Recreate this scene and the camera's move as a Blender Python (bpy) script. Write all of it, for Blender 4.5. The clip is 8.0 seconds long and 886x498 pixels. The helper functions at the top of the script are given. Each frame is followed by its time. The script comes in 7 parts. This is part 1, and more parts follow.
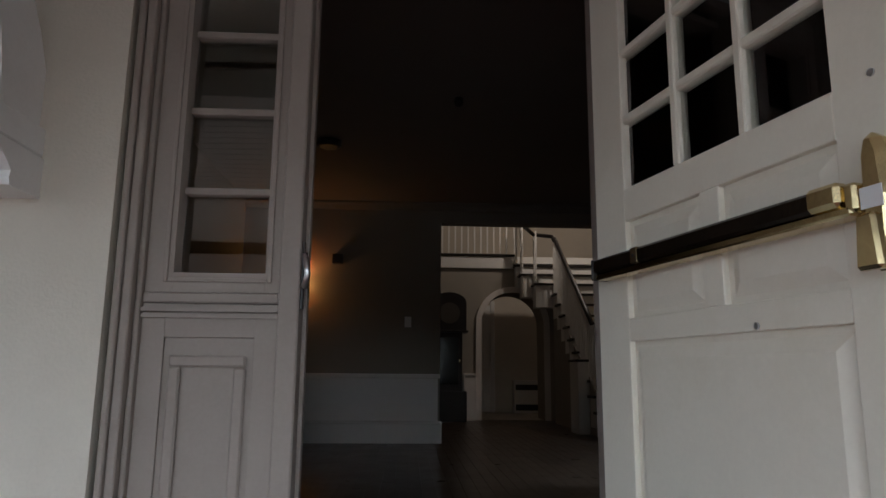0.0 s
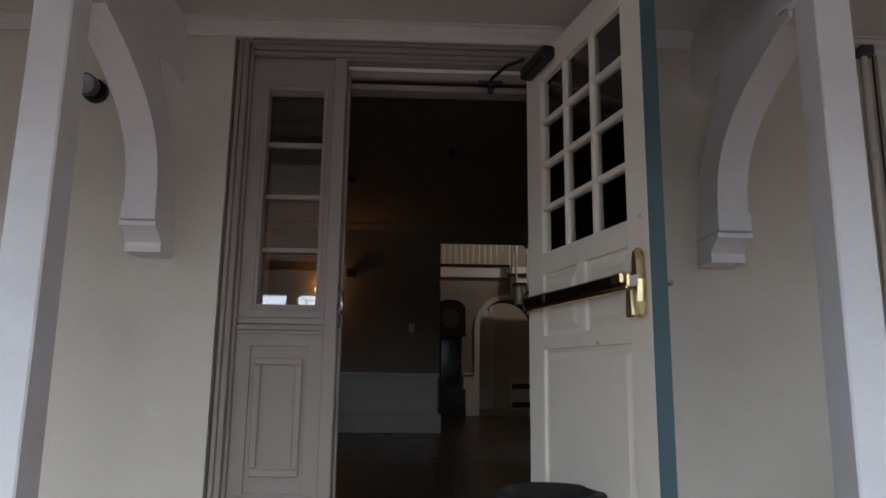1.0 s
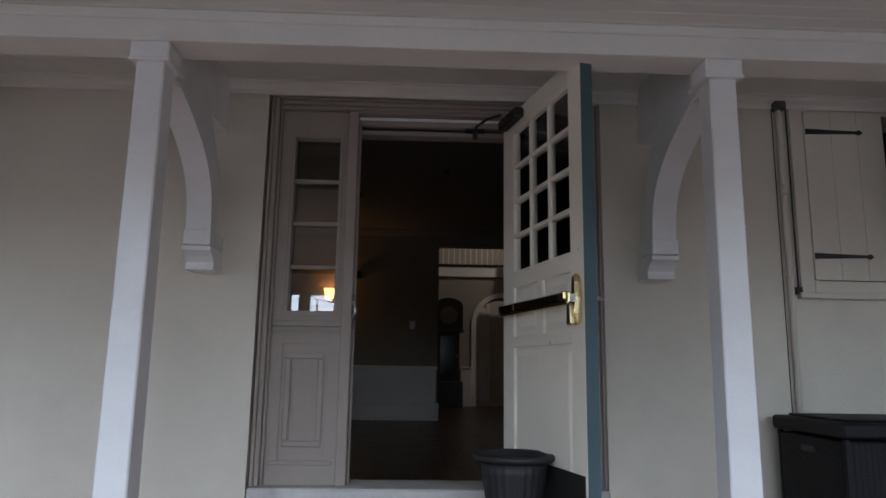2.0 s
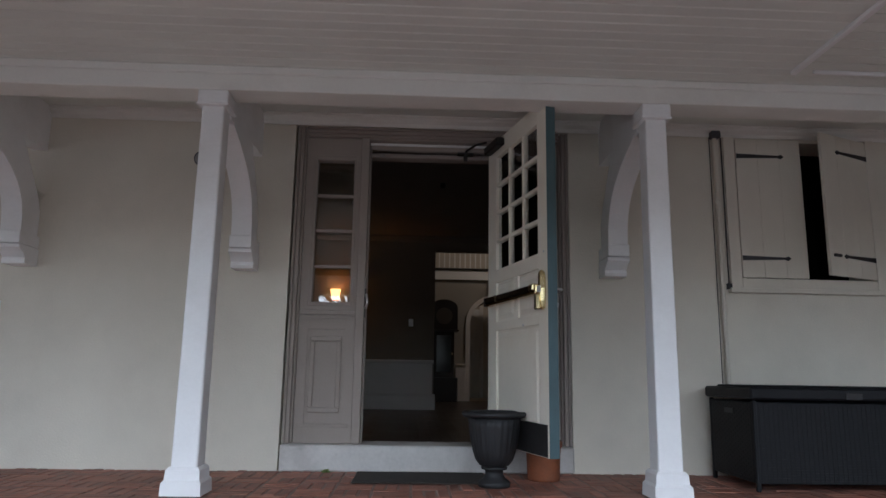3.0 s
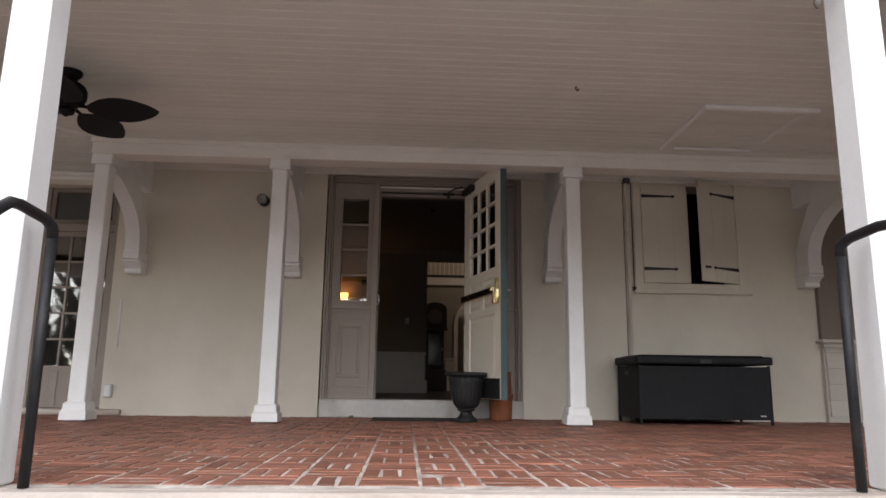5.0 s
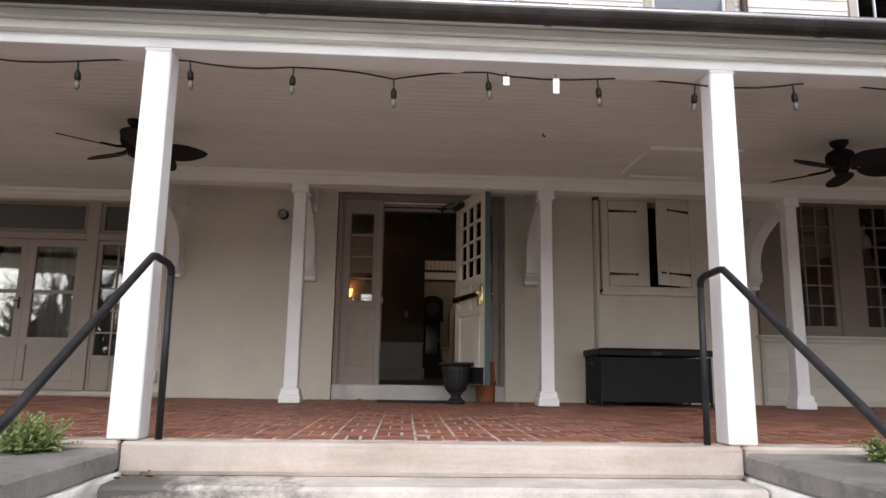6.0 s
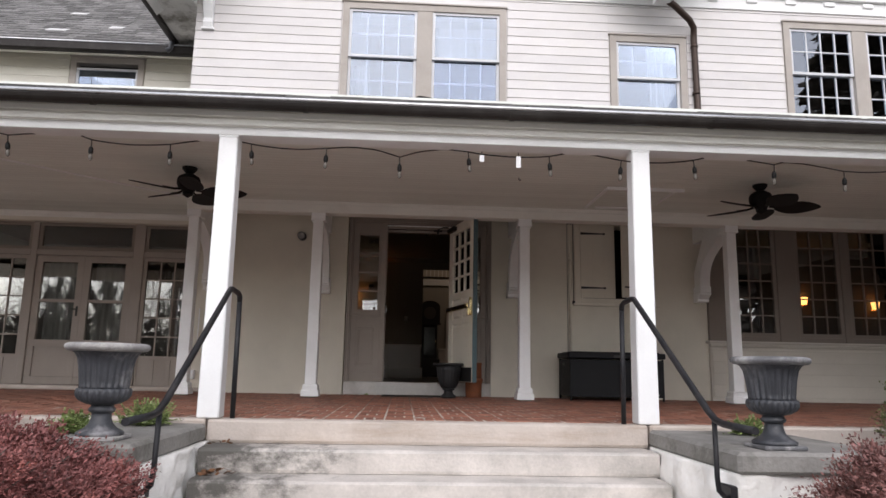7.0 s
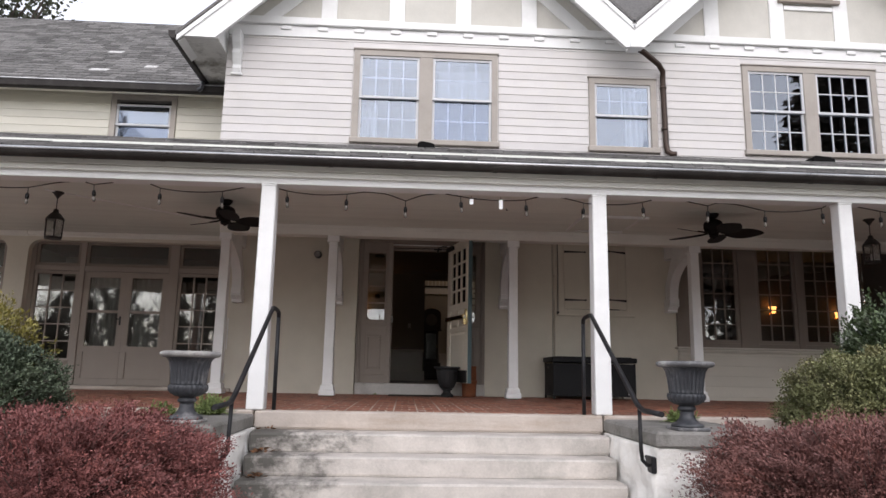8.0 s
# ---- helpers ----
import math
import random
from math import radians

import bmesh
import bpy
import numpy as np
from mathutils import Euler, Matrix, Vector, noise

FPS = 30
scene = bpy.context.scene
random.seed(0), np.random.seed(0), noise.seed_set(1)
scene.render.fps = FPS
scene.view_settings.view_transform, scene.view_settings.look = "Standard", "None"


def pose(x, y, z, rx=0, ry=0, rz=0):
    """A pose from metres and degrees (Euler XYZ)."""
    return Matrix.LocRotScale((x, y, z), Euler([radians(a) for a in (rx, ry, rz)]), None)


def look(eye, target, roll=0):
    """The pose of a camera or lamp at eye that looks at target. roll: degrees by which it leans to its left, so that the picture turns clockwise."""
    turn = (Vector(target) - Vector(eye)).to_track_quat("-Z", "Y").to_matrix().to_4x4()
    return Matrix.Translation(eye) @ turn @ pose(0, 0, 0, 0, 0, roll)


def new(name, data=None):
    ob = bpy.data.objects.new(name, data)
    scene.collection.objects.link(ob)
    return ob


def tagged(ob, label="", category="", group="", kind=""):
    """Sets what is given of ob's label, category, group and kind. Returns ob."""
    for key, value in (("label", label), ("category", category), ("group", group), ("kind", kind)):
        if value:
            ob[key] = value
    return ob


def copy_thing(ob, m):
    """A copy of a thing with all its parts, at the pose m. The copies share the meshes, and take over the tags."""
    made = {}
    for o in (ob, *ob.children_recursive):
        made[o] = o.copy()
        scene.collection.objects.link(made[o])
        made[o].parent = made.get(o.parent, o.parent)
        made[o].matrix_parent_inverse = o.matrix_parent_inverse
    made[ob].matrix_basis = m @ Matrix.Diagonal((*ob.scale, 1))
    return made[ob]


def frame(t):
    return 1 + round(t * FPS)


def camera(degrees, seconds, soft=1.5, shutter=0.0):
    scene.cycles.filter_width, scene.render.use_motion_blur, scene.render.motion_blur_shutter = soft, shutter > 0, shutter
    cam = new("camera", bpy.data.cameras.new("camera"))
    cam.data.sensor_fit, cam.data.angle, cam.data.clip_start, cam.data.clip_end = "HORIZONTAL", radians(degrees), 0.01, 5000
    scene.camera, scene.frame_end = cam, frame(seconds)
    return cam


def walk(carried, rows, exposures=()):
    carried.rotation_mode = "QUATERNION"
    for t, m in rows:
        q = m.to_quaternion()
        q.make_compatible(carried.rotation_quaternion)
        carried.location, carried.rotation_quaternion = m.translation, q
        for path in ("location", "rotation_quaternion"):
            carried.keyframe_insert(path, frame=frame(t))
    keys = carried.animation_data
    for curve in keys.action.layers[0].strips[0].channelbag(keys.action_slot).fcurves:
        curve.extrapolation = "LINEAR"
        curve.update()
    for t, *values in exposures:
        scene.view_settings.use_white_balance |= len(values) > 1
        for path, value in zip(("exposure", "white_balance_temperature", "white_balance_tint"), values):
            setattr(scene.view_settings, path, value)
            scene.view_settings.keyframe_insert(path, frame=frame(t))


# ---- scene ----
cam = camera(65.7, 8.0)
PATH = [
    (0, (-0.145, -1.941, 0.834), (-0.048, 0.024, 1.196), 0.5),
    (0.5, (-0.15, -2.587, 0.791), (-0.052, -0.628, 1.181), 0.6),
    (1, (-0.11, -3.06, 0.812), (-0.033, -1.095, 1.176), 0.7),
    (1.5, (-0.084, -3.463, 0.83), (-0.015, -1.494, 1.174), 0.9),
    (3, (-0.119, -4.729, 0.627), (-0.037, -2.764, 0.991), 0.9),
    (3.5, (-0.134, -5.224, 0.51), (-0.05, -3.261, 0.883), 1.1),
    (4, (-0.158, -5.77, 0.396), (-0.065, -3.808, 0.776), 1.0),
    (4.5, (-0.167, -6.158, 0.342), (-0.065, -4.202, 0.748), 0.8),
    (4.7, (-0.168, -6.368, 0.335), (-0.065, -4.411, 0.733), 0.7),
    (5.8, (-0.182, -7.636, 0.341), (-0.076, -5.67, 0.692), 0.9),
    (6, (-0.182, -7.873, 0.348), (-0.075, -5.907, 0.694), 0.9),
    (6.5, (-0.199, -8.574, 0.357), (-0.088, -6.606, 0.697), 1.0),
    (7, (-0.211, -9.24, 0.354), (-0.101, -7.273, 0.698), 1.1),
    (7.5, (-0.229, -9.863, 0.365), (-0.12, -7.896, 0.71), 1.1),
    (8, (-0.239, -10.489, 0.337), (-0.136, -8.524, 0.692), 1.1),
]
EXPO = [(0.0, 1.10, 5700, 8), (0.5, 1.08, 5800, 8), (1.0, 0.96, 5680, 9), (1.5, 0.89, 5480, 9), (3.0, 0.82, 5560, 9), (3.5, 0.82, 5650, 9), (4.0, 0.82, 5850, 9), (4.5, 0.84, 6300, 11), (6.0, 0.66, 6650, 15), (6.5, 0.46, 6600, 15), (7.0, 0.36, 6600, 15), (8.0, 0.22, 6600, 15)]
SKY = 0.30
walk(cam, [(t, look(eye, target, roll)) for t, eye, target, roll in PATH], EXPO)

# ---- light ----
world = bpy.data.worlds.new("overcast_sky")
scene.world = world
world.use_nodes = True
wn, wl = world.node_tree.nodes, world.node_tree.links
sky = wn.new("ShaderNodeTexSky")
sky.sky_type, sky.sun_disc = "NISHITA", False
sky.sun_elevation, sky.sun_rotation = radians(35), radians(182)
sky.air_density, sky.dust_density, sky.ozone_density = 1.0, 0.5, 1.0
grey = wn.new("ShaderNodeHueSaturation")
grey.inputs["Saturation"].default_value = 0.3
wl.new(sky.outputs["Color"], grey.inputs["Color"])
cover = wn.new("ShaderNodeMix")
cover.data_type = "RGBA"
cover.inputs["Factor"].default_value = 0.2
cover.inputs["B"].default_value = (4.15, 4.3, 4.5, 1)
wl.new(grey.outputs["Color"], cover.inputs["A"])
wl.new(cover.outputs["Result"], wn["Background"].inputs["Color"])
wn["Background"].inputs["Strength"].default_value = SKY

sun_data = bpy.data.lights.new("sun", "SUN")
sun_data.energy, sun_data.angle, sun_data.color = 0.85, radians(50), (1.0, 0.97, 0.93)
sun = new("sun", sun_data)
sun.matrix_world = look((0, 0, 0), (0.03, 0.9, -0.63))

# ---- materials ----


def material(name, color, rough=0.6, metal=0.0, var=0.15, scale=3.0, bump=0.15, bscale=60.0, tint=None, tint_scale=1.2,
             tint_amount=0.4, rand=0.0, island=0.0, depth=0.004, coat=0.0, spec=0.5):
    """A surface with broad and fine variation, an optional second colour in patches, and fine relief."""
    m = bpy.data.materials.new(name)
    m.use_nodes = True
    n, l = m.node_tree.nodes, m.node_tree.links
    b = n["Principled BSDF"]
    tc = n.new("ShaderNodeTexCoord")
    vec = tc.outputs["Object"]
    if rand or island:
        info = n.new("ShaderNodeObjectInfo")
        add = n.new("ShaderNodeVectorMath")
        add.operation = "MULTIPLY_ADD"
        add.inputs[1].default_value = (1, 1, 1)
        sc = n.new("ShaderNodeMath")
        sc.operation = "MULTIPLY"
        sc.inputs[1].default_value = 37.0
        l.new(info.outputs["Random"], sc.inputs[0])
        l.new(vec, add.inputs[0])
        l.new(sc.outputs[0], add.inputs[2])
        vec = add.outputs[0]
    big = n.new("ShaderNodeTexNoise")
    big.inputs["Scale"].default_value, big.inputs["Detail"].default_value, big.inputs["Roughness"].default_value = scale, 6, 0.6
    fine = n.new("ShaderNodeTexNoise")
    fine.inputs["Scale"].default_value, fine.inputs["Detail"].default_value = bscale, 4
    l.new(vec, big.inputs["Vector"])
    l.new(vec, fine.inputs["Vector"])
    both = n.new("ShaderNodeMath")
    both.operation = "MULTIPLY_ADD"
    both.inputs[1].default_value = 0.35
    l.new(fine.outputs["Fac"], both.inputs[0])
    l.new(big.outputs["Fac"], both.inputs[2])
    ramp = n.new("ShaderNodeMapRange")
    ramp.inputs["From Min"].default_value, ramp.inputs["From Max"].default_value = 0.45, 0.95
    ramp.inputs["To Min"].default_value, ramp.inputs["To Max"].default_value = 1 - var, 1 + var
    l.new(both.outputs[0], ramp.inputs["Value"])
    value = ramp.outputs["Result"]
    if rand or island:
        src = info.outputs["Random"] if rand else n.new("ShaderNodeNewGeometry").outputs["Random Per Island"]
        r2 = n.new("ShaderNodeMapRange")
        r2.inputs["To Min"].default_value, r2.inputs["To Max"].default_value = 1 - (rand or island), 1 + (rand or island)
        l.new(src, r2.inputs["Value"])
        mul = n.new("ShaderNodeMath")
        mul.operation = "MULTIPLY"
        l.new(value, mul.inputs[0])
        l.new(r2.outputs["Result"], mul.inputs[1])
        value = mul.outputs[0]
    col = n.new("ShaderNodeVectorMath")
    col.operation = "SCALE"
    col.inputs[0].default_value = color
    if tint:
        patch = n.new("ShaderNodeTexNoise")
        patch.inputs["Scale"].default_value, patch.inputs["Detail"].default_value, patch.inputs["Roughness"].default_value = tint_scale, 8, 0.68
        l.new(vec, patch.inputs["Vector"])
        pr = n.new("ShaderNodeMapRange")
        pr.inputs["From Min"].default_value, pr.inputs["From Max"].default_value = 0.5, 0.68
        pr.inputs["To Max"].default_value = tint_amount
        l.new(patch.outputs["Fac"], pr.inputs["Value"])
        mix = n.new("ShaderNodeMix")
        mix.data_type = "RGBA"
        mix.inputs["A"].default_value, mix.inputs["B"].default_value = (*color, 1), (*tint, 1)
        l.new(pr.outputs["Result"], mix.inputs["Factor"])
        l.new(mix.outputs["Result"], col.inputs[0])
    l.new(value, col.inputs["Scale"])
    l.new(col.outputs["Vector"], b.inputs["Base Color"])
    b.inputs["Metallic"].default_value = metal
    b.inputs["Specular IOR Level"].default_value = spec
    b.inputs["Coat Weight"].default_value = coat
    rr = n.new("ShaderNodeMapRange")
    rr.inputs["To Min"].default_value, rr.inputs["To Max"].default_value = max(0.02, rough - 0.1), min(1, rough + 0.12)
    l.new(big.outputs["Fac"], rr.inputs["Value"])
    l.new(rr.outputs["Result"], b.inputs["Roughness"])
    bp = n.new("ShaderNodeBump")
    bp.inputs["Strength"].default_value, bp.inputs["Distance"].default_value = bump, depth
    l.new(fine.outputs["Fac"], bp.inputs["Height"])
    l.new(bp.outputs["Normal"], b.inputs["Normal"])
    return m


def glass(name, rough=0.0, tint=(0.93, 0.96, 0.96), ior=1.52, gloss=(1, 1, 1)):
    """A thin pane: clear, with the mirror image that its gloss gives."""
    m = bpy.data.materials.new(name)
    m.use_nodes = True
    n, l = m.node_tree.nodes, m.node_tree.links
    n.remove(n["Principled BSDF"])
    clear, shine = n.new("ShaderNodeBsdfTransparent"), n.new("ShaderNodeBsdfGlossy")
    mix, fres = n.new("ShaderNodeMixShader"), n.new("ShaderNodeFresnel")
    fres.inputs["IOR"].default_value = ior
    clear.inputs["Color"].default_value = (*tint, 1)
    shine.inputs["Roughness"].default_value = rough
    shine.inputs["Color"].default_value = (*gloss, 1)
    wave = n.new("ShaderNodeTexNoise")
    wave.inputs["Scale"].default_value = 3.0
    bp = n.new("ShaderNodeBump")
    bp.inputs["Strength"].default_value, bp.inputs["Distance"].default_value = 0.012, 0.05
    tc = n.new("ShaderNodeTexCoord")
    l.new(tc.outputs["Object"], wave.inputs["Vector"])
    l.new(wave.outputs["Fac"], bp.inputs["Height"])
    l.new(bp.outputs["Normal"], shine.inputs["Normal"])
    l.new(fres.outputs[0], mix.inputs[0])
    l.new(clear.outputs[0], mix.inputs[1])
    l.new(shine.outputs[0], mix.inputs[2])
    l.new(mix.outputs[0], n["Material Output"].inputs["Surface"])
    return m


def glow(name, color, strength):
    m = bpy.data.materials.new(name)
    m.use_nodes = True
    b = m.node_tree.nodes["Principled BSDF"]
    b.inputs["Base Color"].default_value = (*color, 1)
    b.inputs["Emission Color"].default_value = (*color, 1)
    b.inputs["Emission Strength"].default_value = strength
    return m


STUCCO = material("stucco_paint", (0.69, 0.643, 0.545), 0.85, var=0.07, scale=1.6, bump=0.35, bscale=90, tint=(0.56, 0.52, 0.45), tint_scale=0.7, tint_amount=0.35, depth=0.006)
WHITE = material("white_paint", (0.85, 0.85, 0.84), 0.5, var=0.05, scale=2.5, bump=0.12, bscale=70, tint=(0.66, 0.65, 0.62), tint_scale=2.2, tint_amount=0.3)
BEAM = material("soft_white_paint", (0.80, 0.785, 0.73), 0.55, var=0.06, scale=1.5, bump=0.12, bscale=60, tint=(0.6, 0.58, 0.53), tint_scale=1.3, tint_amount=0.4)
CEIL = material("ceiling_paint", (0.76, 0.775, 0.715), 0.6, var=0.06, scale=1.2, bump=0.1, bscale=50, island=0.04)
SIDING = material("siding_paint", (0.64, 0.615, 0.60), 0.6, var=0.06, scale=1.4, bump=0.15, bscale=40, tint=(0.66, 0.63, 0.57), tint_scale=1.6, tint_amount=0.4, rand=0.05)
# lighter copy of the taupe, for casings in the open daylight
LIT_TAUPE = material("lit_taupe_paint", (0.425, 0.388, 0.35), 0.7, spec=0.12, var=0.10, scale=2.5, bump=0.15, bscale=80, tint=(0.36, 0.32, 0.28), tint_scale=3.5, tint_amount=0.45)
# taupe darkened for the shade on the bay frames and transoms
SHADED_TAUPE = material("shaded_taupe_paint", (0.265, 0.225, 0.195), 0.65, spec=0.08, var=0.08, scale=2.5, bump=0.12, bscale=80, tint=(0.21, 0.18, 0.155), tint_scale=2.5, tint_amount=0.35)
CREAM_SIDING = material("cream_siding_paint", (0.66, 0.635, 0.55), 0.6, var=0.06, scale=1.4, bump=0.15, bscale=40, rand=0.05)
BAY_SIDING = material("bay_siding_paint", (0.60, 0.56, 0.49), 0.6, var=0.06, scale=1.4, bump=0.15, bscale=40, rand=0.04)
TAUPE = material("taupe_paint", (0.345, 0.30, 0.265), 0.65, spec=0.12, var=0.08, scale=2.5, bump=0.12, bscale=80, tint=(0.33, 0.29, 0.25), tint_scale=2.5, tint_amount=0.35)
DOOR_CREAM = material("cream_door_paint", (0.85, 0.80, 0.68), 0.42, var=0.05, scale=3, bump=0.1, bscale=90, tint=(0.66, 0.59, 0.46), tint_scale=3, tint_amount=0.35)
TEAL = material("teal_door_paint", (0.06, 0.105, 0.115), 0.45, var=0.15, scale=4, bump=0.15, bscale=80)
BRASS = material("polished_brass", (0.68, 0.55, 0.29), 0.16, metal=1.0, var=0.12, scale=9, bump=0.05, bscale=60)
STEEL = material("brushed_steel", (0.6, 0.6, 0.6), 0.3, metal=1.0, var=0.1)
BLACK = material("black_metal", (0.018, 0.017, 0.017), 0.45, var=0.3, scale=12, bump=0.15, bscale=120)
RAIL = material("black_rail_paint", (0.016, 0.016, 0.018), 0.45, spec=0.3, var=0.3, scale=6, bump=0.2, bscale=90, tint=(0.07, 0.06, 0.055), tint_scale=9, tint_amount=0.3)
FAN = material("dark_bronze_fan", (0.006, 0.005, 0.005), 0.6, spec=0.25, var=0.3, scale=10, bump=0.2, bscale=70)
RESIN = material("dark_resin", (0.008, 0.0085, 0.010), 0.6, spec=0.3, var=0.2, scale=5, bump=0.5, bscale=140, depth=0.003)
LEAD = material("weathered_lead", (0.042, 0.045, 0.052), 0.45, var=0.35, scale=5, bump=0.3, bscale=60, tint=(0.13, 0.13, 0.135), tint_scale=5, tint_amount=0.55)
RIM = material("worn_pale_rim", (0.30, 0.29, 0.28), 0.7, var=0.35, scale=8, bump=0.4, bscale=50, tint=(0.55, 0.52, 0.48), tint_scale=7, tint_amount=0.8)
POT = material("black_planter_resin", (0.014, 0.014, 0.015), 0.6, var=0.25, scale=8, bump=0.25, bscale=80)
TERRA = material("terracotta", (0.24, 0.075, 0.028), 0.75, var=0.2, scale=6, bump=0.25, bscale=70, tint=(0.15, 0.06, 0.035), tint_scale=5, tint_amount=0.6)
BRICK = material("porch_brick", (0.30, 0.127, 0.083), 0.55, var=0.28, scale=14, bump=0.4, bscale=110, tint=(0.19, 0.075, 0.055), tint_scale=5, tint_amount=0.7, rand=0.3)
BRICK_FAR = material("porch_brick_field", (0.30, 0.127, 0.083), 0.55, var=0.28, scale=14, bump=0.4, bscale=110, tint=(0.19, 0.075, 0.055), tint_scale=5, tint_amount=0.7, island=0.3)
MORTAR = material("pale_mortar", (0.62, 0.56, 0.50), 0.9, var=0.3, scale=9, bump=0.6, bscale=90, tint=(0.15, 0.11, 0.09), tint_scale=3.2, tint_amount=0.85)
# the joints go from pale along the open edge to dark further in
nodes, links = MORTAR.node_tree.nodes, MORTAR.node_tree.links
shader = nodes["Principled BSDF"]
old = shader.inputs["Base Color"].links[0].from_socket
coord, axes, cloud, lean, edge_fade, mixed = nodes.new("ShaderNodeTexCoord"), nodes.new("ShaderNodeSeparateXYZ"), nodes.new("ShaderNodeTexNoise"), nodes.new("ShaderNodeMath"), nodes.new("ShaderNodeMapRange"), nodes.new("ShaderNodeMix")
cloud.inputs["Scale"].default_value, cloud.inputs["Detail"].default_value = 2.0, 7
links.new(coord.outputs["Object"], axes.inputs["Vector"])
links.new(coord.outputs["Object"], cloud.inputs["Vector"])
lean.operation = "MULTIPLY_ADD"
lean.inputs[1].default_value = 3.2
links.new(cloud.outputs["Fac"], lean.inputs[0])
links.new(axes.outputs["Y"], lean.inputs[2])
edge_fade.inputs["From Min"].default_value, edge_fade.inputs["From Max"].default_value, edge_fade.inputs["To Max"].default_value = -1.7, 0.1, 0.8
links.new(lean.outputs[0], edge_fade.inputs["Value"])
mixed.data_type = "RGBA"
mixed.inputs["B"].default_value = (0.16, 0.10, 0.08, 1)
links.new(edge_fade.outputs["Result"], mixed.inputs["Factor"])
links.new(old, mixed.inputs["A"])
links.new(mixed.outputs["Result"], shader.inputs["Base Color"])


def grimed(mat, dirt, scale, low, high, amount, lean=0.0, squash=(1, 1, 1)):
    """Dirt in ragged patches laid over a paint or stone; lean: how much more of it lies away from the middle."""
    nodes, links = mat.node_tree.nodes, mat.node_tree.links
    shader = nodes["Principled BSDF"]
    clean = shader.inputs["Base Color"].links[0].from_socket
    place, fit_to, cloud, mud, blend = nodes.new("ShaderNodeNewGeometry"), nodes.new("ShaderNodeMapping"), nodes.new("ShaderNodeTexNoise"), nodes.new("ShaderNodeMapRange"), nodes.new("ShaderNodeMix")
    fit_to.inputs["Scale"].default_value = squash
    cloud.inputs["Scale"].default_value, cloud.inputs["Detail"].default_value, cloud.inputs["Roughness"].default_value = scale, 9, 0.7
    links.new(place.outputs["Position"], fit_to.inputs["Vector"])
    links.new(fit_to.outputs["Vector"], cloud.inputs["Vector"])
    level = cloud.outputs["Fac"]
    if lean:
        split, away, total = nodes.new("ShaderNodeSeparateXYZ"), nodes.new("ShaderNodeMath"), nodes.new("ShaderNodeMath")
        away.operation, total.operation = "ABSOLUTE", "MULTIPLY_ADD"
        total.inputs[1].default_value = lean
        links.new(place.outputs["Position"], split.inputs["Vector"])
        links.new(split.outputs["X"], away.inputs[0])
        links.new(away.outputs[0], total.inputs[0])
        links.new(level, total.inputs[2])
        level = total.outputs[0]
    mud.inputs["From Min"].default_value, mud.inputs["From Max"].default_value, mud.inputs["To Max"].default_value = low, high, amount
    links.new(level, mud.inputs["Value"])
    blend.data_type = "RGBA"
    blend.inputs["B"].default_value = (*dirt, 1)
    links.new(mud.outputs["Result"], blend.inputs["Factor"])
    links.new(clean, blend.inputs["A"])
    links.new(blend.outputs["Result"], shader.inputs["Base Color"])


for floor_mat in (BRICK, BRICK_FAR):
    grimed(floor_mat, (0.12, 0.07, 0.05), 1.3, 0.48, 0.85, 0.7, 0.03)
grimed(MORTAR, (0.17, 0.105, 0.08), 6.0, 0.47, 0.72, 0.75, 0.012)
STONE = material("limestone_step", (0.61, 0.565, 0.52), 0.8, var=0.2, scale=3.5, bump=0.4, bscale=55, tint=(0.34, 0.33, 0.30), tint_scale=2.3, tint_amount=0.6, depth=0.008)
SLAB = material("limestone_top_slab", (0.54, 0.475, 0.42), 0.8, var=0.14, scale=2.0, bump=0.35, bscale=55, tint=(0.38, 0.32, 0.265), tint_scale=1.2, tint_amount=0.7, depth=0.006)
SOIL_STONE = material("mossy_cap_stone", (0.27, 0.258, 0.238), 0.88, var=0.25, scale=4, bump=0.6, bscale=45, tint=(0.10, 0.098, 0.078), tint_scale=2.2, tint_amount=0.95, depth=0.01)
LIMEWASH = material("limewashed_rubble", (0.93, 0.91, 0.865), 0.9, var=0.08, scale=4, bump=0.6, bscale=14, tint=(0.74, 0.68, 0.57), tint_scale=3, tint_amount=0.25, depth=0.03, rand=0.06)
SHINGLE = material("grey_shingle", (0.19, 0.185, 0.18), 0.95, spec=0.0, var=0.3, scale=20, bump=0.6, bscale=200, rand=0.32)
SHINGLE_FAR = material("grey_shingle_field", (0.19, 0.185, 0.18), 0.95, spec=0.0, var=0.3, scale=20, bump=0.6, bscale=200, island=0.32)
PALE_SHINGLE = material("scuffed_shingle", (0.62, 0.61, 0.60), 0.9, var=0.25, scale=20, bump=0.5, bscale=150)
GUTTER = material("aged_copper_gutter", (0.026, 0.022, 0.020), 0.5, metal=0.0, spec=0.25, var=0.3, scale=3, bump=0.2, bscale=40, tint=(0.065, 0.06, 0.055), tint_scale=4, tint_amount=0.5)
# bright colour puts the sky's gleam into the gutter lip
LIP_GLEAM = material("gutter_lip_gleam", (0.55, 0.55, 0.56), 0.3, metal=0.8, var=0.3, scale=4)
SPOUT = material("brown_downpipe", (0.055, 0.035, 0.026), 0.4, metal=0.4, var=0.25, scale=5)
WOODFLOOR = material("dark_floorboards", (0.030, 0.018, 0.012), 0.3, var=0.3, scale=4, bump=0.15, bscale=40, island=0.3)
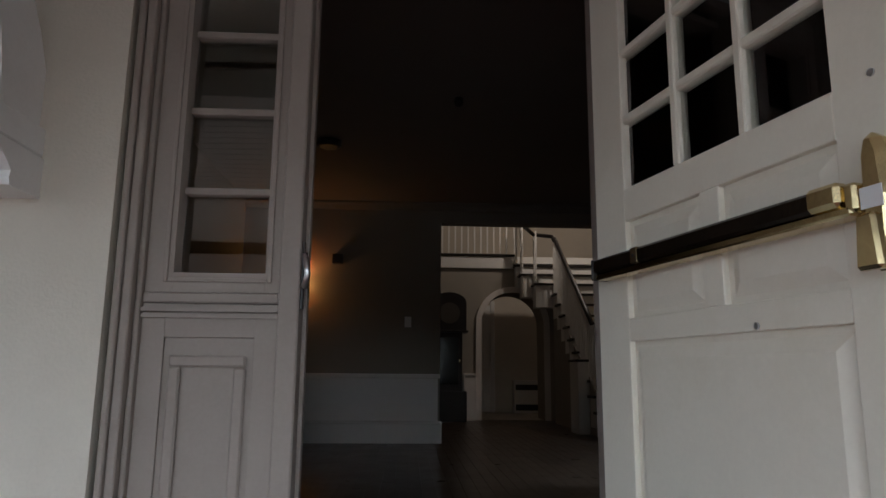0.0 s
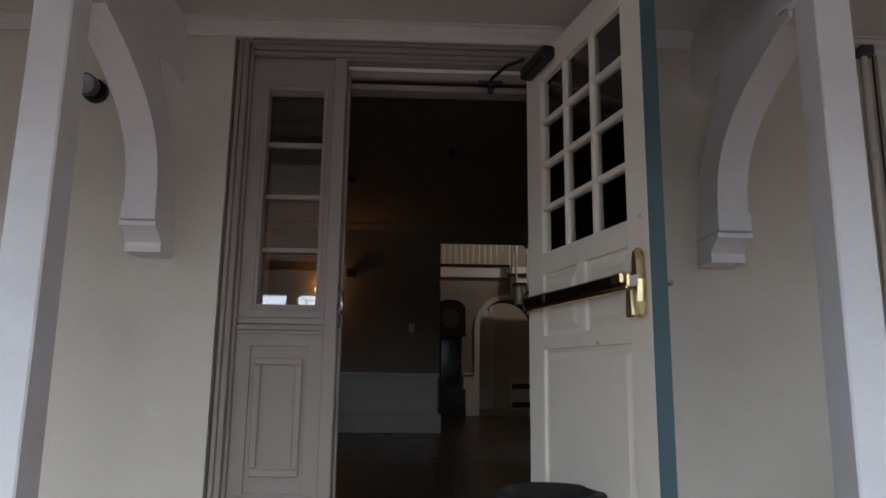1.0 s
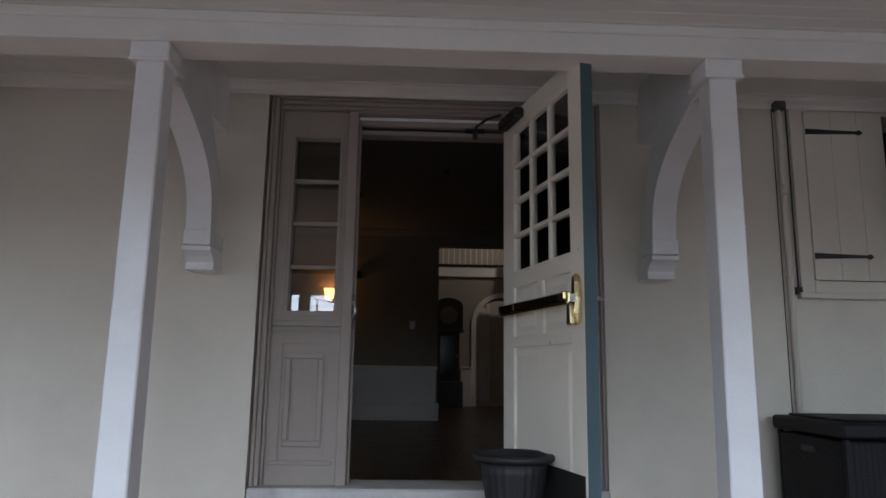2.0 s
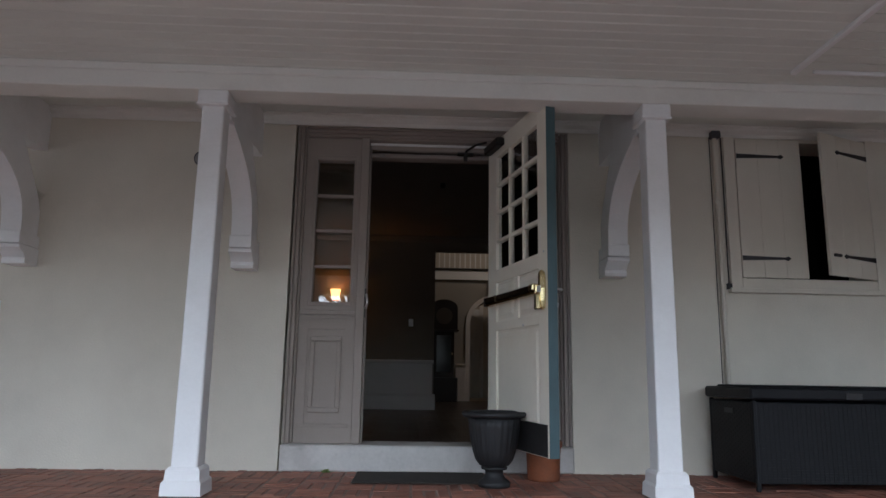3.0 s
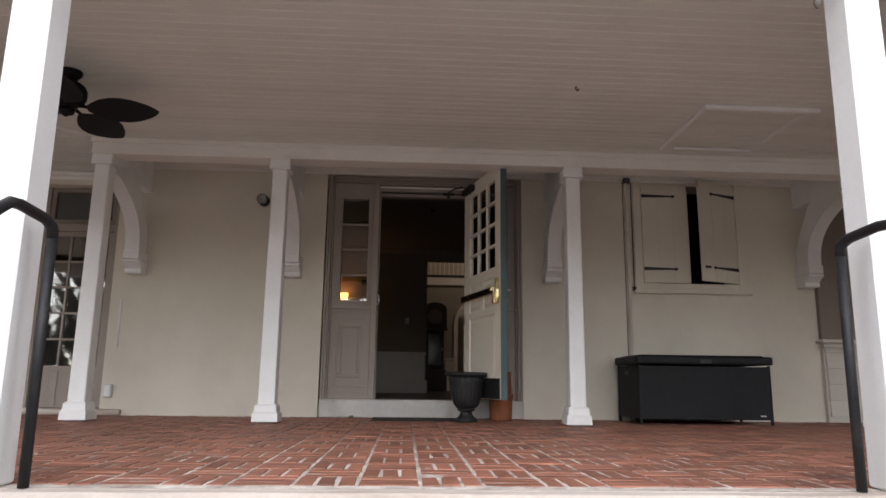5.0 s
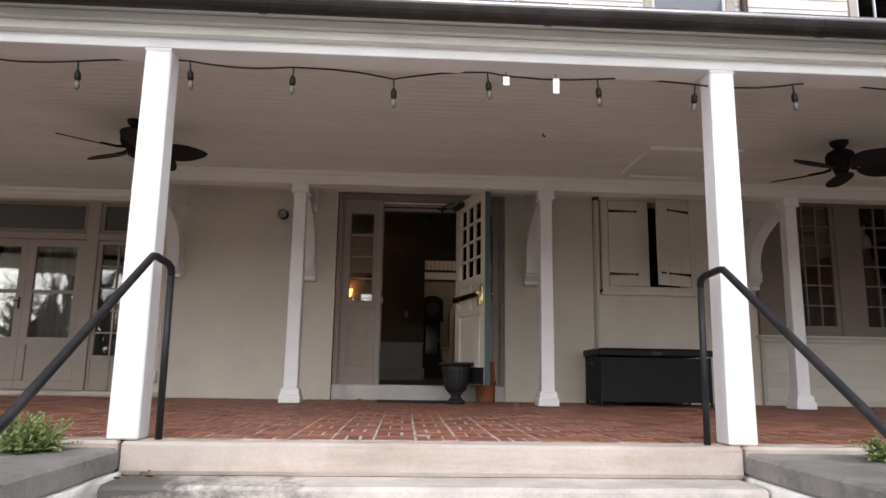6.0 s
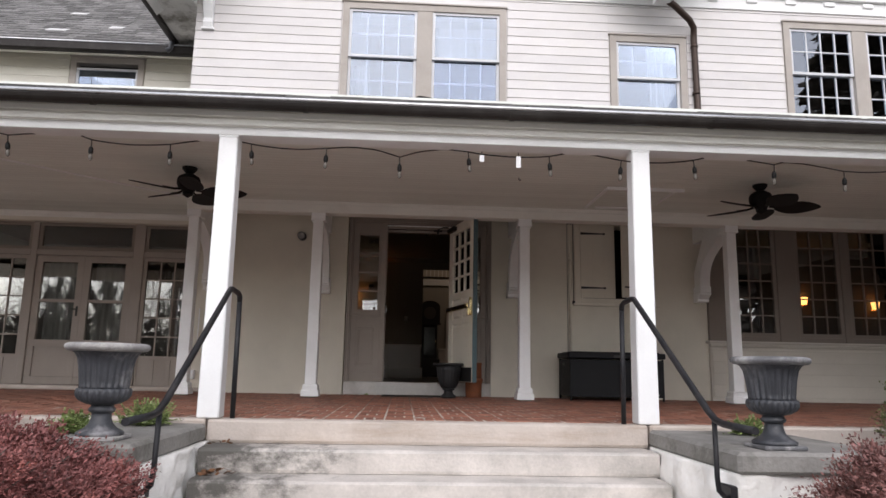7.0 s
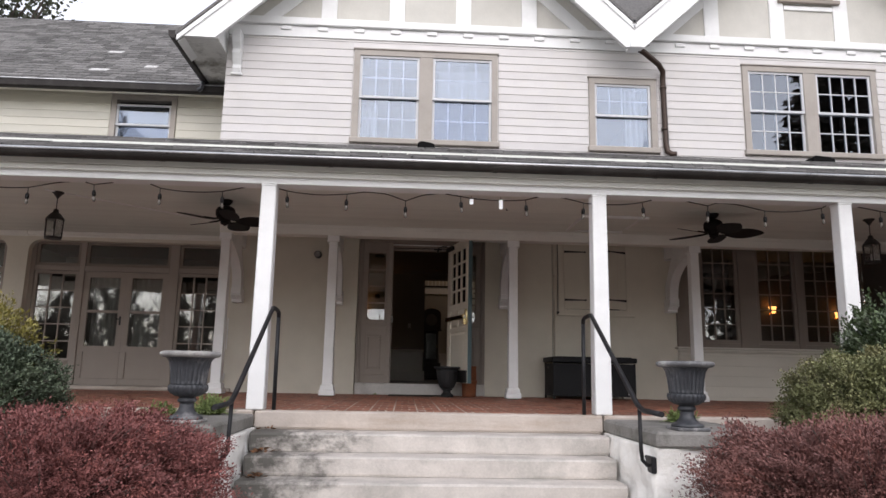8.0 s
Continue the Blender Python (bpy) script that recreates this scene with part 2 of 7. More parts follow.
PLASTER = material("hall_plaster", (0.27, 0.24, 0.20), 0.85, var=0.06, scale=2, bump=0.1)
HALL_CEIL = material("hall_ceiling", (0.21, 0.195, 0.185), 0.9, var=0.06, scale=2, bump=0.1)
DADO = material("dado_white", (0.74, 0.69, 0.65), 0.5, var=0.05, scale=2)
STAIR_WHITE = material("stair_white_paint", (0.80, 0.78, 0.74), 0.45, var=0.05, scale=2)
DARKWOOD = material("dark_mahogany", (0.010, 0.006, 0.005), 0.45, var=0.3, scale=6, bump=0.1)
PATCH_RIM = material("dark_worn_rim", (0.12, 0.12, 0.125), 0.5, var=0.3, scale=8, bump=0.4, bscale=50, tint=(0.40, 0.39, 0.38), tint_scale=7, tint_amount=0.8)
FELT = material("dark_roof_felt", (0.035, 0.034, 0.033), 0.95, spec=0.0, var=0.2)
VENT = material("roof_vent_rubber", (0.007, 0.007, 0.007), 0.8, var=0.2, spec=0.1)
MUNTIN = material("window_white", (0.60, 0.61, 0.63), 0.45, var=0.05)
CURTAIN = material("sheer_curtain", (0.34, 0.34, 0.33), 0.9, var=0.1, scale=5)
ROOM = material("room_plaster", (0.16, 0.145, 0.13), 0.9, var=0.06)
# room plaster darkened to stand in for the dim bay room
DARKROOM = material("dark_room_plaster", (0.07, 0.055, 0.045), 0.7, var=0.1)
GLASS = glass("window_glass", ior=1.68)
LANTERN_GLASS = glass("seeded_lantern_glass", 0.25, (0.8, 0.8, 0.78), 1.9)
# blue gloss and raised index imitate a brighter sky in the upper panes
MID_GLASS = glass("single_window_glass", 0.0, (0.75, 0.8, 0.86), 1.8, (0.72, 0.8, 0.95))
DOUBLE_GLASS = glass("storm_window_glass", 0.0, (0.75, 0.8, 0.86), 1.82, (0.8, 0.86, 0.95))
STORM_GLASS = glass("boosted_storm_glass", 0.0, (0.75, 0.8, 0.86), 2.5, (0.85, 0.9, 0.97))
FRENCH_GLASS = glass("old_side_glass", 0.025, (0.85, 0.86, 0.84), 1.95, (0.95, 0.93, 0.9))
SIDE_GLASS = glass("old_door_glass", 0.0, (0.9, 0.92, 0.9), 1.75)
BOUNCE_GROUND = material("pale_bounce_ground", (0.36, 0.34, 0.31), 0.95, var=0.3, scale=30, bump=0.9, bscale=90, tint=(0.27, 0.25, 0.22), tint_scale=0.6, tint_amount=0.6, depth=0.02)
MULCH = material("bark_mulch", (0.06, 0.038, 0.025), 0.95, var=0.5, scale=14, bump=1.0, bscale=50, depth=0.03)
BARK = material("bark", (0.085, 0.07, 0.06), 0.95, var=0.35, scale=8, bump=0.8, bscale=25, depth=0.02)
RED_LEAF = material("barberry_leaf", (0.232, 0.084, 0.076), 0.65, var=0.3, scale=5, island=0.3, bump=0.1, tint=(0.40, 0.128, 0.098), tint_scale=2.0, tint_amount=0.7)
BOX_LEAF = material("boxwood_leaf", (0.185, 0.195, 0.085), 0.65, var=0.3, scale=4, island=0.35, bump=0.1, tint=(0.29, 0.24, 0.115), tint_scale=2.2, tint_amount=0.75)
MAUVE_LEAF = material("mauve_barberry_leaf", (0.215, 0.098, 0.086), 0.65, var=0.3, scale=5, island=0.3, bump=0.1, tint=(0.33, 0.13, 0.10), tint_scale=2.0, tint_amount=0.7)
DEEP_LEAF = material("deep_green_leaf", (0.09, 0.12, 0.075), 0.6, var=0.3, scale=4, island=0.5, bump=0.1, tint=(0.09, 0.11, 0.055), tint_scale=2.5, tint_amount=0.6)
GOLD_LEAF = material("yellow_green_leaf", (0.24, 0.21, 0.05), 0.5, var=0.3, scale=4, island=0.45, bump=0.1)
DARK_LEAF = material("holly_leaf", (0.085, 0.118, 0.056), 0.4, var=0.3, scale=4, island=0.45, bump=0.1)
CONIFER_LEAF = material("bronzed_conifer_leaf", (0.15, 0.125, 0.10), 0.7, var=0.3, scale=2, island=0.4, bump=0.1)
FERN = material("fern_leaf", (0.22, 0.28, 0.10), 0.5, var=0.3, scale=8, island=0.4, bump=0.1)
TREE_LEAF = material("tree_leaf", (0.045, 0.055, 0.03), 0.6, var=0.3, scale=2, island=0.5, bump=0.1)
DRY_LEAF = material("dry_leaf", (0.16, 0.075, 0.035), 0.8, var=0.3, scale=20, island=0.4)
WARM = glow("warm_lamp_shade", (1.0, 0.45, 0.12), 2.7)
TAG = material("white_plastic", (0.8, 0.8, 0.8), 0.4, var=0.03)

# ---- building blocks ----


def box(bm, x0, x1, y0, y1, z0, z1):
    v = [bm.verts.new((x, y, z)) for z in (z0, z1) for y in (y0, y1) for x in (x0, x1)]
    for f in ((0, 2, 3, 1), (4, 5, 7, 6), (0, 1, 5, 4), (2, 6, 7, 3), (0, 4, 6, 2), (1, 3, 7, 5)):
        bm.faces.new([v[i] for i in f])
    return v


def taper(bm, cx, cy, z0, z1, a, b, a2=None, b2=None):
    """A square post that goes from half width a to b."""
    a2, b2 = a2 or a, b2 or b
    lo = [bm.verts.new((cx + sx * a, cy + sy * a2, z0)) for sx, sy in ((-1, -1), (1, -1), (1, 1), (-1, 1))]
    hi = [bm.verts.new((cx + sx * b, cy + sy * b2, z1)) for sx, sy in ((-1, -1), (1, -1), (1, 1), (-1, 1))]
    bm.faces.new(lo[::-1])
    bm.faces.new(hi)
    for i in range(4):
        bm.faces.new((lo[i], lo[(i + 1) % 4], hi[(i + 1) % 4], hi[i]))


def prism(bm, pts, axis, a0, a1):
    """A flat outline (two coordinates, the other axes in order) pushed along an axis."""
    def at(p, a):
        q = list(p)
        q.insert("xyz".index(axis), a)
        return bm.verts.new(q)
    lo, hi = [at(p, a0) for p in pts], [at(p, a1) for p in pts]
    bm.faces.new(lo)
    bm.faces.new(hi[::-1])
    k = len(pts)
    for i in range(k):
        bm.faces.new((lo[(i + 1) % k], lo[i], hi[i], hi[(i + 1) % k]))


def lathe(bm, profile, seg=32, cx=0.0, cy=0.0, flute=0.0, flutes=0, band=None):
    rings = []
    for r, z in profile:
        ring = []
        for i in range(seg):
            a = 2 * math.pi * i / seg
            rr = r
            if flutes and band[0] <= z <= band[1]:
                rr = r * (1 - flute * (0.5 + 0.5 * math.cos(a * flutes)))
            ring.append(bm.verts.new((cx + rr * math.cos(a), cy + rr * math.sin(a), z)))
        rings.append(ring)
    for lo, hi in zip(rings, rings[1:]):
        for i in range(seg):
            f = bm.faces.new((lo[i], lo[(i + 1) % seg], hi[(i + 1) % seg], hi[i]))
            f.smooth = True
    bm.faces.new(rings[0][::-1])
    bm.faces.new(rings[-1])


def tube(bm, path, r, seg=8, r_end=None):
    """A round bar along a line of points."""
    pts = [Vector(p) for p in path]
    rings = []
    for i, p in enumerate(pts):
        d = (pts[min(i + 1, len(pts) - 1)] - pts[max(i - 1, 0)]).normalized()
        u = d.orthogonal().normalized() if i == 0 else (side - d * side.dot(d)).normalized()
        side = u
        w = d.cross(u)
        rr = r if r_end is None else r + (r_end - r) * i / (len(pts) - 1)
        rings.append([bm.verts.new(p + (u * math.cos(2 * math.pi * k / seg) + w * math.sin(2 * math.pi * k / seg)) * rr) for k in range(seg)])
    for lo, hi in zip(rings, rings[1:]):
        for k in range(seg):
            f = bm.faces.new((lo[k], lo[(k + 1) % seg], hi[(k + 1) % seg], hi[k]))
            f.smooth = True
    bm.faces.new(rings[0][::-1])
    bm.faces.new(rings[-1])


def bevelled(bm, width, seg=1):
    bmesh.ops.recalc_face_normals(bm, faces=bm.faces)
    edges = [e for e in bm.edges if len(e.link_faces) == 2 and e.calc_face_angle(0) > 0.6]
    bmesh.ops.bevel(bm, geom=edges, offset=width, segments=seg, affect="EDGES", clamp_overlap=True)
    return bm


def mesh_of(bm, mat, name):
    bmesh.ops.recalc_face_normals(bm, faces=bm.faces)
    me = bpy.data.meshes.new(name)
    bm.to_mesh(me)
    bm.free()
    me.materials.append(mat)
    return me


def part(name, bm, mat, parent=None, label="", bevel=0.0):
    if bevel:
        bevelled(bm, bevel)
    ob = new(name, mesh_of(bm, mat, name))
    ob.parent = parent
    return tagged(ob, label)


def solid(name, boxes, mat, parent=None, label="", bevel=0.0):
    """One part out of boxes x0, x1, y0, y1, z0, z1."""
    bm = bmesh.new()
    for b in boxes:
        box(bm, *b)
    return part(name, bm, mat, parent, label, bevel)


def thing(name, at, label, category, group="", kind=""):
    ob = new(name)
    ob.empty_display_size = 0.1
    ob.location = at
    return tagged(ob, label, category, group, kind)


def setting(ob, label, category):
    return tagged(ob, label, category, "", "structure")


def pane(name, x0, x1, z0, z1, y, parent, mat=None, lean=0.0):
    """A sheet of glass; lean: how far its top edge stands back."""
    bm = bmesh.new()
    prism(bm, [(y - lean / 2 - 0.002, z0), (y + lean / 2 - 0.002, z1), (y + lean / 2 + 0.002, z1), (y - lean / 2 + 0.002, z0)], "x", x0, x1)
    ob = part(name, bm, mat or GLASS, parent)
    ob.visible_shadow = False
    return ob


def raw(name, verts, faces, mat, parent=None):
    me = bpy.data.meshes.new(name)
    me.from_pydata(verts, [], faces)
    me.materials.append(mat)
    ob = new(name, me)
    ob.parent = parent
    return ob


def cells(x0, x1, z0, z1, holes):
    """Rectangles that fill a wall around its holes (x0, x1, z0, z1)."""
    xs = sorted({x0, x1, *(h[0] for h in holes), *(h[1] for h in holes)})
    xs = [x for x in xs if x0 <= x <= x1]
    out = []
    for a, b in zip(xs, xs[1:]):
        cut = sorted((h[2], h[3]) for h in holes if h[0] < (a + b) / 2 < h[1])
        z = z0
        for c, d in cut:
            if c > z + 1e-6:
                out.append((a, b, z, c))
            z = max(z, d)
        if z1 > z + 1e-6:
            out.append((a, b, z, z1))
    return out

# ---- the large structure ----
HOUSE_L, HOUSE_R = -8.5, 9.0
CEILING_Z, BEAM_Z = 2.33, 2.19
FLOOR_IN = 0.15

# ground: one sheet to the horizon, with a planting bed
# pale colour added to throw light up into the porch
ground = solid("ground", [(-400, 400, -400, 400, -0.9, -0.75)], BOUNCE_GROUND)
setting(ground, "unseen ground, made pale to bounce light into the porch", "ground")
bed = solid("planting_bed", [(-7, -1.9, -7.6, -4.7, -0.75, -0.70), (2.0, 7.5, -7.8, -4.7, -0.75, -0.70)], MULCH)
setting(bed, "brown bark mulch under the shrubs", "flower bed")

# main wall behind the porch
DOOR_HOLE, SHUTTER_HOLE = (-0.988, 0.975, 0.0, 2.39), (2.24, 3.17, 1.34, 2.36)
FRENCH_HOLE = (-5.93, -3.0, 0.05, 2.20)
SIDE_HOLE = (-7.40, -6.24, 0.40, 2.20)
BAY_HOLE = (3.97, 8.3, 0.0, 2.42)
wall_south = bmesh.new()
for a, b, c, d in cells(HOUSE_L, HOUSE_R, -0.75, 2.75, [DOOR_HOLE, SHUTTER_HOLE, FRENCH_HOLE, SIDE_HOLE, BAY_HOLE]):
    box(wall_south, a, b, 0.0, 0.28, c, d)
wall_south = part("wall_south", wall_south, STUCCO)
for hx, s in ((-5.93, 1), (-3.0, -1), (-7.40, 1), (-6.24, -1)):
    bm = bmesh.new()
    prism(bm, [(hx, 2.20), *[(hx + s * 0.16 * (1 - math.sin(a)), 2.20 - 0.16 * (1 - math.cos(a))) for a in [i * math.pi / 16 for i in range(9)]]], "y", 0.001, 0.11)
    part("rounded_corner", bm, STUCCO, wall_south)
setting(wall_south, "cream painted stucco wall behind the porch", "wall")

# alcove ceiling between the inner beam and the wall, with its crown moulding
setting(solid("ceiling_alcove", [(-2.78, HOUSE_R, -0.86, 0.0, 2.46, 2.52)], CEIL), "painted alcove ceiling over the entrance", "ceiling")


def crown(x0, x1, z, mat):
    bm = bmesh.new()
    prism(bm, [(0.0, z - 0.075), (-0.012, z - 0.075), (-0.016, z - 0.05), (-0.04, z - 0.03), (-0.046, z - 0.012), (-0.06, z - 0.01), (-0.06, z), (0.0, z)], "x", x0, x1)
    return part("crown_moulding", bm, mat)


setting(crown(-2.78, 3.97, 2.46, BEAM), "painted crown moulding along the alcove wall", "trim")
setting(crown(-5.95, -2.95, CEILING_Z - 0.005, BEAM), "painted crown moulding over the glazed doors", "trim")
setting(crown(-8.5, -5.96, CEILING_Z - 0.005, BEAM), "painted crown moulding on the side bay", "trim")

# porch ceiling of narrow boards with open grooves
bm = bmesh.new()
y = -4.32
while y < -1.06:
    w = min(0.085, -1.05 - y)
    prism(bm, [(y + 0.002, CEILING_Z + 0.004), (y + 0.009, CEILING_Z), (y + w - 0.005, CEILING_Z), (y + w - 0.003, CEILING_Z + 0.003), (y + w - 0.003, CEILING_Z + 0.016), (y + 0.003, CEILING_Z + 0.016)], "x", HOUSE_L, HOUSE_R)
    y += 0.085
box(bm, HOUSE_L, HOUSE_R, -4.32, -0.86, CEILING_Z + 0.014, CEILING_Z + 0.04)
y = -1.05
while y < -0.02:
    box(bm, HOUSE_L, -2.78, y + 0.004, y + 0.081, CEILING_Z, CEILING_Z + 0.016)
    y += 0.085
box(bm, HOUSE_L, -2.79, -0.86, 0.0, CEILING_Z + 0.014, CEILING_Z + 0.04)
setting(part("ceiling_porch", bm, CEIL), "white tongue-and-groove porch ceiling", "ceiling")

# batten over the mitre of the ceiling boards
bm = bmesh.new()
lo, hi, side = Vector((-4.42, -2.60, 0)), Vector((-2.87, -1.10, 0)), Vector((0.0126, -0.013, 0))
quad = [lo - side, hi - side, hi + side, lo + side]
under = [bm.verts.new((v.x, v.y, CEILING_Z - 0.012)) for v in quad]
over = [bm.verts.new((v.x, v.y, CEILING_Z + 0.002)) for v in quad]
bm.faces.new(under)
bm.faces.new(over[::-1])
for k in range(4):
    bm.faces.new((under[k], under[(k + 1) % 4], over[(k + 1) % 4], over[k]))
setting(part("ceiling_batten", bm, WHITE), "thin white batten over the ceiling mitre", "trim")

# access hatch trimmed with thin battens
hatch = thing("ceiling_hatch", (1.95, -2.16, CEILING_Z), "painted access hatch set in the porch ceiling", "hatch")
for k in range(10):
    solid("panel_board", [(0.03, 0.80, 0.04 + k * 0.085, 0.116 + k * 0.085, -0.006, 0.004)], CEIL, hatch)
for a, b, c, d, e in ((0.0, 0.86, 0.0, 0.038, 0.034), (0.12, 0.80, 0.90, 0.918, 0.022), (0.0, 0.034, 0.039, 0.93, 0.024), (0.77, 0.80, 0.12, 0.70, 0.018)):
    solid("batten", [(a, b, c, d, -e, 0.0)], WHITE, hatch, bevel=0.004)
hook = thing("ceiling_hook", (0.951, -2.374, CEILING_Z), "small black hook screwed into the porch ceiling", "hook")
bm = bmesh.new()
tube(bm, [(0, 0, 0.0), (0, 0, -0.02), (0.012, 0, -0.03), (0.02, 0, -0.018)], 0.005, 6)
part("screw", bm, BLACK, hook)

# inner beam on the slender posts
inner_beam = thing("inner_beam", (0, 0, 0), "white painted timber beam along the inner posts", "beam", kind="structure")
solid("beam", [(-2.84, HOUSE_R, -1.05, -0.86, BEAM_Z, 2.50)], BEAM, inner_beam, bevel=0.004)
solid("moulding", [(-2.85, HOUSE_R, -1.066, -1.05, 2.285, CEILING_Z)], BEAM, inner_beam, bevel=0.004)

# front beam with its stepped cornice
front_beam = thing("front_beam", (0, 0, 0), "white painted porch beam with stepped cornice", "beam", kind="structure")
solid("beam", [(HOUSE_L, HOUSE_R, -4.455, -4.28, 1.977, 2.235)], WHITE, front_beam, bevel=0.004)
bm = bmesh.new()
prism(bm, [(-4.456, 2.036), (-4.505, 2.036), (-4.505, 2.076), (-4.488, 2.079), (-4.488, 2.088), (-4.53, 2.090), (-4.53, 2.126), (-4.512, 2.129), (-4.512, 2.138), (-4.556, 2.140), (-4.556, 2.168), (-4.456, 2.168)], "x", HOUSE_L, HOUSE_R)
part("cornice", bm, BEAM, front_beam)

# porch roof
ROOF_EDGE, ROOF_BEND, ROOF_WALL = (-4.66, 2.185), (-3.5, 2.675), (-0.9, 3.28)
bm = bmesh.new()
prism(bm, [ROOF_EDGE, ROOF_BEND, ROOF_WALL, (-0.9, 3.2), (-3.5, 2.6), (-4.66, 2.16)], "x", HOUSE_L, HOUSE_R)
porch_roof = part("porch_roof", bm, FELT)
setting(porch_roof, "low grey shingled roof over the porch", "roof")

# gutter along the eave
gutter = thing("gutter", (0, 0, 0), "dark aged metal gutter along the porch eave", "gutter", kind="structure")
bm = bmesh.new()
GY, GZ, GR = -4.645, 2.158, 0.060
outer = [(GY + GR * math.cos(a), GZ + GR * math.sin(a)) for a in [math.pi * (1 + i / 10) for i in range(11)]]
inner = [(GY + (GR - 0.006) * math.cos(a), GZ + (GR - 0.006) * math.sin(a)) for a in [math.pi * (2 - i / 10) for i in range(11)]]
prism(bm, outer + inner, "x", HOUSE_L, HOUSE_R)
part("trough", bm, GUTTER, gutter)
bm = bmesh.new()
tube(bm, [(HOUSE_L, GY - GR, GZ + 0.004), (HOUSE_R, GY - GR, GZ + 0.004)], 0.014, 6)
part("lip", bm, LIP_GLEAM, gutter, "rolled metal lip, brightened for its sky gleam")
for i in range(12):
    x = -8.2 + i * 1.45
    bm = bmesh.new()
    ring = [math.pi * (1 + i / 10) for i in range(11)]
    prism(bm, [(GY + (GR + 0.004) * math.cos(a), GZ + (GR + 0.004) * math.sin(a)) for a in ring] + [(GY + (GR + 0.0005) * math.cos(a), GZ + (GR + 0.0005) * math.sin(a)) for a in ring[::-1]], "x", x, x + 0.035)
    part("bracket", bm, GUTTER, gutter)

# ---- upper storey ----
UY = -0.92
WIN_A, WIN_B, WIN_C = (-1.10, 1.025, 3.62, 5.03), (2.40, 3.42, 3.62, 4.735), (4.77, 6.87, 3.65, 5.04)
UP_L, UP_R = -2.96, 9.0
wall_upper = bmesh.new()
for a, b, c, d in cells(UP_L, UP_R, 2.95, 5.22, [WIN_A, WIN_B, WIN_C]):
    box(wall_upper, a, b, UY, UY + 0.2, c, d)
box(wall_upper, UP_L, UP_L + 0.2, UY + 0.2, 4.0, 2.9, 5.3)
wall_upper = part("wall_upper", wall_upper, SIDING)
setting(wall_upper, "white clapboard wall of the upper storey", "wall")


def boards(wall, x0, x1, z0, z1, step, y, holes, mat):
    """Lapped boards, each one an object on the wall."""
    shapes = {}
    z = z0
    while z < z1 - 0.02:
        h = min(step, z1 - z)
        for a, b, c, d in cells(x0, x1, z, z + h, holes):
            if d - c < 0.02 or b - a < 0.03:
                continue
            key = (round(b - a, 3), round(d - c, 3))
            if key not in shapes:
                bm = bmesh.new()
                prism(bm, [(0.0, -0.006), (-0.017, -0.006), (-0.019, -0.003), (-0.009, d - c), (0.0, d - c)], "x", 0.0, b - a)
                shapes[key] = mesh_of(bm, mat, "board")
            ob = new("board", shapes[key])
            ob.parent = wall
            ob.location = (a, y, c)
        z += step


SETBACK_Y = 0.5
LW_WIN = (-5.16, -4.11, 3.78, 4.75)
wall_wing = bmesh.new()
for a, b, c, d in cells(HOUSE_L - 2, UP_L, 2.6, 4.95, [LW_WIN]):
    box(wall_wing, a, b, SETBACK_Y, SETBACK_Y + 0.2, c, d)
wall_wing = part("wall_wing", wall_wing, CREAM_SIDING)
setting(wall_wing, "cream clapboard wall of the lower wing", "wall")
setting(solid("roof_flat", [(HOUSE_L, UP_L, -0.92, SETBACK_Y, 3.44, 3.54)], SHINGLE_FAR), "grey flat roof beside the wing", "roof")

# gable fields in plaster with white timbers
SLOPE, APEX = 0.93, 8.08
VAL = 2.93
L_C, R_C = -0.03, 5.89
BAND_TOP = 5.475


def rake(c, x, drop=0.0):
    """Height of the roof line of a gable with its middle at c."""
    return APEX - drop - abs(x - c) * SLOPE


wall_gable = bmesh.new()
prism(wall_gable, [(UP_L, 5.22), (VAL, 5.22), (VAL, rake(L_C, VAL, 0.08)), (L_C, APEX - 0.08), (UP_L, rake(L_C, UP_L, 0.08))], "y", UY, UY + 0.2)
prism(wall_gable, [(VAL, 5.22), (9.3, 5.22), (R_C, APEX - 0.08), (VAL, rake(R_C, VAL, 0.08))], "y", UY, UY + 0.2)
wall_gable = part("wall_gable", wall_gable, material("gable_plaster", (0.60, 0.58, 0.53), 0.9, var=0.08, scale=3, bump=0.5, bscale=70))
setting(wall_gable, "pale roughcast gable with white timbers", "wall")
band = thing("gable_band", (0, 0, 0), "white timber band with small blocks under the gables", "trim", kind="structure")
solid("board", [(UP_L, 9.0, UY - 0.03, UY, 5.19, 5.36)], WHITE, band, bevel=0.005)
solid("drip", [(UP_L, 9.0, UY - 0.085, UY, 5.362, BAND_TOP)], WHITE, band, bevel=0.008)
block = None
for i in range(21):
    x = -2.20 + 0.54 * i
    if block is None:
        block = solid("block", [(0, 0.15, -0.028, 0.0, 0, 0.06)], WHITE, band, bevel=0.006)
        block.location = (x, UY - 0.03, 5.288)
    else:
        ob = new("block", block.data)
        ob.parent, ob.location = band, (x, UY - 0.03, 5.288)
timbers = thing("gable_timbers", (0, 0, 0), "white half-timber boards on the gables", "timber", kind="structure")
for c, x in ((L_C, -1.62), (L_C, -0.61), (L_C, 0.39), (L_C, 1.39), (R_C, 4.22), (R_C, 5.26), (R_C, 6.29), (R_C, 7.32)):
    top = min(rake(c, x), rake(c, x + 0.23)) - 0.12
    solid("post", [(x, x + 0.23, UY - 0.03, UY, BAND_TOP + 0.001, top)], WHITE, timbers, bevel=0.004)
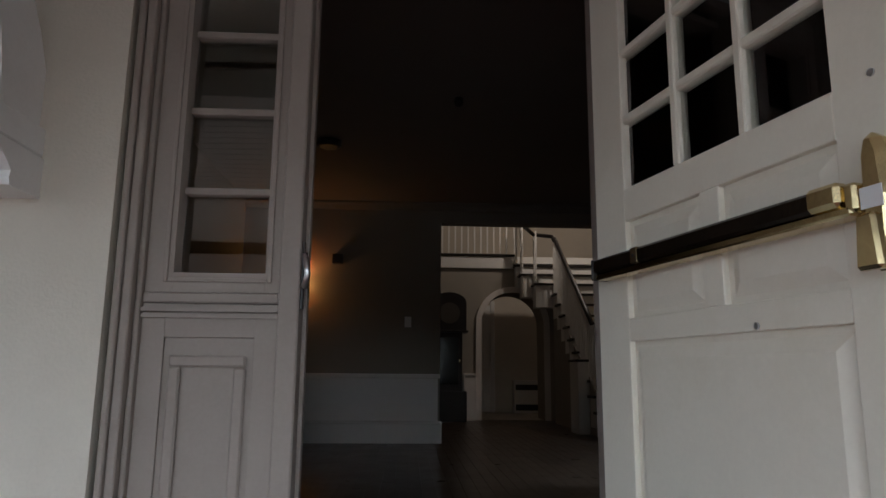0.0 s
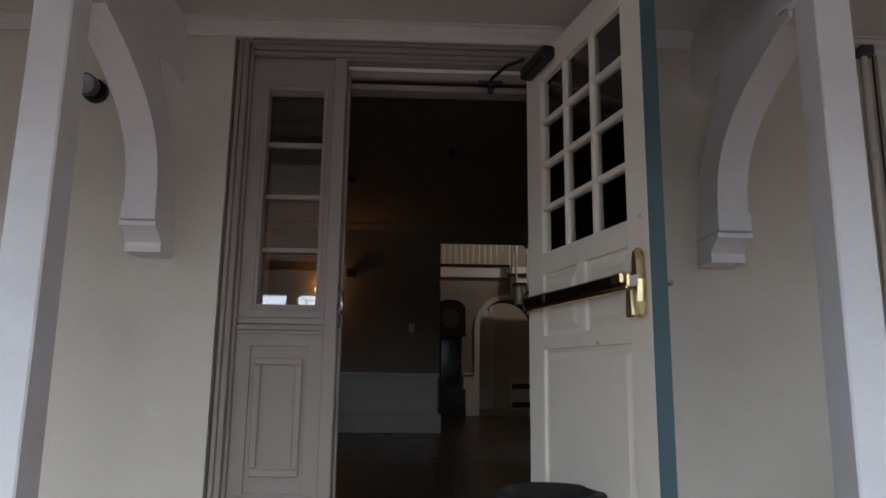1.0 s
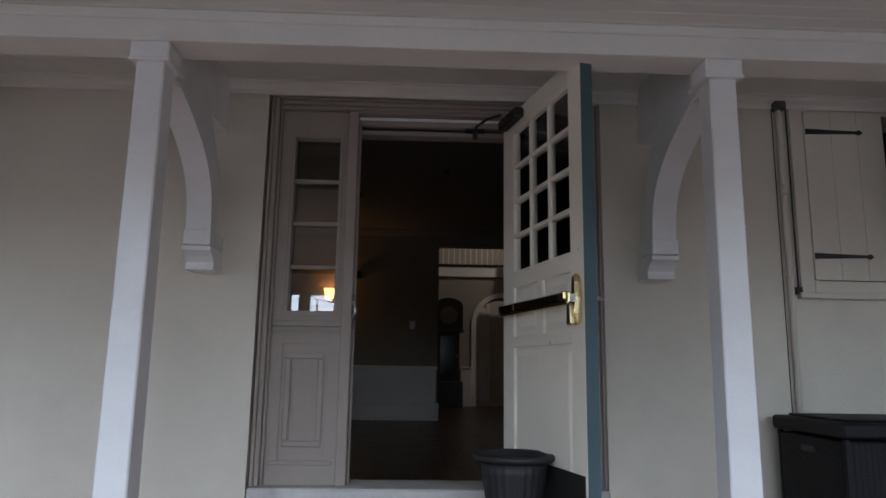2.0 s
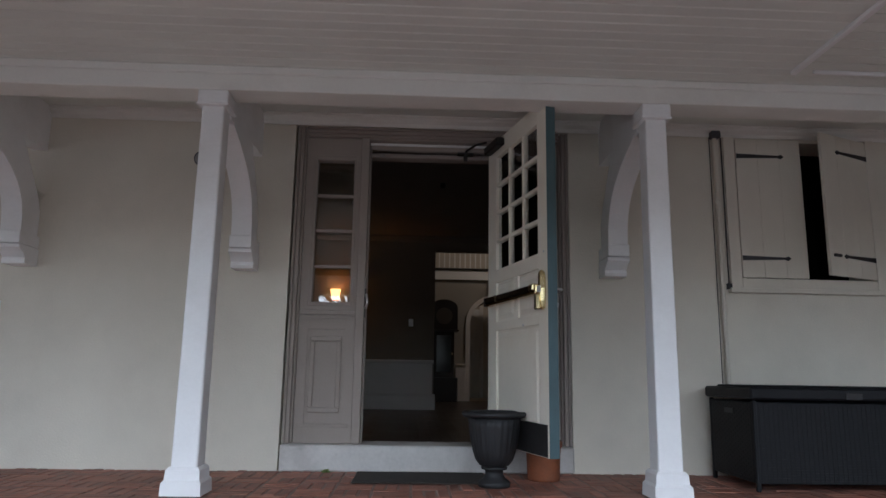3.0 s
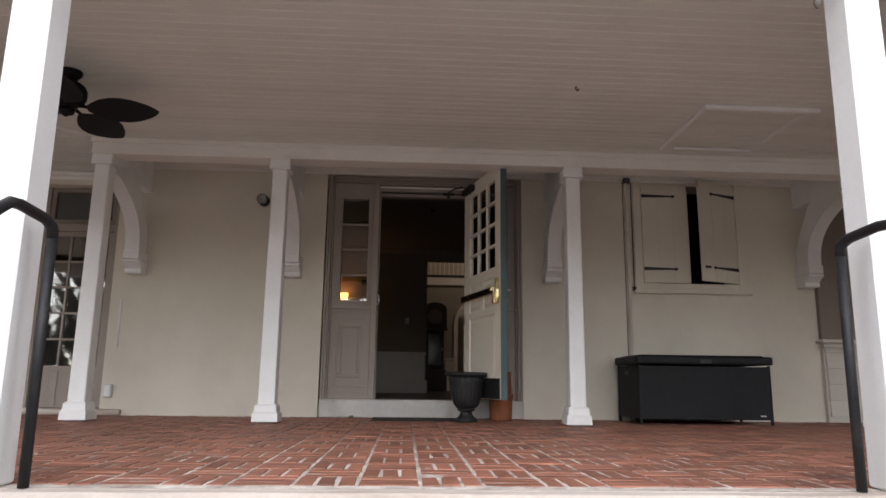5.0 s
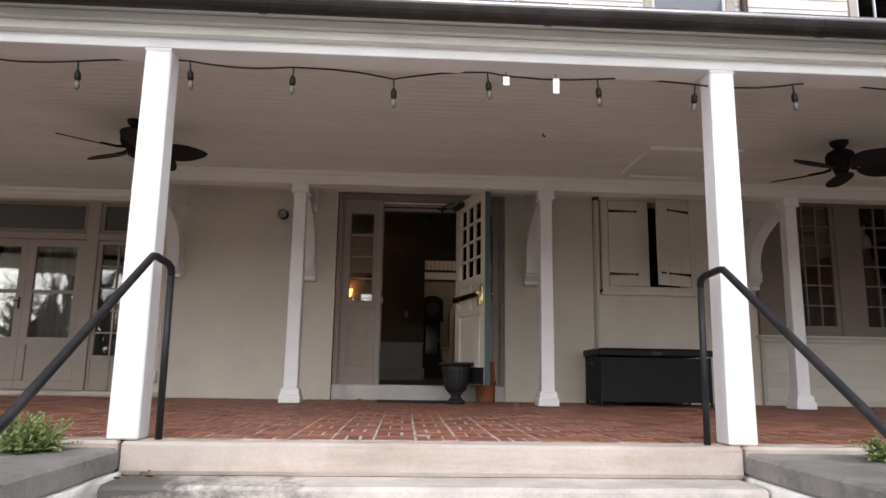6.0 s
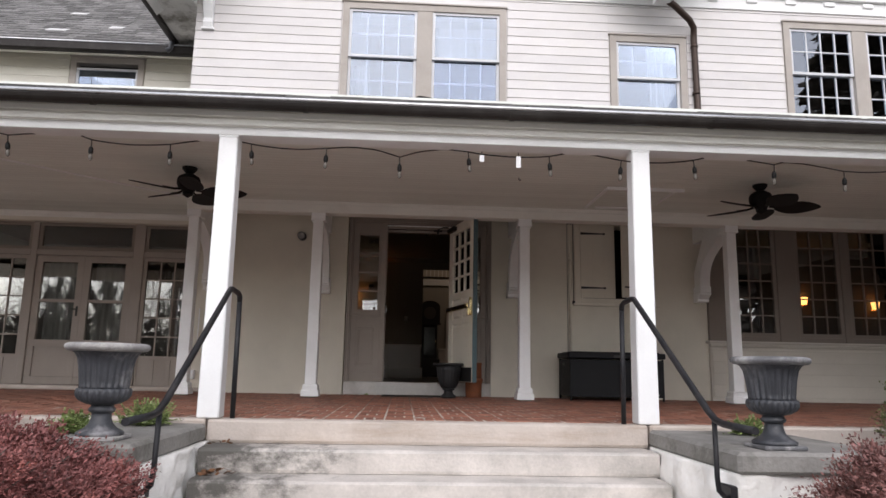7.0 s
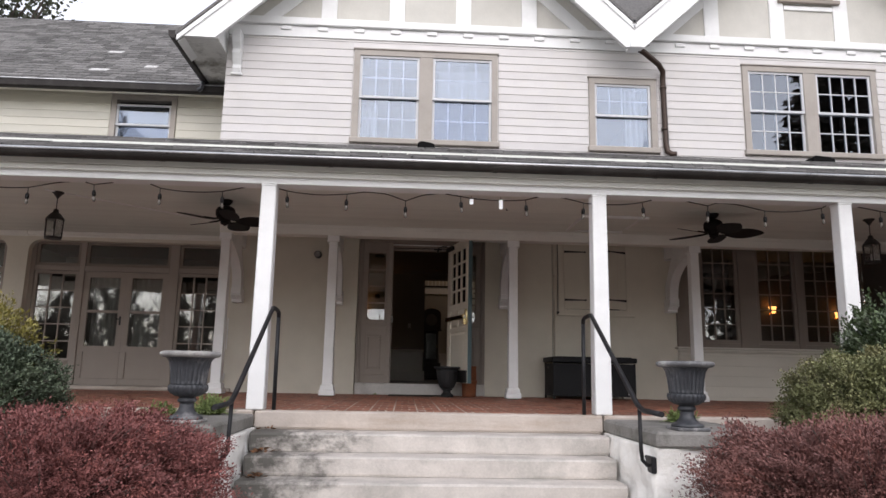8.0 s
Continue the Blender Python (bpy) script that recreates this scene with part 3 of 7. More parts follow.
for c in (L_C, R_C):
    for s in (-1, 1):
        bm = bmesh.new()
        lo, hi = 2.17, 1.66
        prism(bm, [(c + s * lo, 5.51), (c + s * hi, 5.51 + (lo - hi) * SLOPE), (c + s * hi, 5.76 + (lo - hi) * SLOPE), (c + s * (lo + 0.28), 5.50), (c + s * (lo + 0.26), BAND_TOP + 0.002), (c + s * lo, BAND_TOP + 0.002)], "y", UY - 0.026, UY)
        part("brace", bm, WHITE, timbers)
        bm = bmesh.new()
        hi2 = 1.43
        prism(bm, [(c + s * hi2, 5.51 + (lo - hi2) * SLOPE), (c + s * hi2, 5.76 + (lo - hi2) * SLOPE), (c + s * 0.63, 5.76 + (lo - 0.63) * SLOPE), (c + s * 0.63, 5.51 + (lo - 0.63) * SLOPE)], "y", UY - 0.026, UY)
        part("brace", bm, WHITE, timbers)
solid("rail", [(5.502, 6.288, UY - 0.028, UY, 6.0, 6.07)], WHITE, timbers, bevel=0.004)
attic = thing("attic_window", (0, 0, 0), "small taupe attic window high in the gable", "window")
solid("sill", [(5.40, 6.38, UY - 0.09, UY - 0.031, 6.10, 6.16)], TAUPE, attic, bevel=0.006)
solid("frame", [(5.503, 5.58, UY - 0.05, UY - 0.001, 6.162, 7.1), (6.21, 6.287, UY - 0.05, UY - 0.001, 6.162, 7.1), (5.58, 6.21, UY - 0.05, UY - 0.001, 7.02, 7.1)], TAUPE, attic)
pane("pane", 5.58, 6.21, 6.162, 7.02, UY - 0.02, attic, DOUBLE_GLASS)

# gable roofs with their deep white fascia
EAVE_Y = -1.47
EAVE_Z = 4.86


def gable_roof(name, c, sides):
    roof = thing(name, (0, 0, 0), "grey shingled gable roof with deep white fascia", "roof", kind="structure")
    for s, half in sides:
        x_out, zl = c + s * half, APEX - half * SLOPE
        bm = bmesh.new()
        prism(bm, [(c, APEX + 0.07), (x_out + s * 0.02, zl + 0.05), (x_out + s * 0.02, zl + 0.002), (c, APEX + 0.002)], "y", EAVE_Y - 0.05, 6.5)
        part("slope", bm, SHINGLE_FAR, roof)
        bm = bmesh.new()
        deep = 0.47
        if half > 3.2:
            cut = (APEX - deep - EAVE_Z) / SLOPE
            prism(bm, [(c, APEX), (x_out, zl), (x_out, EAVE_Z - 0.005), (c + s * cut, EAVE_Z - 0.005), (c, APEX - deep)], "y", EAVE_Y - 0.02, EAVE_Y + 0.03)
        else:
            prism(bm, [(c, APEX), (x_out, zl), (x_out, zl - 0.33), (x_out - s * 0.14, zl - 0.34), (c, APEX - deep)], "y", EAVE_Y - 0.02 - 0.001 * s, EAVE_Y + 0.03)
        part("fascia", bm, WHITE, roof, "white painted rake board")
        bm = bmesh.new()
        prism(bm, [(c, APEX), (x_out, zl), (x_out, zl - 0.075), (c, APEX - 0.075)], "y", EAVE_Y - 0.045, EAVE_Y - 0.022)
        part("rake_moulding", bm, WHITE, roof)
        bm = bmesh.new()
        prism(bm, [(c, APEX - 0.003), (x_out, zl - 0.003), (x_out, zl - 0.07), (c, APEX - 0.07)], "y", EAVE_Y + 0.031, UY + 0.1)
        part("soffit", bm, WHITE, roof)
    return roof


gable_roof("gable_roof", L_C, ((-1, 3.47), (1, VAL - L_C + 0.01)))
gable_roof("gable_roof", R_C, ((-1, R_C - VAL + 0.01), (1, 3.4)))
bm = bmesh.new()
prism(bm, [(-0.6, 5.0), (5.4, 11.2), (11.9, 4.9), (11.9, 4.8), (5.4, 11.1), (-0.6, 4.9)], "x", -0.9, 9.4)
setting(part("roof_main", bm, SHINGLE_FAR), "grey shingled main roof behind the gables", "roof")
setting(solid("eave_return", [(-2.985, -2.962, EAVE_Y + 0.031, UY - 0.001, EAVE_Z + 0.031, 5.32)], WHITE), "white board closing the end of the eave", "trim")
eave_gutter = thing("eave_gutter", (0, 0, 0), "dark gutter along the side eave of the gable", "gutter", kind="structure")
bm = bmesh.new()
prism(bm, [(-3.62, EAVE_Z + 0.06), (-3.61, EAVE_Z - 0.02), (-3.56, EAVE_Z - 0.05), (-3.515, EAVE_Z - 0.05), (-3.515, EAVE_Z + 0.06)], "y", EAVE_Y - 0.04, 0.1)
part("trough", bm, GUTTER, eave_gutter)
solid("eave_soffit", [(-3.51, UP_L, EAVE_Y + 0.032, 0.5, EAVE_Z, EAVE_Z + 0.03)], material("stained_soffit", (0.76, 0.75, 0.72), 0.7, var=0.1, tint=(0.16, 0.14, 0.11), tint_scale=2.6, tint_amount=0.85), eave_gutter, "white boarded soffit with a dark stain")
bm = bmesh.new()
tube(bm, [(-3.56, -0.02, EAVE_Z - 0.04), (-3.56, -0.05, EAVE_Z - 0.12), (-3.57, -0.06, EAVE_Z - 0.17), (-3.62, -0.06, EAVE_Z - 0.21)], 0.035, 8)
part("outlet", bm, LEAD, eave_gutter)

# scrolled bracket under the gable corner
corbel = thing("eave_bracket", (-2.80, UY, 4.58), "white scrolled timber bracket under the gable eave", "bracket")
bm = bmesh.new()
prism(bm, [(0, 0), (-0.05, 0.0), (-0.07, 0.06), (-0.055, 0.12), (-0.10, 0.2), (-0.13, 0.28), (-0.11, 0.34), (-0.17, 0.42), (-0.2, 0.50), (-0.2, 0.6), (0, 0.6)], "x", -0.06, 0.06)
part("scroll", bm, WHITE, corbel, bevel=0.006)
solid("foot", [(-0.08, 0.08, -0.06, 0, -0.03, -0.002)], WHITE, corbel, bevel=0.004)

# wing roof: slope and gutter; the shingles follow at the end of the file
WING_LO, WING_HI = (0.10, 4.80), (3.96, 7.84)
bm = bmesh.new()
prism(bm, [WING_LO, WING_HI, (3.96, 7.74), (0.10, 4.70)], "x", HOUSE_L - 2, UP_L + 0.3)
prism(bm, [(3.96, 7.84), (8.0, 4.9), (8.0, 4.8), (3.96, 7.74)], "x", HOUSE_L - 2, UP_L + 0.3)
roof_wing = part("roof_wing", bm, FELT)
setting(roof_wing, "steep grey shingled roof of the wing", "roof")
wing_gutter = thing("wing_gutter", (0, 0, 0), "dark gutter along the wing eave", "gutter", kind="structure")
bm = bmesh.new()
prism(bm, [(0.0, 4.77), (0.01, 4.67), (0.05, 4.65), (0.10, 4.65), (0.10, 4.77)], "x", HOUSE_L - 2, -3.1)
part("trough", bm, GUTTER, wing_gutter)
bm = bmesh.new()
tube(bm, [(HOUSE_L - 2, 0.0, 4.775), (-3.1, 0.0, 4.775)], 0.012, 6)
part("lip", bm, LIP_GLEAM, wing_gutter)
solid("fascia", [(HOUSE_L - 2, -3.1, 0.105, 0.13, 4.63, 4.70)], CREAM_SIDING, wing_gutter)
bm = bmesh.new()
prism(bm, [(0.13, 4.64), (0.5, 4.86), (0.5, 4.88), (0.13, 4.67)], "x", HOUSE_L - 2, -3.1)
part("soffit", bm, CREAM_SIDING, wing_gutter)

# plain walls that close the house
closing = [(HOUSE_L - 2, HOUSE_R + 2, 11.8, 12.0, -0.75, 7.0), (HOUSE_L - 2.2, HOUSE_L - 2, 0, 12, -0.75, 7.0), (HOUSE_R + 0.4, HOUSE_R + 0.6, -0.7, 12, -0.75, 7.0), (HOUSE_R, HOUSE_R + 0.6, -0.9, 0.28, -0.75, 7.0), (HOUSE_L - 2.2, HOUSE_L, 0.0, 0.28, -0.75, 5.0)]
setting(solid("wall_outer", closing, STUCCO), "plain outer walls of the house", "wall")
setting(solid("floor_upper", [(HOUSE_L - 2, HOUSE_R + 0.4, 0.28, 5.2, 2.85, 2.95), (UP_L + 0.2, HOUSE_R + 0.4, -0.7, 0.28, 2.85, 2.94)], ROOM), "floor of the upper storey", "floor")
setting(solid("ceiling_upper", [(UP_L + 0.2, HOUSE_R + 0.4, -0.72, 4.0, 5.22, 5.28), (HOUSE_L - 2, UP_L, 0.7, 4.0, 4.86, 4.9)], ROOM), "ceiling of the upper rooms", "ceiling")
setting(solid("wall_upper_back", [(HOUSE_L - 2, HOUSE_R + 0.4, 4.0, 4.15, 2.95, 5.22), (1.6, 1.75, -0.72, 4.0, 2.95, 5.22), (4.0, 4.15, -0.72, 4.0, 2.95, 5.22)], ROOM), "inner walls of the upper rooms", "wall")

# added wall, dark so that it blocks light and dims the right end
setting(solid("porch_end_blocker", [(6.95, 7.1, -4.3, -0.13, 0.0, 2.32)], material("blocker_dark", (0.07, 0.058, 0.05), 0.8, var=0.2)), "added dark wall keeping light off the porch end", "wall")

# limestone of the steps with black moss, thickest at the ends that stay damp
nodes, links = STONE.node_tree.nodes, STONE.node_tree.links
shader = nodes["Principled BSDF"]
old = shader.inputs["Base Color"].links[0].from_socket
coord, streak, spread = nodes.new("ShaderNodeTexCoord"), nodes.new("ShaderNodeTexNoise"), nodes.new("ShaderNodeMapping")
spread.inputs["Scale"].default_value = (3.2, 1.5, 5.0)
streak.inputs["Scale"].default_value, streak.inputs["Detail"].default_value, streak.inputs["Roughness"].default_value = 1.6, 9, 0.72
links.new(coord.outputs["Object"], spread.inputs["Vector"])
links.new(spread.outputs["Vector"], streak.inputs["Vector"])
axes, lean, fade, stain = nodes.new("ShaderNodeSeparateXYZ"), nodes.new("ShaderNodeMath"), nodes.new("ShaderNodeMapRange"), nodes.new("ShaderNodeMix")
links.new(coord.outputs["Object"], axes.inputs["Vector"])
lean.operation = "MULTIPLY_ADD"
lean.inputs[1].default_value = -0.36
links.new(axes.outputs["X"], lean.inputs[0])
links.new(streak.outputs["Fac"], lean.inputs[2])
fade.inputs["From Min"].default_value, fade.inputs["From Max"].default_value, fade.inputs["To Max"].default_value = 0.78, 0.98, 0.95
links.new(lean.outputs[0], fade.inputs["Value"])
stain.data_type = "RGBA"
stain.inputs["B"].default_value = (0.105, 0.10, 0.088, 1)
links.new(fade.outputs["Result"], stain.inputs["Factor"])
links.new(old, stain.inputs["A"])
links.new(stain.outputs["Result"], shader.inputs["Base Color"])

grimed(STONE, (0.27, 0.26, 0.24), 1.7, 0.46, 0.74, 0.28, 0.0, (1.0, 1.0, 3.5))
grimed(SLAB, (0.36, 0.27, 0.20), 1.1, 0.50, 0.66, 0.6, 0.0, (0.8, 1.0, 7.0))

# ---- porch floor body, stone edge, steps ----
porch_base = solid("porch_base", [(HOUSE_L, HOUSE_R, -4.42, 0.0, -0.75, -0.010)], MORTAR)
setting(porch_base, "mortar bed of the brick porch", "floor")
EDGE_Y = -4.50
coping = thing("porch_coping", (0, 0, 0), "worn limestone edge slabs of the porch", "kerb", kind="structure")
for a, b in ((-8.5, -4.9), (-4.89, -3.2), (-3.19, -1.5), (1.5, 3.3), (3.31, 5.2), (5.21, 9.0)):
    solid("slab", [(a, b, EDGE_Y, -4.425, -0.14, -0.002)], SLAB, coping, bevel=0.012)
solid("under_wall", [(-8.5, -1.5, -4.47, -4.426, -0.75, -0.142), (1.5, 9.0, -4.47, -4.426, -0.75, -0.142)], LIMEWASH, coping)

steps = thing("front_steps", (0, 0, 0), "broad weathered limestone steps up to the porch", "steps", kind="structure")
RISERS = [(-4.50, -0.002, -0.153), (-4.77, -0.156, -0.303), (-5.03, -0.306, -0.453), (-5.29, -0.456, -0.603), (-5.55, -0.606, -0.75)]
rng = random.Random(4)
for i, (yy, zt, zb) in enumerate(RISERS):
    bm = bmesh.new()
    w = (1.478, 1.455, 1.43, 1.43, 1.43)[i]
    back = -4.425 if i == 0 else RISERS[i - 1][0] + 0.04
    nx, ny = 40, 6
    grid = {}
    for ix in range(nx + 1):
        for k, (py, pz) in enumerate(((back, zb), (back, zt), (yy + 0.10, zt), (yy + 0.02, zt - 0.003), (yy, zt - 0.018), (yy + 0.004, zb + 0.02), (yy + 0.012, zb))):
            x = -w + 2 * w * ix / nx
            wob = noise.noise(Vector((x * 2.3, i * 7.1, k * 0.7))) * (0.010 if k in (3, 4, 5) else 0.004)
            grid[ix, k] = bm.verts.new((x, py + wob, pz + (wob * 0.5 if k in (2, 3, 4) else 0)))
    for ix in range(nx):
        for k in range(6):
            bm.faces.new((grid[ix, k], grid[ix + 1, k], grid[ix + 1, k + 1], grid[ix, k + 1]))
    for ix in (0, nx):
        bm.faces.new([grid[ix, k] for k in range(7)])
    part("step", bm, STONE if i else SLAB, steps)
solid("core", [(-1.42, 1.42, -5.2, -4.43, -0.75, -0.62)], STONE, steps)

# cheek walls beside the steps, lime-washed rubble under thick cap stones
for s in (-1, 1):
    cheek = thing("cheek_wall", (0, 0, 0), "lime-washed rubble wall beside the steps under a mossy cap stone", "wall", "cheek walls of the steps", "structure")
    bm = bmesh.new()
    x0, x1 = sorted((s * 1.462, s * 2.30))
    box(bm, x0, x1, -5.74, -4.51, -0.75, -0.14)
    bmesh.ops.subdivide_edges(bm, edges=bm.edges[:], cuts=26, use_grid_fill=True)
    for v in bm.verts:
        d = noise.noise(v.co * 4.5) * 0.045 + noise.noise(v.co * 10) * 0.024
        v.co += Vector((d, noise.noise(v.co * 5 + Vector((9, 2, 4))) * 0.03, 0))
    for f in bm.faces:
        f.smooth = True
    part("rubble", bm, LIMEWASH, cheek)
    bm = bmesh.new()
    box(bm, *sorted((s * 1.482, s * 2.36)), -5.78, -4.505, -0.14, -0.03)
    part("cap_stone", bm, SOIL_STONE, cheek, "mossy grey cap stone", bevel=0.018)

# ---- posts and braces of the porch ----


def inner_post(x, y):
    p = thing("porch_post", (x, y, 0), "slender white square porch post on a stepped plinth", "post", "inner porch posts")
    bm = bmesh.new()
    taper(bm, 0, 0, 0.145, 2.105, 0.067, 0.061)
    part("shaft", bm, WHITE, p, bevel=0.006)
    bm = bmesh.new()
    taper(bm, 0, 0, 0.012, 0.075, 0.103, 0.100)
    taper(bm, 0, 0, 0.075, 0.088, 0.100, 0.090)
    taper(bm, 0, 0, 0.088, 0.135, 0.089, 0.086)
    taper(bm, 0, 0, 0.135, 0.150, 0.086, 0.074)
    part("plinth", bm, WHITE, p)
    solid("foot", [(-0.07, 0.07, -0.07, 0.07, 0.0, 0.012)], SOIL_STONE, p)
    solid("capital", [(-0.084, 0.084, -0.084, 0.084, 2.105, BEAM_Z)], WHITE, p, bevel=0.006)
    solid("necking", [(-0.089, 0.089, -0.089, 0.089, 2.10, 2.115)], WHITE, p, bevel=0.005)
    return p


POST_Y = -0.965
post = inner_post(-1.270, POST_Y)
for x in (-2.75, 1.253, 3.86):
    copy_thing(post, pose(x, POST_Y, 0))


def brace(x):
    b = thing("curved_brace", (x, 0, 0), "white curved timber brace from wall to porch beam", "brace", "curved braces")
    n = 18
    front = [(-0.225 - 0.60 * (i / n) ** 3.4, 1.45 + 0.62 * i / n) for i in range(n + 1)]
    bm = bmesh.new()
    prism(bm, [(0.0, 1.44), *[(y + 0.022, z) for y, z in front], (-0.80, 2.185), (-0.858, 2.19), (-0.858, 2.455), (0.0, 2.455), (0.0, 2.14), (-0.30, 2.14), (-0.05, 1.80), (0.0, 1.70)], "x", -0.052, 0.052)
    part("web", bm, WHITE, b)
    bm = bmesh.new()
    prism(bm, front + [(y + 0.020, z) for y, z in front[::-1]], "x", -0.066, 0.066)
    part("curve", bm, WHITE, b)
    bm = bmesh.new()
    prism(bm, [(0.0, 1.315), (-0.15, 1.315), (-0.155, 1.335), (-0.15, 1.355), (-0.185, 1.385), (-0.232, 1.41), (-0.232, 1.432), (0.0, 1.432)], "x", -0.075, 0.075)
    part("corbel", bm, WHITE, b)
    solid("base_block", [(-0.073, 0.073, -0.238, 0.0, 1.437, 1.52)], WHITE, b, bevel=0.004)
    solid("head_block", [(-0.06, 0.06, -0.875, -0.79, 2.075, 2.125)], WHITE, b, bevel=0.008)
    solid("head_block", [(-0.068, 0.068, -0.90, -0.78, 2.127, 2.188)], WHITE, b, bevel=0.008)
    return b


first_brace = brace(-1.27)
for x in (-2.76, 1.255, 3.86):
    copy_thing(first_brace, pose(x, 0, 0))


def column(x):
    c = thing("porch_column", (x, -4.39, 0), "plain white square column at the porch edge", "column", "front porch columns")
    bm = bmesh.new()
    taper(bm, 0, 0, 0.0, 1.976, 0.074, 0.066)
    part("shaft", bm, WHITE, c, bevel=0.008)
    solid("cap", [(-0.070, 0.070, -0.070, 0.070, 1.955, 1.9755)], WHITE, c, bevel=0.006)
    return c


col = column(-1.495)
for x in (1.507, 3.84, -4.75):
    copy_thing(col, pose(x, -4.39, 0))

# ---- entrance ----
sill = thing("door_sill", (0, 0, 0), "pale painted stone door sill", "sill", kind="structure")
solid("slab", [(-0.975, 0.975, -0.035, 0.30, 0.0, 0.169)], material("sill_paint", (0.55, 0.53, 0.50), 0.75, var=0.15, scale=4, bump=0.3, bscale=50, tint=(0.36, 0.34, 0.31), tint_scale=3, tint_amount=0.6), sill, bevel=0.01)

frame_set = thing("door_frame", (0, 0, 0), "taupe painted entrance frame with moulded casing", "door frame", kind="structure")
TOP = 2.385
for s in (-1, 1):
    for i, (a, b, y0) in enumerate(((0.955, 0.974, 0.012), (0.928, 0.954, 0.026), (0.912, 0.927, 0.055))):
        solid("casing_step", [(*sorted((s * a, s * b)), y0, 0.20, 0.17, TOP)], TAUPE, frame_set, bevel=0.004)
for a, b, y0 in ((2.370, 2.384, 0.012), (2.345, 2.369, 0.03), (2.322, 2.344, 0.045)):
    solid("head_step", [(-0.910, 0.910, y0, 0.20, a, b)], TAUPE, frame_set, bevel=0.004)
for s, a, b in ((-1, 0.462, 0.522), (1, 0.45, 0.51)):
    solid("jamb", [(*sorted((s * a, s * b)), 0.055, 0.24, 0.17, 2.321)], TAUPE, frame_set, bevel=0.005)
    solid("jamb_stop", [(*sorted((s * (a - 0.012), s * (a - 0.001))), 0.13, 0.17, 0.17, 2.28)], TAUPE, frame_set)
solid("head", [(-0.461, 0.449, 0.06, 0.24, 2.309, 2.321)], TAUPE, frame_set)
solid("head_stop", [(-0.461, 0.449, 0.13, 0.17, 2.258, 2.307)], TAUPE, frame_set, bevel=0.004)
solid("head_strip", [(-0.461, 0.449, 0.118, 0.1295, 2.29, 2.307)], WHITE, frame_set, bevel=0.002)
solid("head_lining", [(-0.461, 0.449, 0.20, 0.30, 2.225, 2.256)], TAUPE, frame_set, bevel=0.004)


def sidelight(x0, x1, left, right):
    """Panel below, four panes in one column above; left, right: widths of the stiles."""
    g = thing("sidelight", ((x0 + x1) / 2, 0.08, 0.17), "taupe sidelight with four panes over a raised panel", "sidelight", "sidelights of the entrance")
    h = (x1 - x0) / 2
    gl, gr = -h + left, h - right
    pz = [0.955, 1.212, 1.470, 1.728, 1.985]
    for x0, x1 in ((-h, gl), (gr, h)):
        solid("stile", [(x0, x1, 0.0, 0.09, 0.895, 2.149)], TAUPE, g, bevel=0.0008)
    for s in (-1, 1):
        solid("lower_stile", [(*sorted((s * h, s * (h - 0.066))), 0.0, 0.05, 0.0, 0.862)], TAUPE, g, bevel=0.0008)
    solid("rail", [(gl, gr, 0.0, 0.09, 0.895, 0.953)], TAUPE, g, bevel=0.0008)
    solid("rail", [(gl, gr, 0.0, 0.09, pz[-1] + 0.002, 2.149)], TAUPE, g, bevel=0.0008)
    solid("transom", [(-h, h, -0.012, 0.06, 0.864, 0.893)], TAUPE, g, bevel=0.004)
    solid("drip_mould", [(-h, h, -0.02, -0.001, 0.838, 0.850), (-h, h, -0.014, -0.001, 0.820, 0.832)], TAUPE, g)
    solid("lower_rail", [(-h + 0.066, h - 0.066, 0.0, 0.05, 0.0, 0.13)], TAUPE, g, bevel=0.0008)
    solid("lower_rail", [(-h + 0.066, h - 0.066, 0.0, 0.05, 0.765, 0.862)], TAUPE, g, bevel=0.0008)
    solid("panel", [(-h + 0.0665, h - 0.0665, 0.010, 0.04, 0.1305, 0.7645)], TAUPE, g)
    a, c, d = h - 0.085, 0.20, 0.715
    for x0, x1, z0, z1 in ((-a, a, d - 0.034, d), (-a, a, c, c + 0.034), (-a, -a + 0.034, c + 0.0345, d - 0.0345), (a - 0.034, a, c + 0.0345, d - 0.0345)):
        solid("panel_mould", [(x0, x1, -0.008, 0.0095, z0, z1)], TAUPE, g, bevel=0.006)
    solid("base_mould", [(-h + 0.02, h - 0.02, -0.012, -0.001, 0.105, 0.125)], TAUPE, g, bevel=0.003)
    e0, e1 = gl - 0.026, gr + 0.020
    for x0, x1, z0, z1 in ((e0, e0 + 0.012, 0.925, 2.02), (e1 - 0.012, e1, 0.925, 2.02), (e0 + 0.0125, e1 - 0.0125, 0.925, 0.937), (e0 + 0.0125, e1 - 0.0125, 2.008, 2.02)):
        solid("sash_bead", [(x0, x1, -0.008, -0.0005, z0, z1)], TAUPE, g, bevel=0.002)
    for z in pz[1:-1]:
        solid("glazing_bar", [(gl, gr, 0.045, 0.085, z - 0.011, z + 0.011)], TAUPE, g, bevel=0.003)
    for z0, z1 in zip(pz, pz[1:]):
        pane("pane", gl, gr, z0, z1, 0.068, g, SIDE_GLASS, 0.008)
    return g


sidelight(-0.911, -0.523, 0.078, 0.045)
sidelight(0.511, 0.911, 0.045, 0.078)

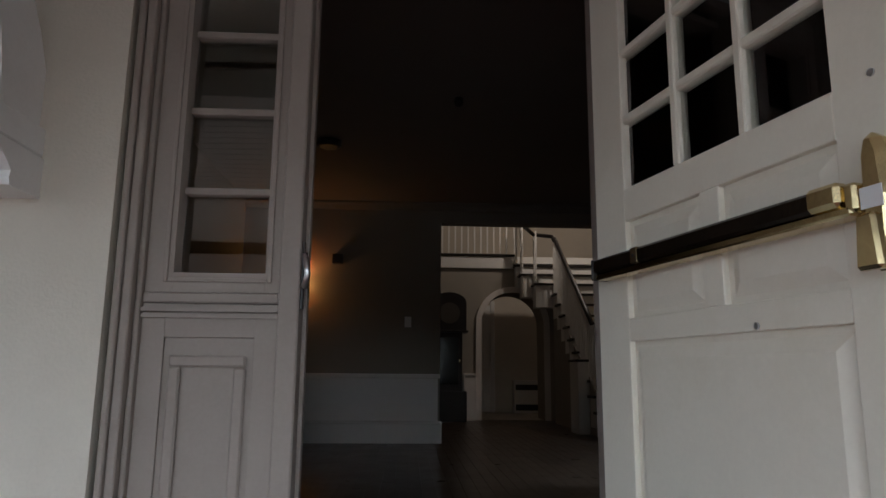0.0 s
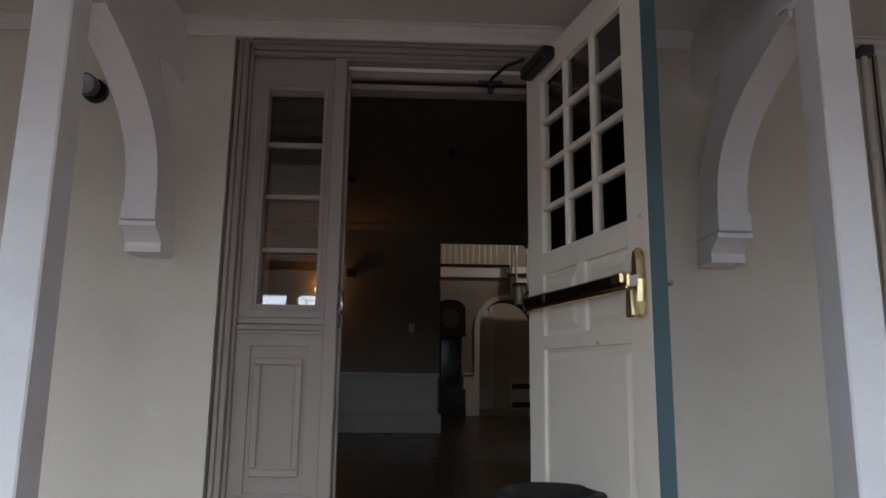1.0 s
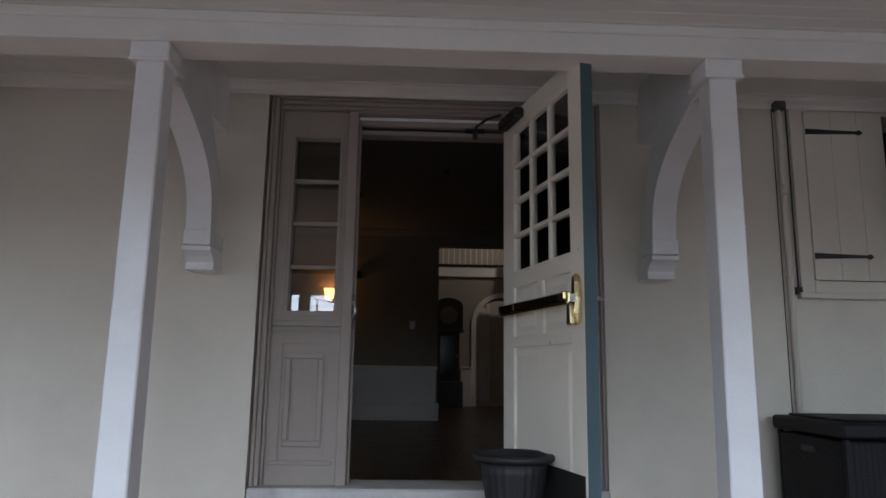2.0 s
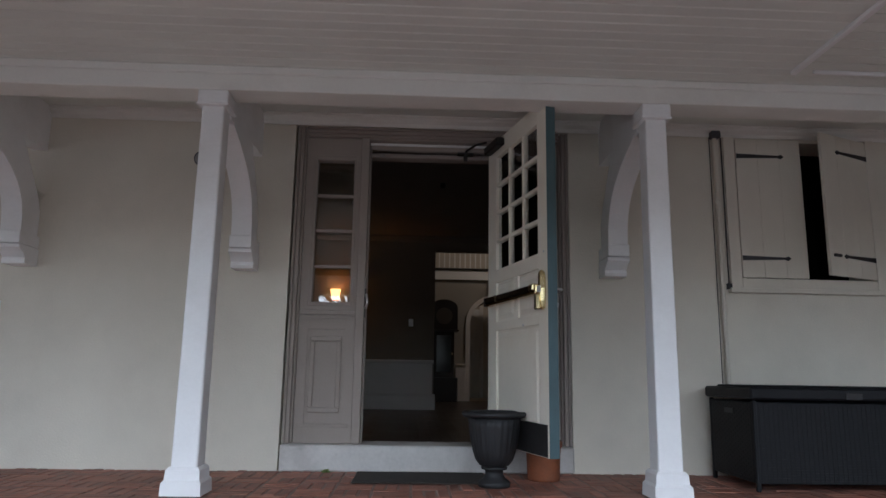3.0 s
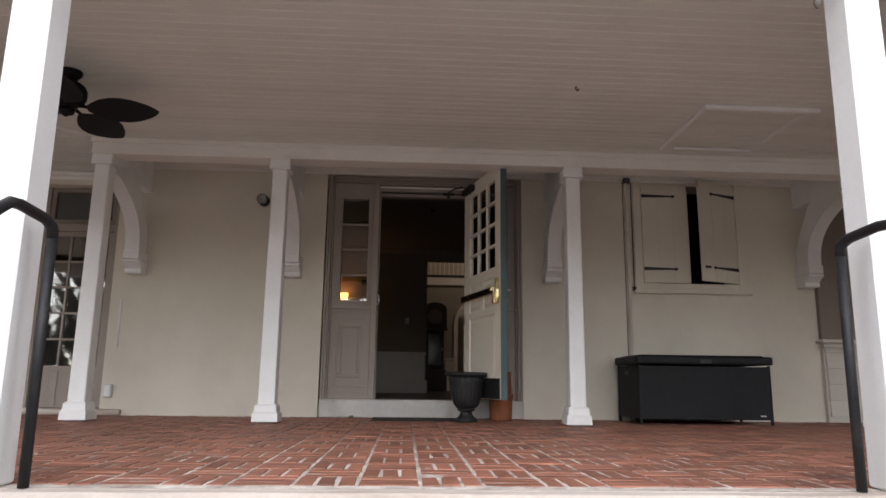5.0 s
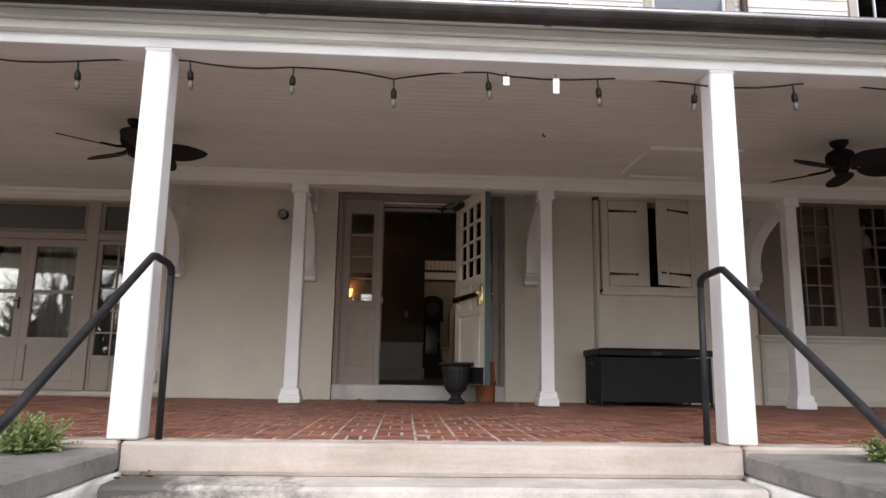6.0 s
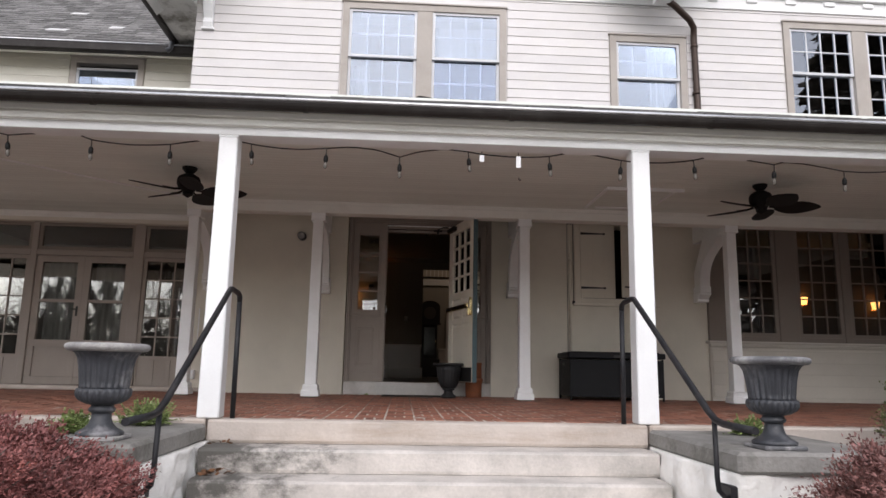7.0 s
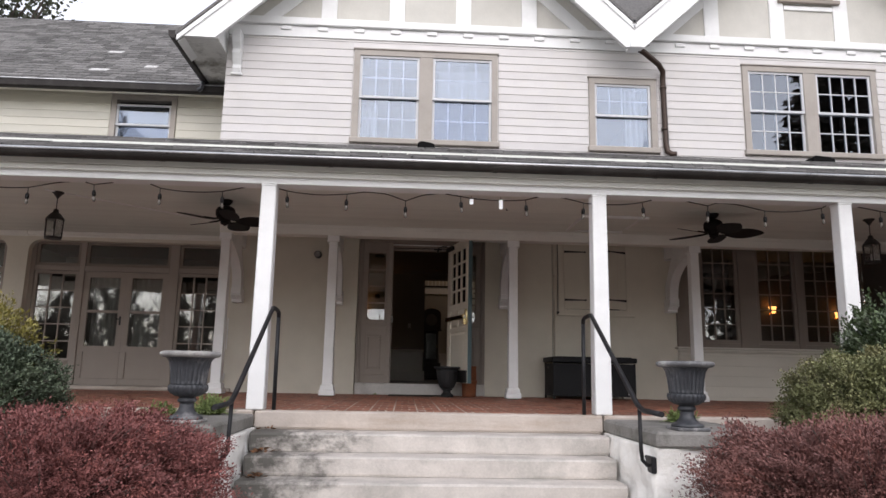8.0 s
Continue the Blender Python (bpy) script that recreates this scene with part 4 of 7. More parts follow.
# door leaf, swung out towards the porch; local u runs from hinge to lock edge, faces at y = 0 (inner) and 0.045 (outer)
leaf = thing("front_door", (0.397, -0.012, 0.0), "cream panelled front door standing open, teal outside", "door")
leaf.rotation_euler = (0, 0, radians(-76.3))
LW, LZ0, LZ1 = 0.97, 0.20, 2.25
UA, UB = 0.155, 0.842
GZ0, GZ1 = 1.335, 2.125
for a, b in ((0.0, UA), (UB, LW)):
    solid("stile", [(a, b, 0.0, 0.040, LZ0, LZ1)], DOOR_CREAM, leaf, bevel=0.002)
for a, b in ((LZ0, 0.335), (0.925, 0.985), (1.245, GZ0), (GZ1, LZ1)):
    solid("rail", [(UA, UB, 0.0, 0.040, a, b)], DOOR_CREAM, leaf, bevel=0.002)
solid("mid_stile", [(0.465, 0.53, 0.0, 0.040, 0.985, 1.245)], DOOR_CREAM, leaf, bevel=0.002)
for a, b, c, d in ((UA, UB, 0.335, 0.925), (UA, 0.465, 0.985, 1.245), (0.53, UB, 0.985, 1.245)):
    bm = bmesh.new()
    k = 0.045
    p0 = [bm.verts.new(p) for p in ((a, 0.016, c), (b, 0.016, c), (b, 0.016, d), (a, 0.016, d))]
    p1 = [bm.verts.new(p) for p in ((a + 0.015, 0.016, c + 0.015), (b - 0.015, 0.016, c + 0.015), (b - 0.015, 0.016, d - 0.015), (a + 0.015, 0.016, d - 0.015))]
    p2 = [bm.verts.new(p) for p in ((a + k, 0.004, c + k), (b - k, 0.004, c + k), (b - k, 0.004, d - k), (a + k, 0.004, d - k))]
    p3 = [bm.verts.new(p) for p in ((a, 0.030, c), (b, 0.030, c), (b, 0.030, d), (a, 0.030, d))]
    bm.faces.new(p2)
    bm.faces.new(p3[::-1])
    for lo, hi in ((p0, p1), (p1, p2), (p3, p0)):
        for i in range(4):
            bm.faces.new((lo[i], lo[(i + 1) % 4], hi[(i + 1) % 4], hi[i]))
    part("panel", bm, DOOR_CREAM, leaf)
uw, zw = (UB - UA) / 3, (GZ1 - GZ0) / 4
for i in (1, 2):
    solid("glazing_bar", [(UA + i * uw - 0.012, UA + i * uw + 0.012, 0.002, 0.038, GZ0, GZ1)], DOOR_CREAM, leaf, bevel=0.004)
for k in (1, 2, 3):
    for i in range(3):
        solid("glazing_bar", [(UA + i * uw + (0.012 if i else 0), UA + (i + 1) * uw - (0.012 if i < 2 else 0), 0.003, 0.037, GZ0 + k * zw - 0.012, GZ0 + k * zw + 0.012)], DOOR_CREAM, leaf, bevel=0.004)
for i in range(3):
    for k in range(4):
        pane("pane", UA + i * uw + 0.01, UA + (i + 1) * uw - 0.01, GZ0 + k * zw + 0.01, GZ0 + (k + 1) * zw - 0.01, 0.02, leaf, SIDE_GLASS)
bm = bmesh.new()
for a, b, c, d in cells(0.0, LW, LZ0, LZ1, [(UA + 0.012, UB - 0.012, GZ0 + 0.012, GZ1 - 0.012)]):
    box(bm, a, b, 0.0405, 0.056, c, d)
part("outer_face", bm, TEAL, leaf, "dark teal painted outer face")
solid("lock_edge", [(LW + 0.0005, LW + 0.006, 0.0, 0.056, LZ0, LZ1)], TEAL, leaf, "dark teal painted edge")
solid("kick_plate", [(0.02, LW - 0.02, -0.005, -0.0005, LZ0 + 0.005, 0.375)], BLACK, leaf, "black kick plate")
# panic bar on the inner face
bar = solid("panic_bar", [(0.065, 0.88, -0.052, -0.022, 1.112, 1.150)], material("dark_bar", (0.03, 0.022, 0.015), 0.16, metal=0.6, var=0.25), leaf, "black and brass panic bar", bevel=0.006)
solid("bar_trim", [(0.065, 0.90, -0.046, -0.002, 1.094, 1.1115)], BRASS, bar, bevel=0.004)
solid("bar_end", [(0.815, 0.885, -0.056, -0.021, 1.1115, 1.154)], BRASS, bar, bevel=0.008)
solid("bar_joint", [(0.255, 0.285, -0.0535, -0.0215, 1.1118, 1.1515)], material("aged_brass", (0.16, 0.115, 0.06), 0.35, metal=0.9, var=0.3), bar, bevel=0.002)
bm = bmesh.new()
tube(bm, [(0.27, -0.0536, 1.131), (0.27, -0.0555, 1.131)], 0.004, 8)
part("screw", bm, BLACK, bar)
solid("bar_cap", [(0.056, 0.0649, -0.054, -0.002, 1.094, 1.152)], BLACK, bar, bevel=0.003)
solid("bar_foot", [(0.07, 0.13, -0.0215, 0.0, 1.112, 1.145)], BLACK, bar)
solid("bar_neck", [(0.885, 0.91, -0.046, -0.003, 1.098, 1.148)], BRASS, bar, bevel=0.006)
bm = bmesh.new()
prism(bm, [(0.912, 1.0), (0.95, 1.0), (0.958, 1.05), (0.96, 1.12), (0.956, 1.19), (0.946, 1.225), (0.918, 1.225), (0.908, 1.19), (0.905, 1.12), (0.907, 1.05)], "y", -0.036, -0.001)
lock = part("lock_case", bm, BRASS, leaf, "polished brass lock case", bevel=0.012)
bm = bmesh.new()
prism(bm, [(0.908, 1.0), (0.957, 1.0), (0.95, 1.09), (0.915, 1.09)], "y", -0.06, -0.037)
part("lock_nose", bm, BRASS, lock, bevel=0.006)
solid("lock_label", [(0.912, 0.952, -0.0385, -0.0365, 1.10, 1.135)], TAG, lock)
solid("outer_plate", [(0.905, 0.955, 0.0475, 0.053, 0.97, 1.24)], STEEL, leaf, "steel lever plate")
bm = bmesh.new()
tube(bm, [(0.932, 0.053, 1.12), (0.932, 0.10, 1.12), (0.92, 0.108, 1.12), (0.82, 0.108, 1.115)], 0.009, 8)
part("lever", bm, STEEL, leaf)
bm = bmesh.new()
tube(bm, [(0.93, 0.053, 1.03), (0.93, 0.078, 1.03)], 0.016, 12)
part("cylinder", bm, STEEL, leaf)
for u, z in ((0.925, 1.335), (0.62, 0.935)):
    bm = bmesh.new()
    tube(bm, [(u, -0.0005, z), (u, -0.004, z)], 0.007, 10)
    part("screw_head", bm, STEEL, leaf)
# closer on the leaf, its arm up to the head
solid("door_closer", [(0.06, 0.32, -0.06, -0.001, 2.165, 2.225)], BLACK, leaf, "black overhead closer", bevel=0.01)
for z in (0.45, 1.25, 2.05):
    bm = bmesh.new()
    tube(bm, [(-0.008, 0.045, z - 0.05), (-0.008, 0.045, z + 0.05)], 0.008, 8)
    part("hinge", bm, STEEL, leaf)
closer_arm = thing("closer_arm", (0, 0, 0), "black folding closer arm under the door head", "door closer")
bm = bmesh.new()
tube(bm, [(0.36, -0.16, 2.235), (0.30, -0.03, 2.262), (0.25, 0.10, 2.262)], 0.009, 8)
tube(bm, [(0.25, 0.10, 2.262), (0.235, 0.16, 2.255)], 0.009, 8)
part("arm", bm, BLACK, closer_arm)
solid("shoe", [(0.18, 0.30, 0.115, 0.16, 2.235, 2.254), (0.225, 0.255, 0.115, 0.14, 2.19, 2.235)], BLACK, closer_arm, bevel=0.004)
# strike and weather strip on the other jamb
solid("strike_plate", [(-0.4605, -0.455, 0.07, 0.10, 1.02, 1.22)], BLACK, frame_set)
bm = bmesh.new()
tube(bm, [(-0.452, 0.06, 1.08), (-0.44, 0.05, 1.12), (-0.45, 0.05, 1.18)], 0.010, 6)
part("latch", bm, STEEL, frame_set)

# ---- planter, jar, mat by the door ----
planter = thing("planter_urn", (0.374, -0.57, 0), "small black fluted urn planter holding the door open", "planter")
bm = bmesh.new()
lathe(bm, [(0.092, 0.0), (0.095, 0.022), (0.086, 0.034), (0.064, 0.05), (0.052, 0.072), (0.054, 0.092), (0.074, 0.098), (0.078, 0.108), (0.07, 0.114)], 40)
part("foot", bm, POT, planter)
bm = bmesh.new()
lathe(bm, [(0.07, 0.115), (0.088, 0.122), (0.11, 0.15), (0.128, 0.20), (0.142, 0.27), (0.152, 0.34), (0.158, 0.39)], 120, flute=0.035, flutes=24, band=(0.14, 0.36))
part("bowl", bm, POT, planter)
bm = bmesh.new()
lathe(bm, [(0.157, 0.388), (0.182, 0.394), (0.193, 0.406), (0.192, 0.42), (0.18, 0.426), (0.154, 0.422), (0.146, 0.38)], 48)
part("rim", bm, POT, planter)
bm = bmesh.new()
lathe(bm, [(0.145, 0.372), (0.146, 0.382)], 24)
part("soil", bm, MULCH, planter)
jar = thing("terracotta_pot", (0.715, -0.30, 0), "straight terracotta pot on the bricks behind the door", "pot")
bm = bmesh.new()
lathe(bm, [(0.098, 0.0), (0.101, 0.02), (0.106, 0.16), (0.110, 0.20), (0.117, 0.202), (0.119, 0.235), (0.112, 0.24), (0.10, 0.236), (0.095, 0.19)], 32)
part("body", bm, TERRA, jar)
neck = thing("clay_pipe", (0.782, -0.17, 0), "tall narrow terracotta pipe standing behind the pot", "pipe")
bm = bmesh.new()
lathe(bm, [(0.05, 0.0), (0.052, 0.3), (0.048, 0.40), (0.053, 0.425), (0.054, 0.44), (0.044, 0.442), (0.04, 0.42)], 28)
part("tube", bm, TERRA, neck)
mat_thing = solid("door_mat", [(-0.46, 0.36, -0.52, -0.06, 0.0, 0.009)], material("coir_mat", (0.035, 0.028, 0.022), 0.95, var=0.3, scale=20, bump=0.9, bscale=150), bevel=0.004)
tagged(mat_thing, "dark worn doormat lying before the sill", "doormat")

# ---- wall fittings ----
siren = thing("wall_lamp", (-1.605, 0, 2.085), "small round dark security lamp on the stucco", "wall lamp")
bm = bmesh.new()
tube(bm, [(0, 0, 0), (0, -0.03, 0)], 0.055, 24)
part("plate", bm, BLACK, siren)
bm = bmesh.new()
tube(bm, [(0, -0.03, 0), (0, -0.07, 0.0)], 0.018, 12)
part("arm", bm, BLACK, siren)
bm = bmesh.new()
tube(bm, [(0, -0.07, 0), (0, -0.08, -0.002), (0, -0.115, -0.008)], 0.046, 24, r_end=0.052)
part("hood", bm, LEAD, siren)
bm = bmesh.new()
tube(bm, [(0, -0.1151, -0.008), (0, -0.122, -0.009)], 0.043, 24)
part("lens", bm, RIM, siren, "dull silver-grey lens")
outlet = thing("outdoor_socket", (-2.925, 0, 0.22), "white weatherproof socket on the wall", "socket")
solid("cover", [(-0.035, 0.035, -0.05, 0.0, -0.06, 0.06)], TAG, outlet, bevel=0.008)
solid("flap", [(-0.028, 0.028, -0.058, -0.0505, -0.05, 0.045)], TAG, outlet, bevel=0.003)

# thin pale raised strip near the wall's left end
strip = thing("cable_cover", (-2.895, 0, 0), "thin pale strip on the stucco wall", "cable cover")
solid("cover", [(-0.007, 0.007, -0.014, 0.0, 0.62, 1.08)], TAG, strip, bevel=0.003)

pipe = thing("wall_conduit", (2.05, 0, 0), "painted conduit pipe running up the stucco", "pipe")
bm = bmesh.new()
tube(bm, [(0, -0.03, 0.0), (0, -0.03, 2.36), (0.0, -0.02, 2.40)], 0.016, 10)
part("tube", bm, STUCCO, pipe)
bm = bmesh.new()
tube(bm, [(-0.028, -0.004, 0.0), (-0.028, -0.004, 2.39)], 0.0028, 6)
part("cable", bm, BLACK, pipe)
bm = bmesh.new()
tube(bm, [(0.055, -0.012, 1.28), (0.055, -0.012, 2.38)], 0.0045, 6)
part("cable", bm, BLACK, pipe)
solid("cable_end", [(0.04, 0.07, -0.03, 0.0, 1.26, 1.30)], BLACK, pipe)
solid("elbow", [(-0.03, 0.04, -0.06, 0.0, 2.365, 2.42)], LEAD, pipe, bevel=0.008)
bm = bmesh.new()
tube(bm, [(0, -0.03, 1.84), (0, -0.03, 1.90)], 0.021, 10)
part("coupling", bm, STUCCO, pipe)

# ---- shuttered hatch in the wall ----
shutters = thing("shutters", (0, 0, 0), "pair of cream board shutters, one standing ajar", "shutters")
SX0, SX1, SZ0, SZ1 = 2.20, 3.185, 1.345, 2.365
solid("side_frame", [(2.12, SX0, -0.022, 0.0, 1.27, 2.385)], STUCCO, shutters, bevel=0.003)
solid("side_frame", [(SX1, 3.25, -0.022, 0.0, 1.27, 2.385)], STUCCO, shutters, bevel=0.003)
solid("lower_frame", [(SX0, SX1, -0.022, 0.0, 1.27, SZ0 - 0.005)], STUCCO, shutters, bevel=0.003)
solid("ledge", [(2.10, 3.30, -0.05, 0.0, 1.235, 1.268)], STUCCO, shutters, bevel=0.004)
for name, px, w, turn in (("closed_leaf", SX0 + 0.004, 0.482, 0), ("open_leaf", SX1 - 0.004, 0.505, 24)):
    lf = new(name)
    lf.parent = shutters
    s = 1 if turn == 0 else -1
    lf.location, lf.rotation_euler = (px, -0.025, 0), (0, 0, radians(turn))
    for i in range(3):
        a, b = s * (i * w / 3 + 0.0004), s * ((i + 1) * w / 3 - 0.0004)
        solid("plank", [(*sorted((a, b)), 0.0, 0.022, SZ0, SZ1)], STUCCO, lf, bevel=0.0015)
    for z in (SZ0 + 0.14, SZ1 - 0.125):
        bm = bmesh.new()
        prism(bm, [(s * 0.005, z - 0.018), (s * 0.03, z - 0.016), (s * 0.31, z - 0.008), (s * 0.335, z - 0.016), (s * 0.355, z), (s * 0.335, z + 0.016), (s * 0.31, z + 0.008), (s * 0.03, z + 0.016), (s * 0.005, z + 0.018)], "y", -0.007, -0.0005)
        part("strap_hinge", bm, BLACK, lf, "black iron strap hinge")
    if turn:
        solid("latch", [(-0.47, -0.40, -0.02, -0.0005, SZ0 + 0.13, SZ0 + 0.15)], BLACK, lf, bevel=0.004)
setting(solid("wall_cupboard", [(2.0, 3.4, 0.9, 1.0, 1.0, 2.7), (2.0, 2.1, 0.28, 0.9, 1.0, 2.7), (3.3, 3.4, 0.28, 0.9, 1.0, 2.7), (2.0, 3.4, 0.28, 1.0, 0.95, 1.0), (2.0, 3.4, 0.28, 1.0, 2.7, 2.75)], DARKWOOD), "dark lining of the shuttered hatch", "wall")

# ---- deck box ----
chest = thing("deck_box", (1.86, -0.72, 0), "black wicker-patterned resin deck box", "storage box")
CW, CD = 1.215, 0.62
solid("body", [(0.016, CW - 0.016, 0.016, CD - 0.016, 0.045, 0.505)], RESIN, chest, bevel=0.006)
for a in (0.012, CW - 0.036):
    for b in (0.012, CD - 0.036):
        solid("corner_post", [(a, a + 0.024, b, b + 0.024, 0.0, 0.515)], RESIN, chest, bevel=0.004)
lid = solid("lid", [(-0.008, CW + 0.008, -0.012, CD + 0.005, 0.52, 0.59)], RESIN, chest, bevel=0.012)
solid("latch", [(CW / 2 - 0.05, CW / 2 + 0.05, -0.022, -0.0125, 0.525, 0.565)], BLACK, lid, bevel=0.004)
solid("top_ridge", [(0.05, CW - 0.05, 0.05, CD - 0.06, 0.5905, 0.602)], RESIN, lid, bevel=0.008)
solid("badge", [(CW - 0.13, CW - 0.08, 0.009, 0.0122, 0.075, 0.086)], STEEL, chest)
bm = bmesh.new()
for i in range(30):
    z = 0.05 + i * 0.015
    for k in range(40):
        x = 0.05 + k * (CW - 0.1) / 40
        box(bm, x, x + 0.026, 0.0125 + 0.0012 * ((i + k) % 2), 0.0155, z, z + 0.0135)
    for k in range(18):
        y = 0.05 + k * (CD - 0.1) / 18
        box(bm, 0.0125 + 0.0012 * ((i + k) % 2), 0.0155, y, y + 0.027, z, z + 0.0135)
tagged(part("weave", bm, RESIN, chest), "", "", "", "stuff")
solid("hand_hole", [(0.003, 0.0122, 0.25, 0.37, 0.43, 0.46)], BLACK, chest)

# ---- glazed doors at the side of the porch ----


def glazed(parent, x0, x1, z0, z1, cols, rows, y, mat, stile=0.05, bar=0.018, deep=0.045, name="sash", gl=None, inset=0.0):
    """A framed light with glazing bars and its panes."""
    s = solid(name, [(x0, x0 + stile, y, y + deep, z0, z1), (x1 - stile, x1, y, y + deep, z0, z1), (x0 + stile, x1 - stile, y, y + deep, z0, z0 + stile), (x0 + stile, x1 - stile, y, y + deep, z1 - stile, z1)], mat, parent)
    a, b, c, d = x0 + stile, x1 - stile, z0 + stile, z1 - stile
    w, h = (b - a) / cols, (d - c) / rows
    for i in range(1, cols):
        solid("glazing_bar", [(a + i * w - bar / 2, a + i * w + bar / 2, y + 0.006 + inset, y + deep - 0.006 + inset, c, d)], mat, s)
    for k in range(1, rows):
        for i in range(cols):
            solid("glazing_bar", [(a + i * w + (bar / 2 if i else 0), a + (i + 1) * w - (bar / 2 if i < cols - 1 else 0), y + 0.007 + inset, y + deep - 0.007 + inset, c + k * h - bar / 2, c + k * h + bar / 2)], mat, s)
    for i in range(cols):
        for k in range(rows):
            pane("pane", a + i * w, a + (i + 1) * w, c + k * h, c + (k + 1) * h, y + deep / 2, s, gl, rg_pane.uniform(-0.002, 0.003))
    return s


FY = 0.12
rg_pane = random.Random(17)
french = thing("french_doors", (0, 0, 0), "taupe glazed double doors with side windows, closed", "french doors")
for a, b in ((-5.93, -5.86), (-5.20, -5.12), (-3.86, -3.72), (-3.07, -3.0)):
    solid("mullion", [(a, b, FY - 0.02, FY + 0.10, 0.06, 2.20)], TAUPE, french, bevel=0.005)
solid("threshold", [(-5.93, -3.0, FY - 0.07, FY + 0.12, 0.0, 0.058)], TAUPE, french, bevel=0.008)
for a, b in ((-5.858, -5.202), (-5.118, -3.862), (-3.718, -3.072)):
    solid("transom_bar", [(a, b, FY - 0.02, FY + 0.08, 1.755, 1.83)], TAUPE, french, bevel=0.005)
glazed(french, -5.855, -5.205, 1.835, 2.195, 1, 1, FY, SHADED_TAUPE, 0.04)
glazed(french, -5.115, -3.865, 1.835, 2.195, 1, 1, FY, SHADED_TAUPE, 0.04)
glazed(french, -3.715, -3.075, 1.835, 2.195, 1, 1, FY, SHADED_TAUPE, 0.04)
for a, b in ((-5.855, -5.205), (-3.715, -3.075)):
    glazed(french, a, b, 0.40, 1.75, 3, 5, FY, TAUPE, 0.045, gl=FRENCH_GLASS)
    solid("lower_panel", [(a, b, FY + 0.012, FY + 0.04, 0.06, 0.40)], TAUPE, french)
    w = (b - a) / 3
    for i in range(4):
        solid("panel_batten", [(max(a, a + i * w - 0.03), min(b, a + i * w + 0.03), FY, FY + 0.0115, 0.062, 0.398)], TAUPE, french, bevel=0.003)
for a, b, hx in ((-5.115, -4.49, -4.53), (-4.488, -3.865, -4.45)):
    d = glazed(french, a, b, 0.55, 1.75, 1, 2, FY, TAUPE, 0.085, 0.04, name="door_leaf", gl=FRENCH_GLASS)
    solid("bottom_panel", [(a + 0.085, b - 0.085, FY + 0.016, FY + 0.04, 0.16, 0.55)], TAUPE, d)
    solid("bottom_rail", [(a, b, FY, FY + 0.045, 0.062, 0.158)], TAUPE, d, bevel=0.003)
    for c in (a, b - 0.083):
        solid("bottom_stile", [(c, c + 0.083, FY, FY + 0.045, 0.16, 0.548)], TAUPE, d, bevel=0.003)
    if hx < -4.5:
        solid("handle_plate", [(hx - 0.012, hx + 0.012, FY - 0.008, FY - 0.0005, 0.95, 1.08)], BLACK, d)
        solid("handle", [(hx - 0.008, hx + 0.008, FY - 0.04, FY - 0.0085, 1.03, 1.046), (hx - 0.045, hx + 0.008, FY - 0.042, FY - 0.032, 1.03, 1.046)], BLACK, d)
setting(solid("door_step", [(-5.95, -2.79, -0.055, 0.0, 0.0, 0.055)], SLAB, bevel=0.012), "worn stone step along the glazed doors", "step")
setting(solid("header", [(-5.95, -2.98, -0.012, 0.0, 2.203, 2.25)], STUCCO), "painted header over the glazed doors", "trim")

side_window = thing("side_window", (0, 0, 0), "taupe multi-pane window beside the glazed doors", "window")
solid("sill", [(-7.42, -6.22, -0.05, 0.20, 0.37, 0.405)], TAUPE, side_window, bevel=0.006)
for a, b in ((-7.40, -7.34), (-6.30, -6.24)):
    solid("jamb", [(a, b, FY - 0.02, FY + 0.10, 0.406, 2.20)], TAUPE, side_window, bevel=0.005)
glazed(side_window, -7.338, -6.302, 0.407, 1.75, 4, 5, FY, TAUPE, 0.045, gl=FRENCH_GLASS)
glazed(side_window, -7.338, -6.302, 1.752, 2.198, 1, 1, FY, TAUPE, 0.04)

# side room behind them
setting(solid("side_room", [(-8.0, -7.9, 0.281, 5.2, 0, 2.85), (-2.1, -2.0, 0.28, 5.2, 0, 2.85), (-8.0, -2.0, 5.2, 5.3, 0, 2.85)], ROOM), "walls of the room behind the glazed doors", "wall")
setting(solid("floor_side_room", [(-8.0, -2.1, 0.28, 5.2, -0.05, 0.05)], WOODFLOOR), "dark boards of the side room", "floor")


def drape(name, x0, x1, z0, z1, y, label, mat=CURTAIN, folds=9, deep=0.03):
    n = folds * 6
    verts, faces = [], []
    for i in range(n + 1):
        a = i / n
        dy = deep * math.sin(a * folds * 2 * math.pi) + 0.01 * math.sin(a * 5.1)
        for z in (z0, z1):
            verts.append((x0 + (x1 - x0) * a, y + dy * (1.0 if z == z0 else 0.5), z))
    for i in range(n):
        faces.append((2 * i, 2 * i + 2, 2 * i + 3, 2 * i + 1))
    ob = raw(name, verts, faces, mat)
    m = ob.modifiers.new("thickness", "SOLIDIFY")
    m.thickness = 0.004
    return tagged(ob, label, "curtain")


for a, b in ((-5.03, -4.57), (-4.40, -3.95)):
    drape("curtain", a, b, 0.5, 1.74, 0.30, "grey net curtain behind a glazed door", CURTAIN, folds=5, deep=0.018)

